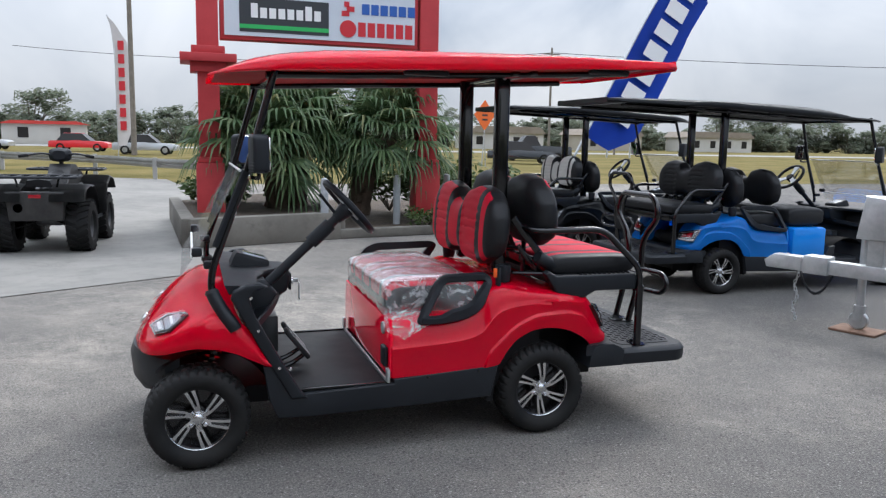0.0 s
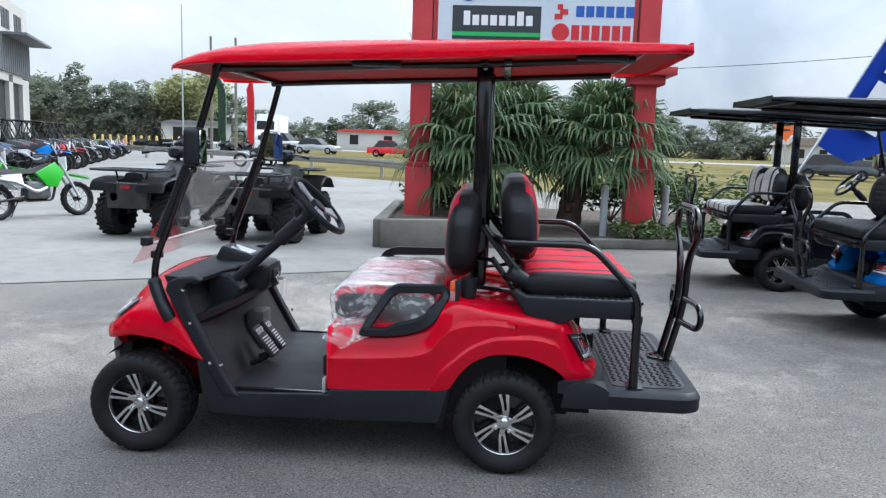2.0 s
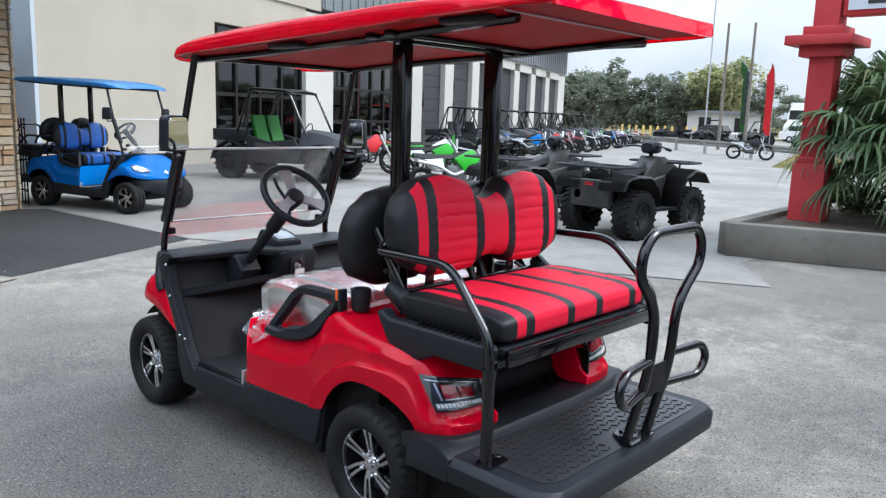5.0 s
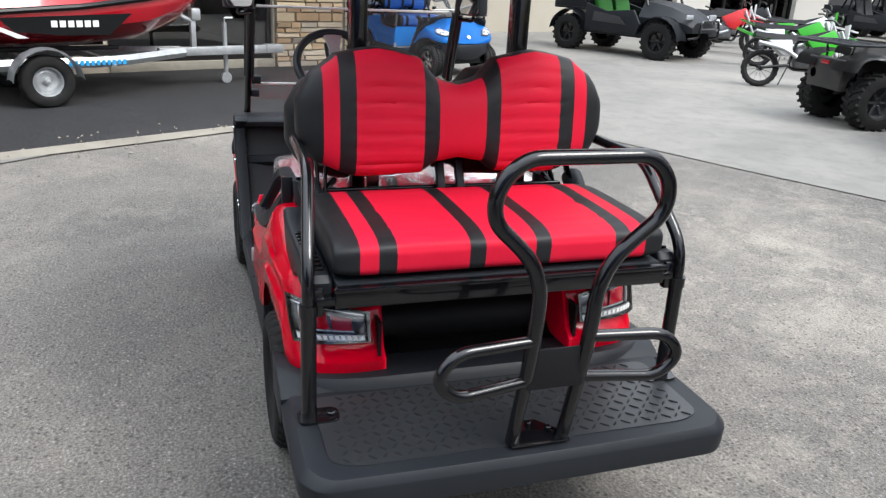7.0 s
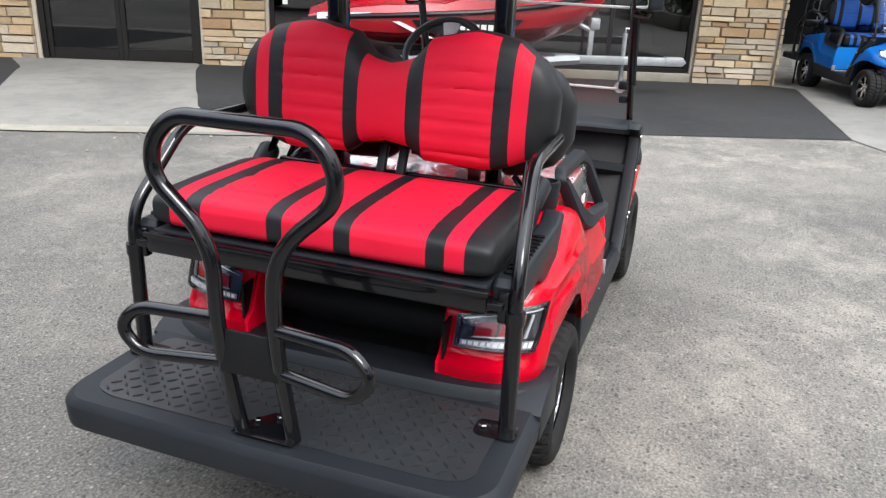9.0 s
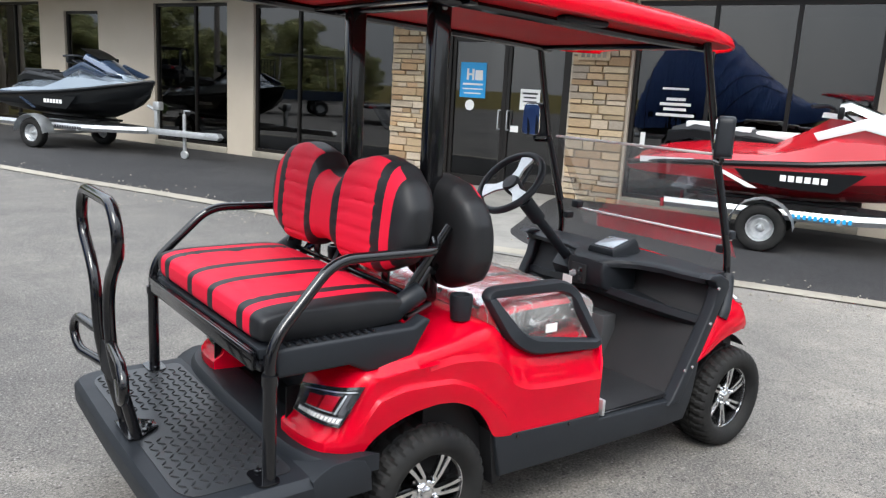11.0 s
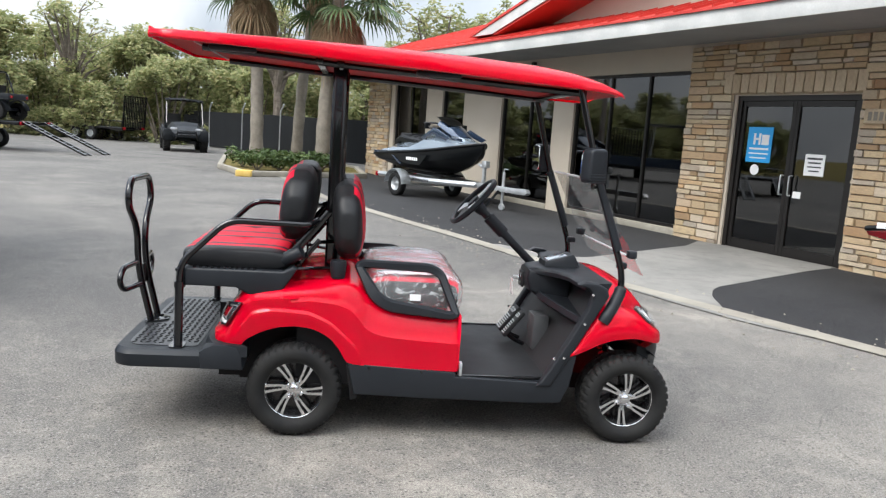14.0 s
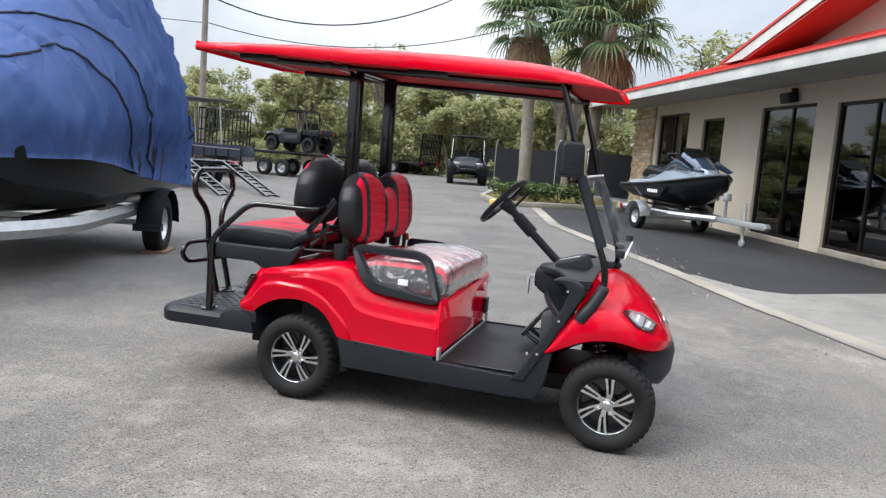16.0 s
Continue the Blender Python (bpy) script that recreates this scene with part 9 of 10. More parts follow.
def fan_leaf(bm, base, direction, stem, size, rr, droop=0.25, mi=0):
    """One palmate frond: a stalk and a fan of narrow pleated blades."""
    d = Vector(direction).normalized()
    side = d.cross(Vector((0, 0, 1)))
    side = side.normalized() if side.length > 0.05 else Vector((1, 0, 0))
    nrm = side.cross(d).normalized()
    tip = Vector(base) + d * stem - Vector((0, 0, stem * stem * 0.15))
    tube(bm, [base, (Vector(base) + tip) / 2 + Vector((0, 0, 0.03)), tip], 0.008, 4, mi=mi)
    n = 23
    for i in range(n):
        a = radians(-125 + 250 * i / (n - 1)) + rr.uniform(-0.04, 0.04)
        L = size * (0.72 + 0.28 * math.cos(a * 0.7)) * rr.uniform(0.9, 1.05)
        v = d * math.cos(a) + side * math.sin(a)
        w = side * math.cos(a) - d * math.sin(a)
        sag = droop * L * rr.uniform(0.7, 1.3)
        m1 = tip + v * L * 0.42 + nrm * 0.04
        m2 = tip + v * L * 0.74 + nrm * 0.03 - Vector((0, 0, sag * 0.30))
        m3 = tip + v * L * 0.93 - Vector((0, 0, sag))
        wd = L * 0.040
        p = [bm.verts.new(q) for q in (tip, m1 - w * wd, m1 + nrm * wd * 0.8, m1 + w * wd, m2 - w * wd * 0.7, m2 + nrm * wd * 0.5, m2 + w * wd * 0.7, m3)]
        for q in ((0, 1, 2), (0, 2, 3), (1, 4, 5, 2), (2, 5, 6, 3), (4, 7, 5), (5, 7, 6)):
            bm.faces.new([p[j] for j in q]).material_index = mi


def fan_palm(m, label, height, lean, n, stem, size, seed, dead=0, low=-35, r0=0.16, bark="palm_bark"):
    rr = random.Random(seed)
    pt = thing("palm", m, label, "palm tree", "palms")
    top = Vector((lean[0], lean[1], height))
    bm = B()
    pts = [Vector((0, 0, 0)).lerp(top, t) + Vector((lean[0], lean[1], 0)) * (-0.25 * math.sin(math.pi * t)) for t in np.linspace(0, 1, 14)]
    tube(bm, pts, [r0 * (1.15 - 0.25 * t) * (1 + 0.06 * ((i % 2) * 2 - 1)) for i, t in enumerate(np.linspace(0, 1, 14))], 12)
    for i in range(int(height * 16) if bark == "palm_brown" else 0):
        t = rr.random()
        c = Vector((0, 0, 0)).lerp(top, t) + Vector((lean[0], lean[1], 0)) * (-0.25 * math.sin(math.pi * t))
        a = rr.uniform(0, 6.28)
        r = r0 * (1.15 - 0.25 * t)
        box(bm, r * 0.8, r * 1.22, -0.035, 0.035, -0.06, 0.07, m=Matrix.Translation(c) @ Matrix.Rotation(a, 4, "Z") @ Matrix.Rotation(radians(-25), 4, "Y"))
    part("trunk", bm, M[bark], pt)
    bm = B()
    for i in range(n):
        az = i * 2.39996 + rr.uniform(-0.2, 0.2)
        el = radians(low + (78 - low) * (i / n) ** 0.8 + rr.uniform(-8, 8))
        d = (math.cos(az) * math.cos(el), math.sin(az) * math.cos(el), math.sin(el))
        fan_leaf(bm, top + Vector(d) * 0.08, d, stem * rr.uniform(0.8, 1.1), size * rr.uniform(0.85, 1.1), rr, 0.45)
    tagged(part("crown", bm, M["palm_leaf"], pt, "", 0), kind="stuff")
    if dead:
        bm = B()
        for i in range(dead):
            az = i * 2.39996
            el = radians(rr.uniform(-86, -52))
            d = (math.cos(az) * math.cos(el), math.sin(az) * math.cos(el), math.sin(el))
            fan_leaf(bm, top - Vector((0, 0, rr.uniform(0.05, 0.5))), d, stem * rr.uniform(0.5, 0.8), size * rr.uniform(0.7, 1.0), rr, 0.8)
        tagged(part("dry_skirt", bm, M["palm_dead"], pt, "skirt of hanging dry fronds", 0), kind="stuff")
    return pt


fan_palm(pose(0.30, -8.95, 0.2), "leaning fan palm with dense drooping fronds", 1.25, (0.25, 0.1), 60, 0.70, 0.72, 1, 0, -40, 0.17, "palm_brown")
fan_palm(pose(-0.05, -9.3, 0.2), "leaning fan palm with dense drooping fronds", 1.45, (0.05, -0.1), 58, 0.70, 0.72, 2, 0, -38, 0.16, "palm_brown")
fan_palm(pose(-1.05, -9.0, 0.2), "leaning fan palm with dense drooping fronds", 1.35, (-0.52, 0.05), 60, 0.62, 0.70, 3, 0, -40, 0.18, "palm_brown")


def leaf_cloud(bm, centers, count, size, rr):
    for i in range(count):
        c, r = centers[rr.randrange(len(centers))]
        while True:
            v = Vector((rr.uniform(-1, 1), rr.uniform(-1, 1), rr.uniform(-1, 1)))
            if 0.1 < v.length < 1:
                break
        v = v * (r * (0.55 + 0.45 * v.length) / max(v.length, 0.3)) * rr.uniform(0.5, 1.0)
        v.z *= 0.8
        p = c + v
        a = Vector((rr.gauss(0, 1), rr.gauss(0, 1), rr.gauss(0, 0.45))).normalized() * size * rr.uniform(0.6, 1.3)
        up = (Vector((0, 0, 1)) + Vector((rr.gauss(0, 1), rr.gauss(0, 1), 0)) * 0.8).normalized()
        b = up.cross(a).normalized() * size * rr.uniform(0.25, 0.5)
        bm.faces.new([bm.verts.new(q) for q in (p - a, p + b, p + a, p - b)])


def tree(m, label, h, w, leaves, size, seed, mat, group, bare=0.0, trunk_h=0.3):
    rr = random.Random(seed)
    t = thing("tree", m, label, "tree", group)
    bm = B()
    th = h * trunk_h
    tube(bm, [(0, 0, 0), (0.05, 0.03, th * 0.6), (0, 0.05, th)], [h * 0.035, h * 0.026, h * 0.022], 8)
    centers = []
    for i in range(14):
        az = i * 2.4 + rr.uniform(-0.4, 0.4)
        rad = w * rr.uniform(0.2, 0.75)
        z = rr.uniform(max(th * 1.1, h * 0.13), h * 0.88)
        end = Vector((math.cos(az) * rad, math.sin(az) * rad, z))
        tube(bm, [(0, 0.03, th * rr.uniform(0.6, 1.0)), end * 0.55 + Vector((0, 0, th * 0.4)), end], [h * 0.016, h * 0.010, h * 0.004], 6)
        centers.append((end, w * rr.uniform(0.28, 0.5)))
        for k in range(2):
            e2 = end + Vector((rr.uniform(-1, 1), rr.uniform(-1, 1), rr.uniform(0.1, 0.9))) * w * 0.35
            tube(bm, [end * 0.8 + Vector((0, 0, z * 0.2)), e2], [h * 0.005, h * 0.002], 4)
            centers.append((e2, w * rr.uniform(0.15, 0.32)))
    centers.append((Vector((0, 0, h * 0.8)), w * 0.4))
    part("trunk", bm, M["bark"], t)
    bm = B()
    leaf_cloud(bm, centers, leaves, size, rr)
    tagged(part("crown", bm, mat, t, "", 0), kind="stuff")
    return t


def shrub(m, label, r, h, leaves, size, seed, mat=None):
    rr = random.Random(seed)
    t = thing("shrub", m, label, "shrub", "shrubs")
    bm = B()
    cs = []
    for i in range(7):
        a = i * 2.4
        e = Vector((math.cos(a) * r * 0.6, math.sin(a) * r * 0.6, h * rr.uniform(0.4, 0.75)))
        tube(bm, [(0, 0, 0), e * 0.6, e], [0.02, 0.012, 0.005], 5)
        cs.append((e, r * 0.5))
    tagged(part("stem", bm, M["bark"], t), kind="stuff")
    bm = B()
    leaf_cloud(bm, cs, leaves, size, rr)
    tagged(part("foliage", bm, mat or M["shrub"], t, "", 0), kind="stuff")
    return t


for i, (x, y, r, h) in enumerate(((1.25, -9.9, 0.6, 0.8), (-2.6, -9.6, 0.9, 1.2), (-3.5, -9.9, 1.0, 1.1), (-1.9, -10.2, 0.7, 0.9))):
    shrub(pose(x, y, 0.15), "low green shrub in the planter", r, h, 900, 0.075, 30 + i)
for i, (x, y) in enumerate(((-2.4, -7.95), (-2.9, -8.1), (-3.4, -8.2), (-1.95, -7.9))):
    shrub(pose(x, y, 0.1), "tuft of green ground cover by the kerb", 0.38, 0.3, 420, 0.05, 40 + i)
TREE = [tree(pose(-9.0 - i * 5.5, 47 + (i * 7) % 5, 0), "bushy green tree in the wood behind the lot", 5.7 + (i % 3) * 0.7, 2.9, 7000, 0.17, 60 + i, M["leaf"], "wood behind the lot", trunk_h=0.06) for i in range(4)]
rr = random.Random(5)
for i in range(70):
    row = i // 35
    x = 10 - (i % 35) * 2.1 + rr.uniform(-1, 1)
    y = 41 + row * 4.0 + rr.uniform(-1.5, 1.5) - 0.22 * max(0, -x - 14)
    s = rr.uniform(0.72, 1.08)
    c = copy_thing(TREE[i % 4], pose(x, y, -0.1 if row else -1.3, 0, 0, rr.uniform(0, 360)))
    c.scale = (s, s, s)
for i, (x, y, h) in enumerate(((3.5, 30, 7.5), (-4.0, 38, 8.5), (-15, 40, 7.5), (6, 34, 8))):
    tree(pose(x, y, 0), "tall thin-crowned tree behind the shop", h, 2.2, 1500, 0.15, 90 + i, M["leaf"], "wood behind the lot", trunk_h=0.45)
FAR = [tree(pose(40 + i * 12, -105, 0), "distant tree beyond the road, paled to a hazy grey-green", 6.5 + i, 4.2, 3000, 0.32, 70 + i, M["leaf_hazed"], "distant trees", trunk_h=0.2) for i in range(3)]
for i in range(100):
    x = 110 - i * 3.6 + rr.uniform(-2, 2)
    y = -150 + 0.10 * (110 - x) * 0.2 + rr.uniform(-8, 8)
    s = rr.uniform(0.6, 1.2)
    c = copy_thing(FAR[i % 3], pose(x, y, -1.4, 0, 0, rr.uniform(0, 360)))
    c.scale = (s * 1.4, s * 1.4, s)
for i in range(16):
    c = copy_thing(FAR[i % 3], pose(38 + i * 3.4, -88 + i * 1.5 + rr.uniform(-3, 3), -0.2, 0, 0, rr.uniform(0, 360)))
    s = rr.uniform(0.8, 1.15)
    c.scale = (s, s, s)
tree(pose(35.8, -84.7, 0), "broad dark oak beyond the slab", 8.6, 5.0, 7000, 0.30, 99, M["leaf"], "distant trees", trunk_h=0.25)
fan_palm(pose(-3.3, 24.5, 0), "tall cabbage palm with grey trunk beside the fence", 6.6, (-0.3, 0.2), 40, 1.15, 1.15, 11, 30, -25, 0.21)
fan_palm(pose(-2.1, 27.5, 0), "tall cabbage palm with mossy trunk beside the fence", 7.7, (0.8, 0.2), 40, 1.15, 1.15, 12, 18, -25, 0.20)
fan_palm(pose(-0.9, 23.2, 0), "tall cabbage palm with a skirt of dry fronds", 6.1, (0.35, 0.2), 42, 1.2, 1.25, 13, 46, -25, 0.24)
bed = thing("tree_bed", Matrix.Identity(4), "kerbed planting bed round the palm trunks", "kerb", kind="structure")
KP = [(-2.75, 17.6), (0.55, 19.9), (0.3, 24), (-3.5, 34), (-5.2, 30), (-3.9, 20.5)]
bm = B()
bm.faces.new([bm.verts.new((x, y, 0.09)) for x, y in KP])
part("soil_bed", bm, M["grass"], bed)
for (a, b) in zip(KP, KP[1:] + KP[:1]):
    a, b = Vector((*a, 0)), Vector((*b, 0))
    d = b - a
    bm = B()
    box(bm, 0, d.length, -0.08, 0.08, 0, 0.16, 0.02, m=Matrix.Translation(a) @ Matrix.Rotation(math.atan2(d.y, d.x), 4, "Z"))
    part("kerb_stone", bm, M["kerb"], bed)
M["yellow"] = worn("worn_yellow_paint", (0.55, 0.36, 0.08), (0.62, 0.45, 0.15), 6, (0.7, 0.8), grain=60)
bm = B()
box(bm, -2.98, -2.55, 17.42, 17.86, 0.0, 0.175, 0.03)
part("painted_corner", bm, M["yellow"], bed)
for i, (x, y) in enumerate(((-2.6, 19.2), (-2.0, 19.6), (-1.4, 20.2), (-0.8, 20.6), (-3.2, 20.4), (-2.3, 21))):
    shrub(pose(x, y, 0.09), "spiky green ground plants under the palms", 0.55, 0.6, 500, 0.09, 50 + i)

# ---- fence, poles, wires, rails ----
M["mesh_black"] = worn("black_fence_screen", (0.015, 0.017, 0.02), (0.025, 0.028, 0.032), 1.5, (0.8, 0.9), grain=120, bstr=0.2)
M["pole"] = worn("weathered_wood_pole", (0.17, 0.15, 0.125), (0.25, 0.22, 0.19), 3, (0.85, 0.95), grain=40, bstr=0.4)
sf = thing("screen_fence", Matrix.Identity(4), "chain-link fence hung with black screen fabric", "fence")
FP = [Vector((0.8, 28.2, 0)), Vector((-3.2, 32.0, 0)), Vector((-7.5, 38.5, 0)), Vector((-11.5, 45, 0))]
for a, b in zip(FP, FP[1:]):
    n = 24
    rows = []
    d = (b - a).normalized()
    sd = Vector((-d.y, d.x, 0))
    for i in range(n + 1):
        p = a.lerp(b, i / n)
        w = 0.06 * noise.noise(p * 1.3)
        rows.append([p + sd * (w * 0.3) + Vector((0, 0, 0.05)), p + sd * (w + 0.03 * noise.noise(p * 4)) + Vector((0, 0, 0.9)), p + Vector((0, 0, 1.85 + 0.03 * noise.noise(p * 3)))])
    bm = B()
    shell(bm, rows, 0.006)
    part("screen", bm, M["mesh_black"], sf)
    for t in (0, 0.5):
        p = a.lerp(b, t)
        bm = B()
        tube(bm, [p, p + Vector((0, 0, 2.05)), p + Vector((0.15, -0.2, 2.35))], 0.035, 8)
        part("post", bm, M["steel"], sf)


def pole(m, label, h, r, mat, arm=0.0, group="poles"):
    p = thing("pole", m, label, "pole", group)
    bm = B()
    tube(bm, [(0, 0, 0), (0, 0, h)], [r, r * 0.7], 10)
    part("shaft", bm, mat, p)
    if arm:
        bm = B()
        box(bm, -arm, arm, -0.05, 0.05, h - 0.7, h - 0.58)
        part("crossarm", bm, mat, p)
    return p


up = pole(pose(-17.3, 24.7, 0, 0, 0, 30), "tall wooden utility pole behind the trailers", 11.5, 0.15, M["pole"], 0.0)
pole(pose(5.3, -55, 0), "tall bare pole beside the road", 16, 0.2, M["pole"])
pole(pose(18.4, -44, 0), "grey light pole at the slab", 7.5, 0.10, M["pole"])
pole(pose(17.0, -44.5, 0), "grey light pole at the slab", 7.5, 0.10, M["pole"])
pole(pose(29.5, -66, 0), "slim pale flag pole", 13, 0.08, M["steel"])
pole(pose(-34, -70, 0), "utility pole beyond the road", 11, 0.15, M["pole"], 0.9)
pole(pose(-50, -84, 0), "utility pole beyond the road", 10.5, 0.15, M["pole"], 0.9)
pole(pose(62, -150, 0), "utility pole beyond the road", 12, 0.2, M["pole"], 0.9)


def wire(pts, sag, r, label):
    w = thing("cable", Matrix.Identity(4), label, "cable", "overhead cables")
    a, b = Vector(pts[0]), Vector(pts[1])
    bm = B()
    tube(bm, [a.lerp(b, t) - Vector((0, 0, sag * 4 * t * (1 - t))) for t in np.linspace(0, 1, 24)], r, 5)
    part("strand", bm, M["black_plastic"], w)


wire(((-17.30, 24.70, 7.15), (-1.01, 30.96, 13.87)), 3.34, 0.030, "black overhead cable from the utility pole")
wire(((-17.30, 24.70, 6.04), (4.16, 32.26, 12.73)), 2.98, 0.020, "black overhead cable from the utility pole")
wire(((-17.3, 24.7, 6.0), (-60, 5, 10)), 1.0, 0.016, "black overhead cable from the utility pole")
wire(((-34, -70, 10.5), (-120, -40, 11)), 1.2, 0.03, "overhead cable beyond the road")
wire(((-34, -70, 10.5), (20, -95, 11)), 1.2, 0.03, "overhead cable beyond the road")
wire(((5.3, -55, 15.5), (60, -10, 17)), 1.2, 0.02, "overhead cable from the roadside pole")
RAILS = ([Vector((1.2, -21.5, 0)), Vector((2.76, -23.5, 0)), Vector((5.0, -27.6, 0)), Vector((8.8, -31.2, 0)), Vector((16, -37, 0)), Vector((40, -56, 0))], [Vector((-60, 66, 0)), Vector((-26, 58, 0)), Vector((-14, 51, 0)), Vector((-8, 45, 0))])
M["rail"] = worn("dull_guard_rail", (0.36, 0.36, 0.34), (0.46, 0.45, 0.43), 2, (0.5, 0.65), 0.5, grain=60)
for R_ in RAILS:
    g = thing("guard_rail", Matrix.Identity(4), "dull steel guard rail on posts", "guard rail", "guard rails")
    pts = fillet(R_, 2.0, 5)
    bm = B()
    rows = []
    for p, q in zip(pts, pts[1:] + [pts[-1] * 2 - pts[-2]]):
        d = (q - p).normalized()
        sd = Vector((-d.y, d.x, 0))
        rows.append([p + sd * o + Vector((0, 0, z)) for o, z in ((0, 0.40), (0.05, 0.46), (0.05, 0.50), (0, 0.55), (0.05, 0.60), (0.05, 0.64), (0, 0.70))])
    shell(bm, rows, 0.008)
    part("beam", bm, M["rail"], g)
    for a, b in zip(R_, R_[1:]):
        n = max(1, int((b - a).length / 3.2))
        for i in range(n):
            p = a.lerp(b, i / n)
            bm = B()
            box(bm, p.x - 0.07, p.x + 0.07, p.y - 0.07, p.y + 0.07, -0.05, 0.72)
            part("post", bm, M["rail"], g)


# ---- flags, road signs, far vehicles ----
M["flag_blue"] = worn("blue_flag_cloth", (0.010, 0.065, 0.40), (0.016, 0.085, 0.47), 2, (0.7, 0.8), grain=120, bstr=0.2)
M["flag_green"] = worn("green_flag_cloth", (0.03, 0.10, 0.03), (0.05, 0.16, 0.05), 2, (0.7, 0.8), grain=120)
M["flag_white"] = worn("white_flag_cloth", (0.62, 0.60, 0.60), (0.68, 0.66, 0.66), 2, (0.7, 0.8), grain=120)
M["flag_red"] = worn("red_flag_cloth", (0.55, 0.03, 0.04), (0.62, 0.05, 0.06), 2, (0.7, 0.8), grain=120)


def feather_flag(m, label, h, w, cloth, mark=None, n=7, tip=0.5, foot=0.9):
    f = thing("feather_flag", m, label, "flag", "feather flags")
    bm = B()
    pts = fillet([(0, 0, 0), (0, 0, h * 0.75), (tip * 0.4, 0, h * 0.93), (tip, 0, h)], 0.5, 5)
    tube(bm, pts, 0.02, 6)
    part("flag_pole", bm, M["steel"], f)
    bm = B()
    rows = []
    for t in np.linspace(0.0, 1, 22):
        z = foot + (h - foot - 0.05) * t
        x0 = lerp(z, [(0, 0.02), (h * 0.75, 0.02), (h * 0.93, tip * 0.4), (h, tip * 0.96)])
        x1 = x0 + w * min(1, (1 - t) * 5 + 0.05) * min(1.0, 0.6 + t * 4)
        rows.append([(x0 + (x1 - x0) * u, 0.05 * math.sin(u * 3 + t * 5) + 0.02 * noise.noise(Vector((u * 4, t * 9, h))), z) for u in (0, 0.25, 0.5, 0.75, 1)])
    shell(bm, rows, 0.004)
    part("cloth", bm, cloth, f)
    if mark:
        for s in (1, -1):
            bm = B()
            for i in range(n):
                z = foot + (h - foot) * (0.12 + i * 0.72 / n)
                box(bm, w * 0.25, w * 0.72, s * 0.075 - 0.002, s * 0.075 + 0.002, z, z + (h - foot) * 0.5 / n)
            part("print", bm, mark, f)
    return f


feather_flag(Matrix.Translation((-2.98, -6.2, 0.0)) @ Matrix.Rotation(radians(180), 4, "Z") @ Matrix.Rotation(radians(28), 4, "Y"), "tall blue feather flag with white markings", 5.2, 0.74, M["flag_blue"], M["white_tag"], 7, 0.25, 1.8)
feather_flag(pose(24.0, -62, 0, 0, 0, 0), "tall dark green feather flag", 7.0, 0.7, M["flag_green"], M["ink"], 8, 1.5)
feather_flag(pose(5.0, -38, 0, 0, 0, 180), "tall white feather flag with red markings", 7.2, 0.6, M["flag_white"], M["sign_text_red"], 7, -0.3)
feather_flag(pose(17.6, -50, 0), "tall red feather flag", 5.6, 0.5, M["flag_red"], None, 5, 0.3)
M["orange_sign"] = mat_base("orange_road_sign", (0.75, 0.14, 0.02), 0.5)
os_ = thing("road_sign", pose(-14.3, -37.5, 0, 0, 0, 25), "orange diamond road-work sign on a stand", "road sign")
bm = B()
box(bm, -0.6, 0.6, -0.01, 0.01, -0.6, 0.6, m=Matrix.Translation((0, 0, 2.9)) @ Matrix.Rotation(radians(45), 4, "Y"))
bd = part("board", bm, M["orange_sign"], os_)
bm = B()
for z in (2.65, 2.9, 3.12):
    box(bm, -0.22, 0.22, 0.012, 0.018, z - 0.05, z + 0.05)
part("print", bm, M["ink"], bd)
bm = B()
tube(bm, [(-0.15, 0, 0), (0, 0, 2.1)], 0.03, 6)
tube(bm, [(0.15, 0, 0), (0, 0, 2.1)], 0.03, 6)
part("stand", bm, M["steel"], os_)
gs = thing("road_sign", pose(-40, -66, 0, 0, 0, 10), "green highway guide sign beyond the road", "road sign")
bm = B()
box(bm, -2.2, 2.2, -0.03, 0.03, 2.4, 4.2)
M["guide_green"] = mat_base("guide_sign_green", (0.02, 0.20, 0.12), 0.5)
part("board", bm, M["guide_green"], gs)
bm = B()
for x in (-1.5, 1.5):
    tube(bm, [(x, -0.1, 0), (x, -0.1, 4.2)], 0.08, 6)
part("stand", bm, M["steel"], gs)


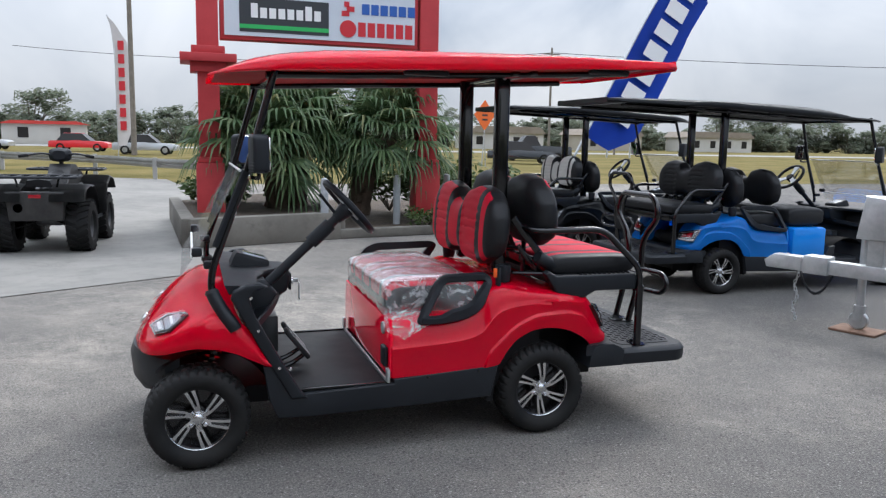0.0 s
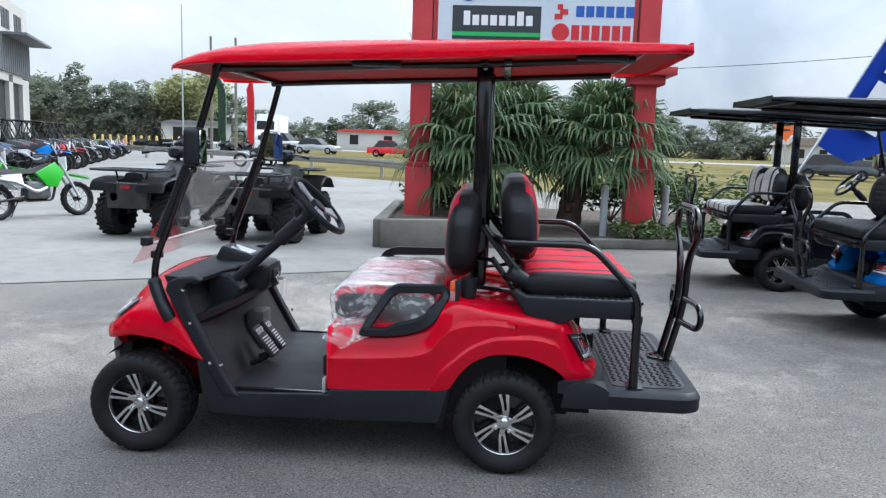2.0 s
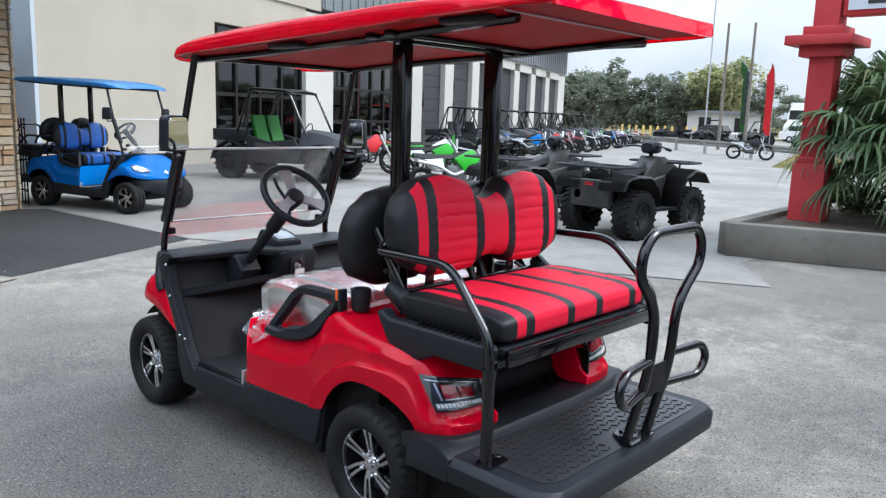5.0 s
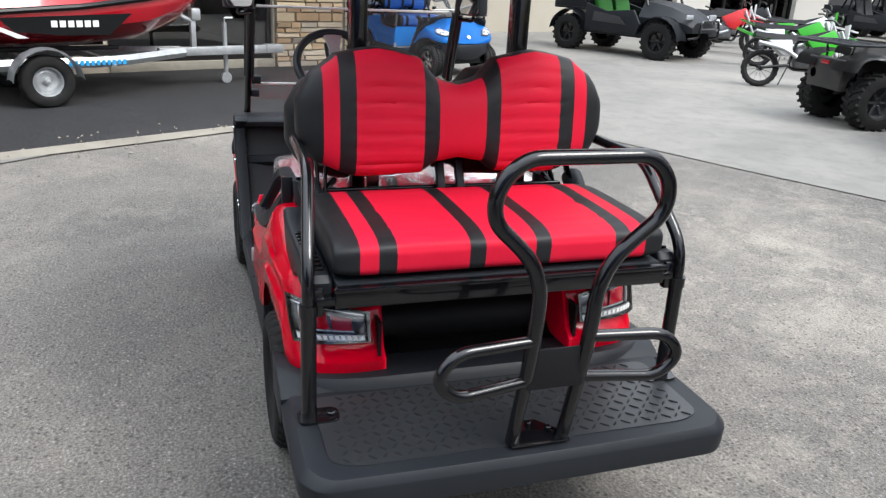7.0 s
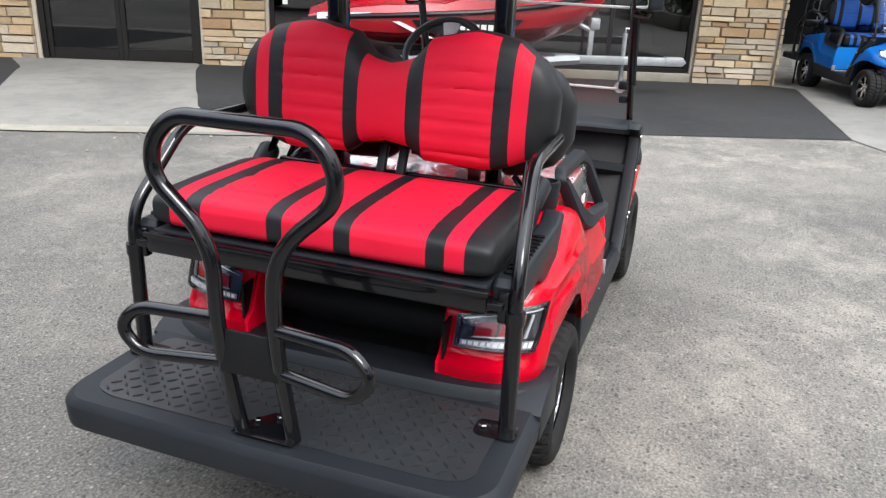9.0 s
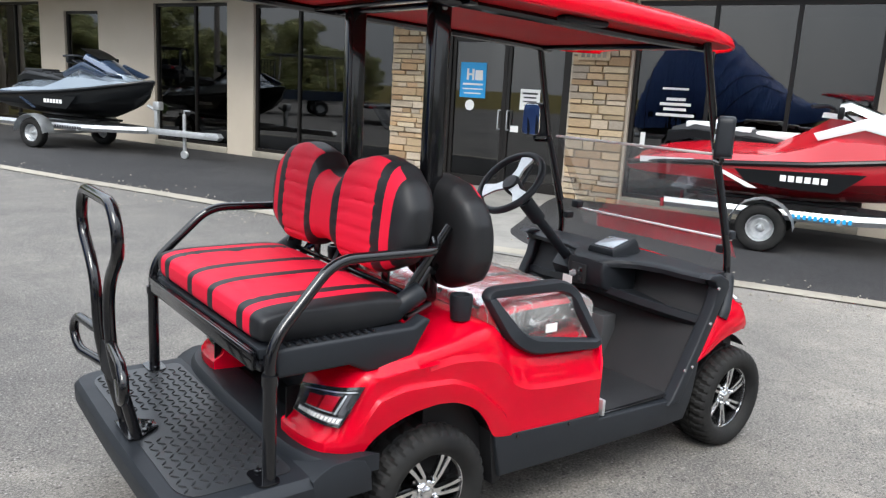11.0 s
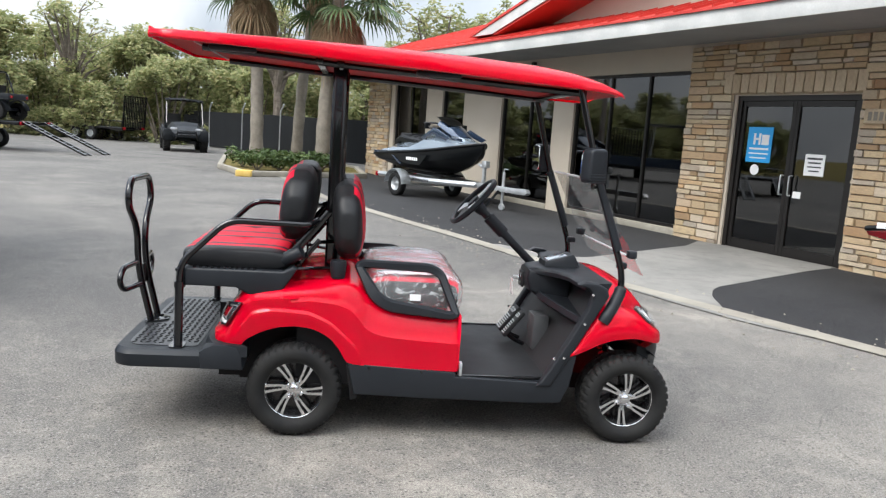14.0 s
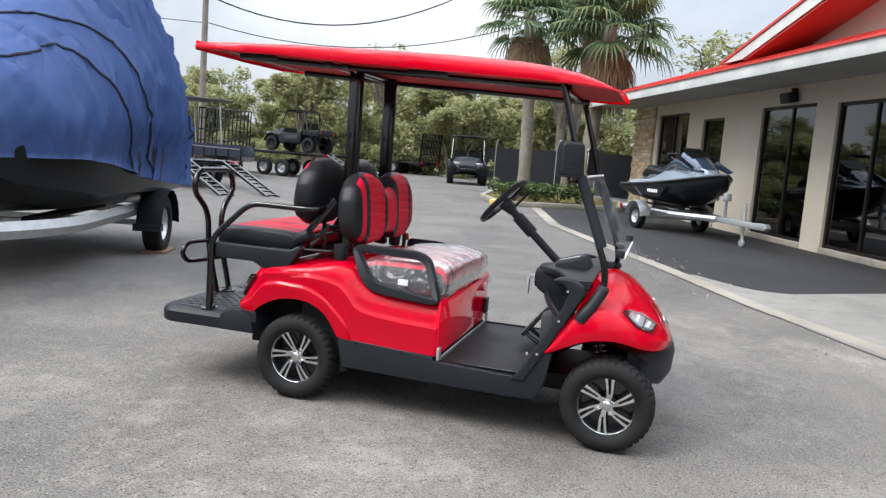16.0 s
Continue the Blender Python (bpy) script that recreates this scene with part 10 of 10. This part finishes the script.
def car(m, label, paint, kind=0):
    c = thing("car" if kind == 0 else "truck", m, label, "car" if kind == 0 else "truck", "cars on the road")
    L, W = (4.6, 0.9) if kind == 0 else (5.8, 1.0)
    hood, roof = (0.85, 1.45) if kind == 0 else (1.1, 1.9)
    bm = B()
    loft(bm, [[(x, y * W * w, 0.32 + (z - 0.32) * t) for y, t in ((-1, 0), (-1.02, 0.5), (-0.93, 1), (0.93, 1), (1.02, 0.5), (1, 0))] for x, w, z in ((-L / 2, 0.82, hood - 0.1), (-L / 2 + 0.15, 0.95, hood), (-0.2, 1, hood + 0.05), (L / 2 - 0.4, 0.97, hood - 0.05), (L / 2 - 0.05, 0.85, hood - 0.2))])
    part("body", bm, paint, c)
    bm = B()
    a, b = (-L * 0.36, L * 0.20) if kind == 0 else (-L * 0.08, L * 0.24)
    loft(bm, [[(x, y * W * w, z) for y in (-1, 1)] + [(x2, y * W * w2, roof) for y, w2 in ((1, 0.72), (-1, 0.72))] for x, x2, w, z in ((a, a + 0.45, 0.93, hood), (b, b - 0.7, 0.93, hood + 0.02))])
    part("cabin", bm, M["frame_dark"], c)
    bm = B()
    box(bm, a + 0.5, b - 0.75, -W * 0.71, W * 0.71, roof - 0.02, roof + 0.03, 0.02)
    part("roof", bm, paint, c)
    for x in (-L * 0.3, L * 0.31):
        for s in (1, -1):
            small_wheel(c, x, s * (W - 0.1), 0.33, 0.22)
    return c


M["car_silver"] = mat_base("silver_car_paint", (0.45, 0.46, 0.47), 0.3, 0.5, 1.0)
M["car_dark"] = mat_base("dark_car_paint", (0.02, 0.022, 0.025), 0.2, 0.2, 1.0)
sedan = car(pose(4.6, -58, 0, 0, 0, 172), "silver car on the highway", M["car_silver"])
car(pose(-19.5, -44, 0, 0, 0, 160), "dark sedan on the frontage road", M["car_dark"])
copy_thing(sedan, pose(18, -70, 0, 0, 0, 172))
copy_thing(sedan, pose(28, -64, 0, 0, 0, -10))
car(pose(23, -75, 0, 0, 0, 172), "white pickup truck on the highway", M["white_paint"], 1)
car(pose(-24, -52, 0, 0, 0, -12), "dark pickup truck on the highway", M["car_dark"], 1)
car(pose(10, -66, 0, 0, 0, 172), "red car on the highway", M["bike_red"])


def far_building(m, label, w, d, h, wall, roofm, pitched=1.2):
    b = thing("building", m, label, "building", "far buildings")
    bm = B()
    box(bm, -w / 2, w / 2, -d / 2, d / 2, 0, h)
    part("wall", bm, wall, b)
    bm = B()
    prism(bm, [(-w / 2 - 0.4, h), (w / 2 + 0.4, h), (w / 2 - 1.0, h + pitched), (-w / 2 + 1.0, h + pitched)], -d / 2 - 0.4, d / 2 + 0.4, "y")
    part("roof", bm, roofm, b)
    n = max(2, int(w / 3.5))
    for i in range(n):
        x = -w / 2 + (i + 0.5) * w / n
        bm = B()
        box(bm, x - 0.6, x + 0.6, d / 2, d / 2 + 0.04, 0.8, min(h - 0.4, 2.2))
        part("window", bm, M["frame_dark"], b)
    return b


def semi_truck(m, label):
    t = thing("truck", m, label, "truck", "cars on the road")
    bm = B()
    loft(bm, [[(x, y * 1.15, 0.6 + (z - 0.6) * k) for y, k in ((-1, 0), (-1.0, 0.8), (-0.85, 1), (0.85, 1), (1.0, 0.8), (1, 0))] for x, z in ((1.0, 2.9), (1.2, 3.3), (2.6, 3.4), (3.1, 2.1), (4.4, 1.9), (4.6, 1.5))])
    part("cab", bm, M["white_paint"], t)
    bm = B()
    loft(bm, [[(x, y, z) for y in (-0.95, 0.95)] for x, z in ((2.72, 3.2), (3.08, 2.25))], cap=False, loop=False)
    bmesh.ops.solidify(bm, geom=bm.faces[:], thickness=0.04)
    part("windscreen", bm, M["frame_dark"], t)
    bm = B()
    box(bm, -9.5, 0.8, -1.25, 1.25, 1.1, 4.0, 0.03)
    part("trailer_box", bm, M["white_paint"], t)
    bm = B()
    box(bm, 4.55, 4.68, -0.6, 0.6, 0.7, 1.6, 0.03)
    part("grille", bm, M["frame_dark"], t)
    for x in (-8.6, -7.4, 0.0, 1.2, 3.8):
        for s in (1, -1):
            small_wheel(t, x, s * 1.0, 0.5, 0.3)
    return t


semi_truck(pose(27, -84, 0, 0, 0, 100), "white lorry on the highway")
M["tan_roof"] = worn("tan_shingle_roof", (0.22, 0.18, 0.14), (0.28, 0.24, 0.19), 1, (0.85, 0.9), grain=20)
far_building(pose(19, -108, 0, 0, 0, 5), "low white roadside building with red trim", 9.5, 7, 2.5, M["panel_white"], M["roof_red"], 0.4)
far_building(pose(-52, -128, 0, 0, 0, 0), "low tan house beyond the field", 14, 8, 2.8, M["panel_white"], M["tan_roof"])
far_building(pose(-74, -130, 0, 0, 0, 4), "low tan house beyond the field", 13, 8, 2.8, M["tan_panel"], M["tan_roof"])
far_building(pose(-100, -132, 0, 0, 0, 0), "low white house beyond the field", 15, 8, 2.8, M["panel_white"], M["tan_roof"])
far_building(pose(33, -78, 0, 0, 0, 20), "pale block shelter with yellow bollards", 7, 4, 2.6, M["panel_white"], M["panel_grey"], 0.3)
for i in range(14):
    b = thing("bollard", pose(29.5 + i * 0.62, -68.5 + i * 0.25, 0), "yellow steel traffic bollard post", "bollard", "yellow bollards")
    bm = B()
    lathe(bm, [(0.11, 0), (0.11, 1.15), (0.08, 1.2), (0.0001, 1.22)], None, 12)
    part("pipe", bm, M["yellow"], b)
wt = thing("water_tower", pose(85, -167, 0), "distant pale blue water tower", "water tower")
bm = B()
lathe(bm, [(0.0001, 7.6), (1.1, 7.7), (1.35, 8.2), (1.35, 12.0), (1.0, 12.8), (0.0001, 13.0)], None, 24)
for i in range(4):
    a = i * math.pi / 2 + 0.4
    tube(bm, [(1.6 * math.cos(a), 1.6 * math.sin(a), 0), (1.1 * math.cos(a), 1.1 * math.sin(a), 8.0)], 0.12, 6)
part("tank", bm, M["white_metal"], wt)


# ---- flat trailers at the back of the lot ----
def flat_trailer(m, label, gate=True, L=5.0, top=0.74, rails=True):
    t = thing("flat_trailer", m, label, "trailer", "flat trailers")
    bm = B()
    box(bm, -L / 2, L / 2, -1.0, 1.0, top - 0.12, top, 0.01)
    part("deck", bm, M["black_metal"], t)
    for s in (1, -1):
        if rails:
            bm = B()
            tube(bm, [(-L / 2, s * 0.98, top + 0.31), (L / 2, s * 0.98, top + 0.31)], 0.03, 6)
            for i in range(7):
                x = -L / 2 + i * L / 6
                tube(bm, [(x, s * 0.98, top - 0.04), (x, s * 0.98, top + 0.31)], 0.025, 6)
            part("side_rail", bm, M["black_metal"], t)
        for x in (-0.45, 0.45):
            small_wheel(t, x, s * (1.1 if top < 0.8 else 0.9), 0.34, 0.2)
        bm = B()
        box(bm, -L / 2 - 0.03, -L / 2, s * 0.8 - 0.12, s * 0.8 + 0.12, top - 0.12, top, 0.01)
        part("tail_light", bm, M["lens_red"], t)
    if gate:
        bm = B()
        tube(bm, [(-L / 2, -0.95, 0.75), (-L / 2 - 0.1, -0.95, 2.35), (-L / 2 - 0.1, 0.95, 2.35), (-L / 2, 0.95, 0.75)], 0.03, 6)
        rg = part("ramp_gate", bm, M["black_metal"], t)
        for i in range(13):
            y = -0.85 + i * 0.142
            bm = B()
            tube(bm, [(-L / 2, y, 0.75), (-L / 2 - 0.1, y, 2.33)], 0.032, 5)
            part("gate_bar", bm, M["black_metal"], rg)
        for z in (1.2, 1.6, 2.0):
            bm = B()
            tube(bm, [(-L / 2 - 0.05, -0.95, z), (-L / 2 - 0.05, 0.95, z)], 0.02, 5)
            part("gate_rail", bm, M["black_metal"], rg)
    bm = B()
    tube(bm, [(L / 2, -0.7, 0.66), (L / 2 + 1.3, 0, 0.6), (L / 2, 0.7, 0.66)], 0.05, 6)
    part("tongue", bm, M["black_metal"], t)
    for s in (1, -1):
        bm = B()
        if gate:
            box(bm, -L / 2 + 0.3, L / 2 - 0.3, s * 0.5 - 0.04, s * 0.5 + 0.04, top - 0.20, top - 0.12)
            part("frame_beam", bm, M["black_metal"], t)
        else:
            a = math.asin(min(0.9, (top - 0.03) / 2.4))
            rm = Matrix.Translation((-L / 2, s * 0.62, top - 0.03)) @ Matrix.Rotation(-a, 4, "Y")
            for y in (-0.16, 0.16):
                box(bm, -2.4, 0, y - 0.03, y + 0.03, -0.03, 0.03, m=rm)
            for i in range(9):
                box(bm, -2.3 + i * 0.26, -2.25 + i * 0.26, -0.16, 0.16, -0.015, 0.02, m=rm)
            part("ramp", bm, M["black_metal"], t)
    return t


ft = flat_trailer(pose(-15.6, 22.6, 0, 0, 0, 138), "black flat trailer with a raised mesh ramp gate", True, 4.4)
copy_thing(ft, pose(-13.5, 39.5, 0, 0, 0, 160))
flat_trailer(pose(-11.5, 14.5, 0, 0, 0, 150), "black flat trailer with lowered ramps", False, 4.2)
flat_trailer(pose(-12.9, 24.2, 0, 0, 0, 169), "black deck-over trailer carrying a side-by-side", False, 4.8, 0.98, False)
copy_thing(utv_black, Matrix.Translation((-11.6, 24.1, 0.98)) @ Matrix.Rotation(radians(169), 4, "Z") @ Matrix.Scale(0.72, 4))
pb = thing("pontoon_boat", pose(-14.6, 19.0, 0, 0, 0, 60), "boat with a grey hard top behind the cover", "boat")
bm = B()
box(bm, -1.6, 1.6, -1.1, 1.1, 2.55, 2.63, 0.03)
part("hard_top", bm, M["grey_plastic"], pb)
bm = B()
for x in (-1.3, 1.3):
    for y in (-0.95, 0.95):
        tube(bm, [(x, y, 0.9), (x * 0.9, y, 2.56)], 0.03, 6)
part("top_frame", bm, M["steel"], pb)
bm = B()
loft(bm, [[(x, y * w, z) for y, z in ((-1, 1.1), (-0.9, 0.7), (0, 0.5), (0.9, 0.7), (1, 1.1))] for x, w in ((-2.6, 1.1), (1.2, 1.15), (2.6, 0.7), (3.1, 0.1))])
part("hull", bm, M["hull_navy"], pb)
for s in (1, -1):
    small_wheel(pb, -0.6, s * 1.0, 0.33, 0.2)
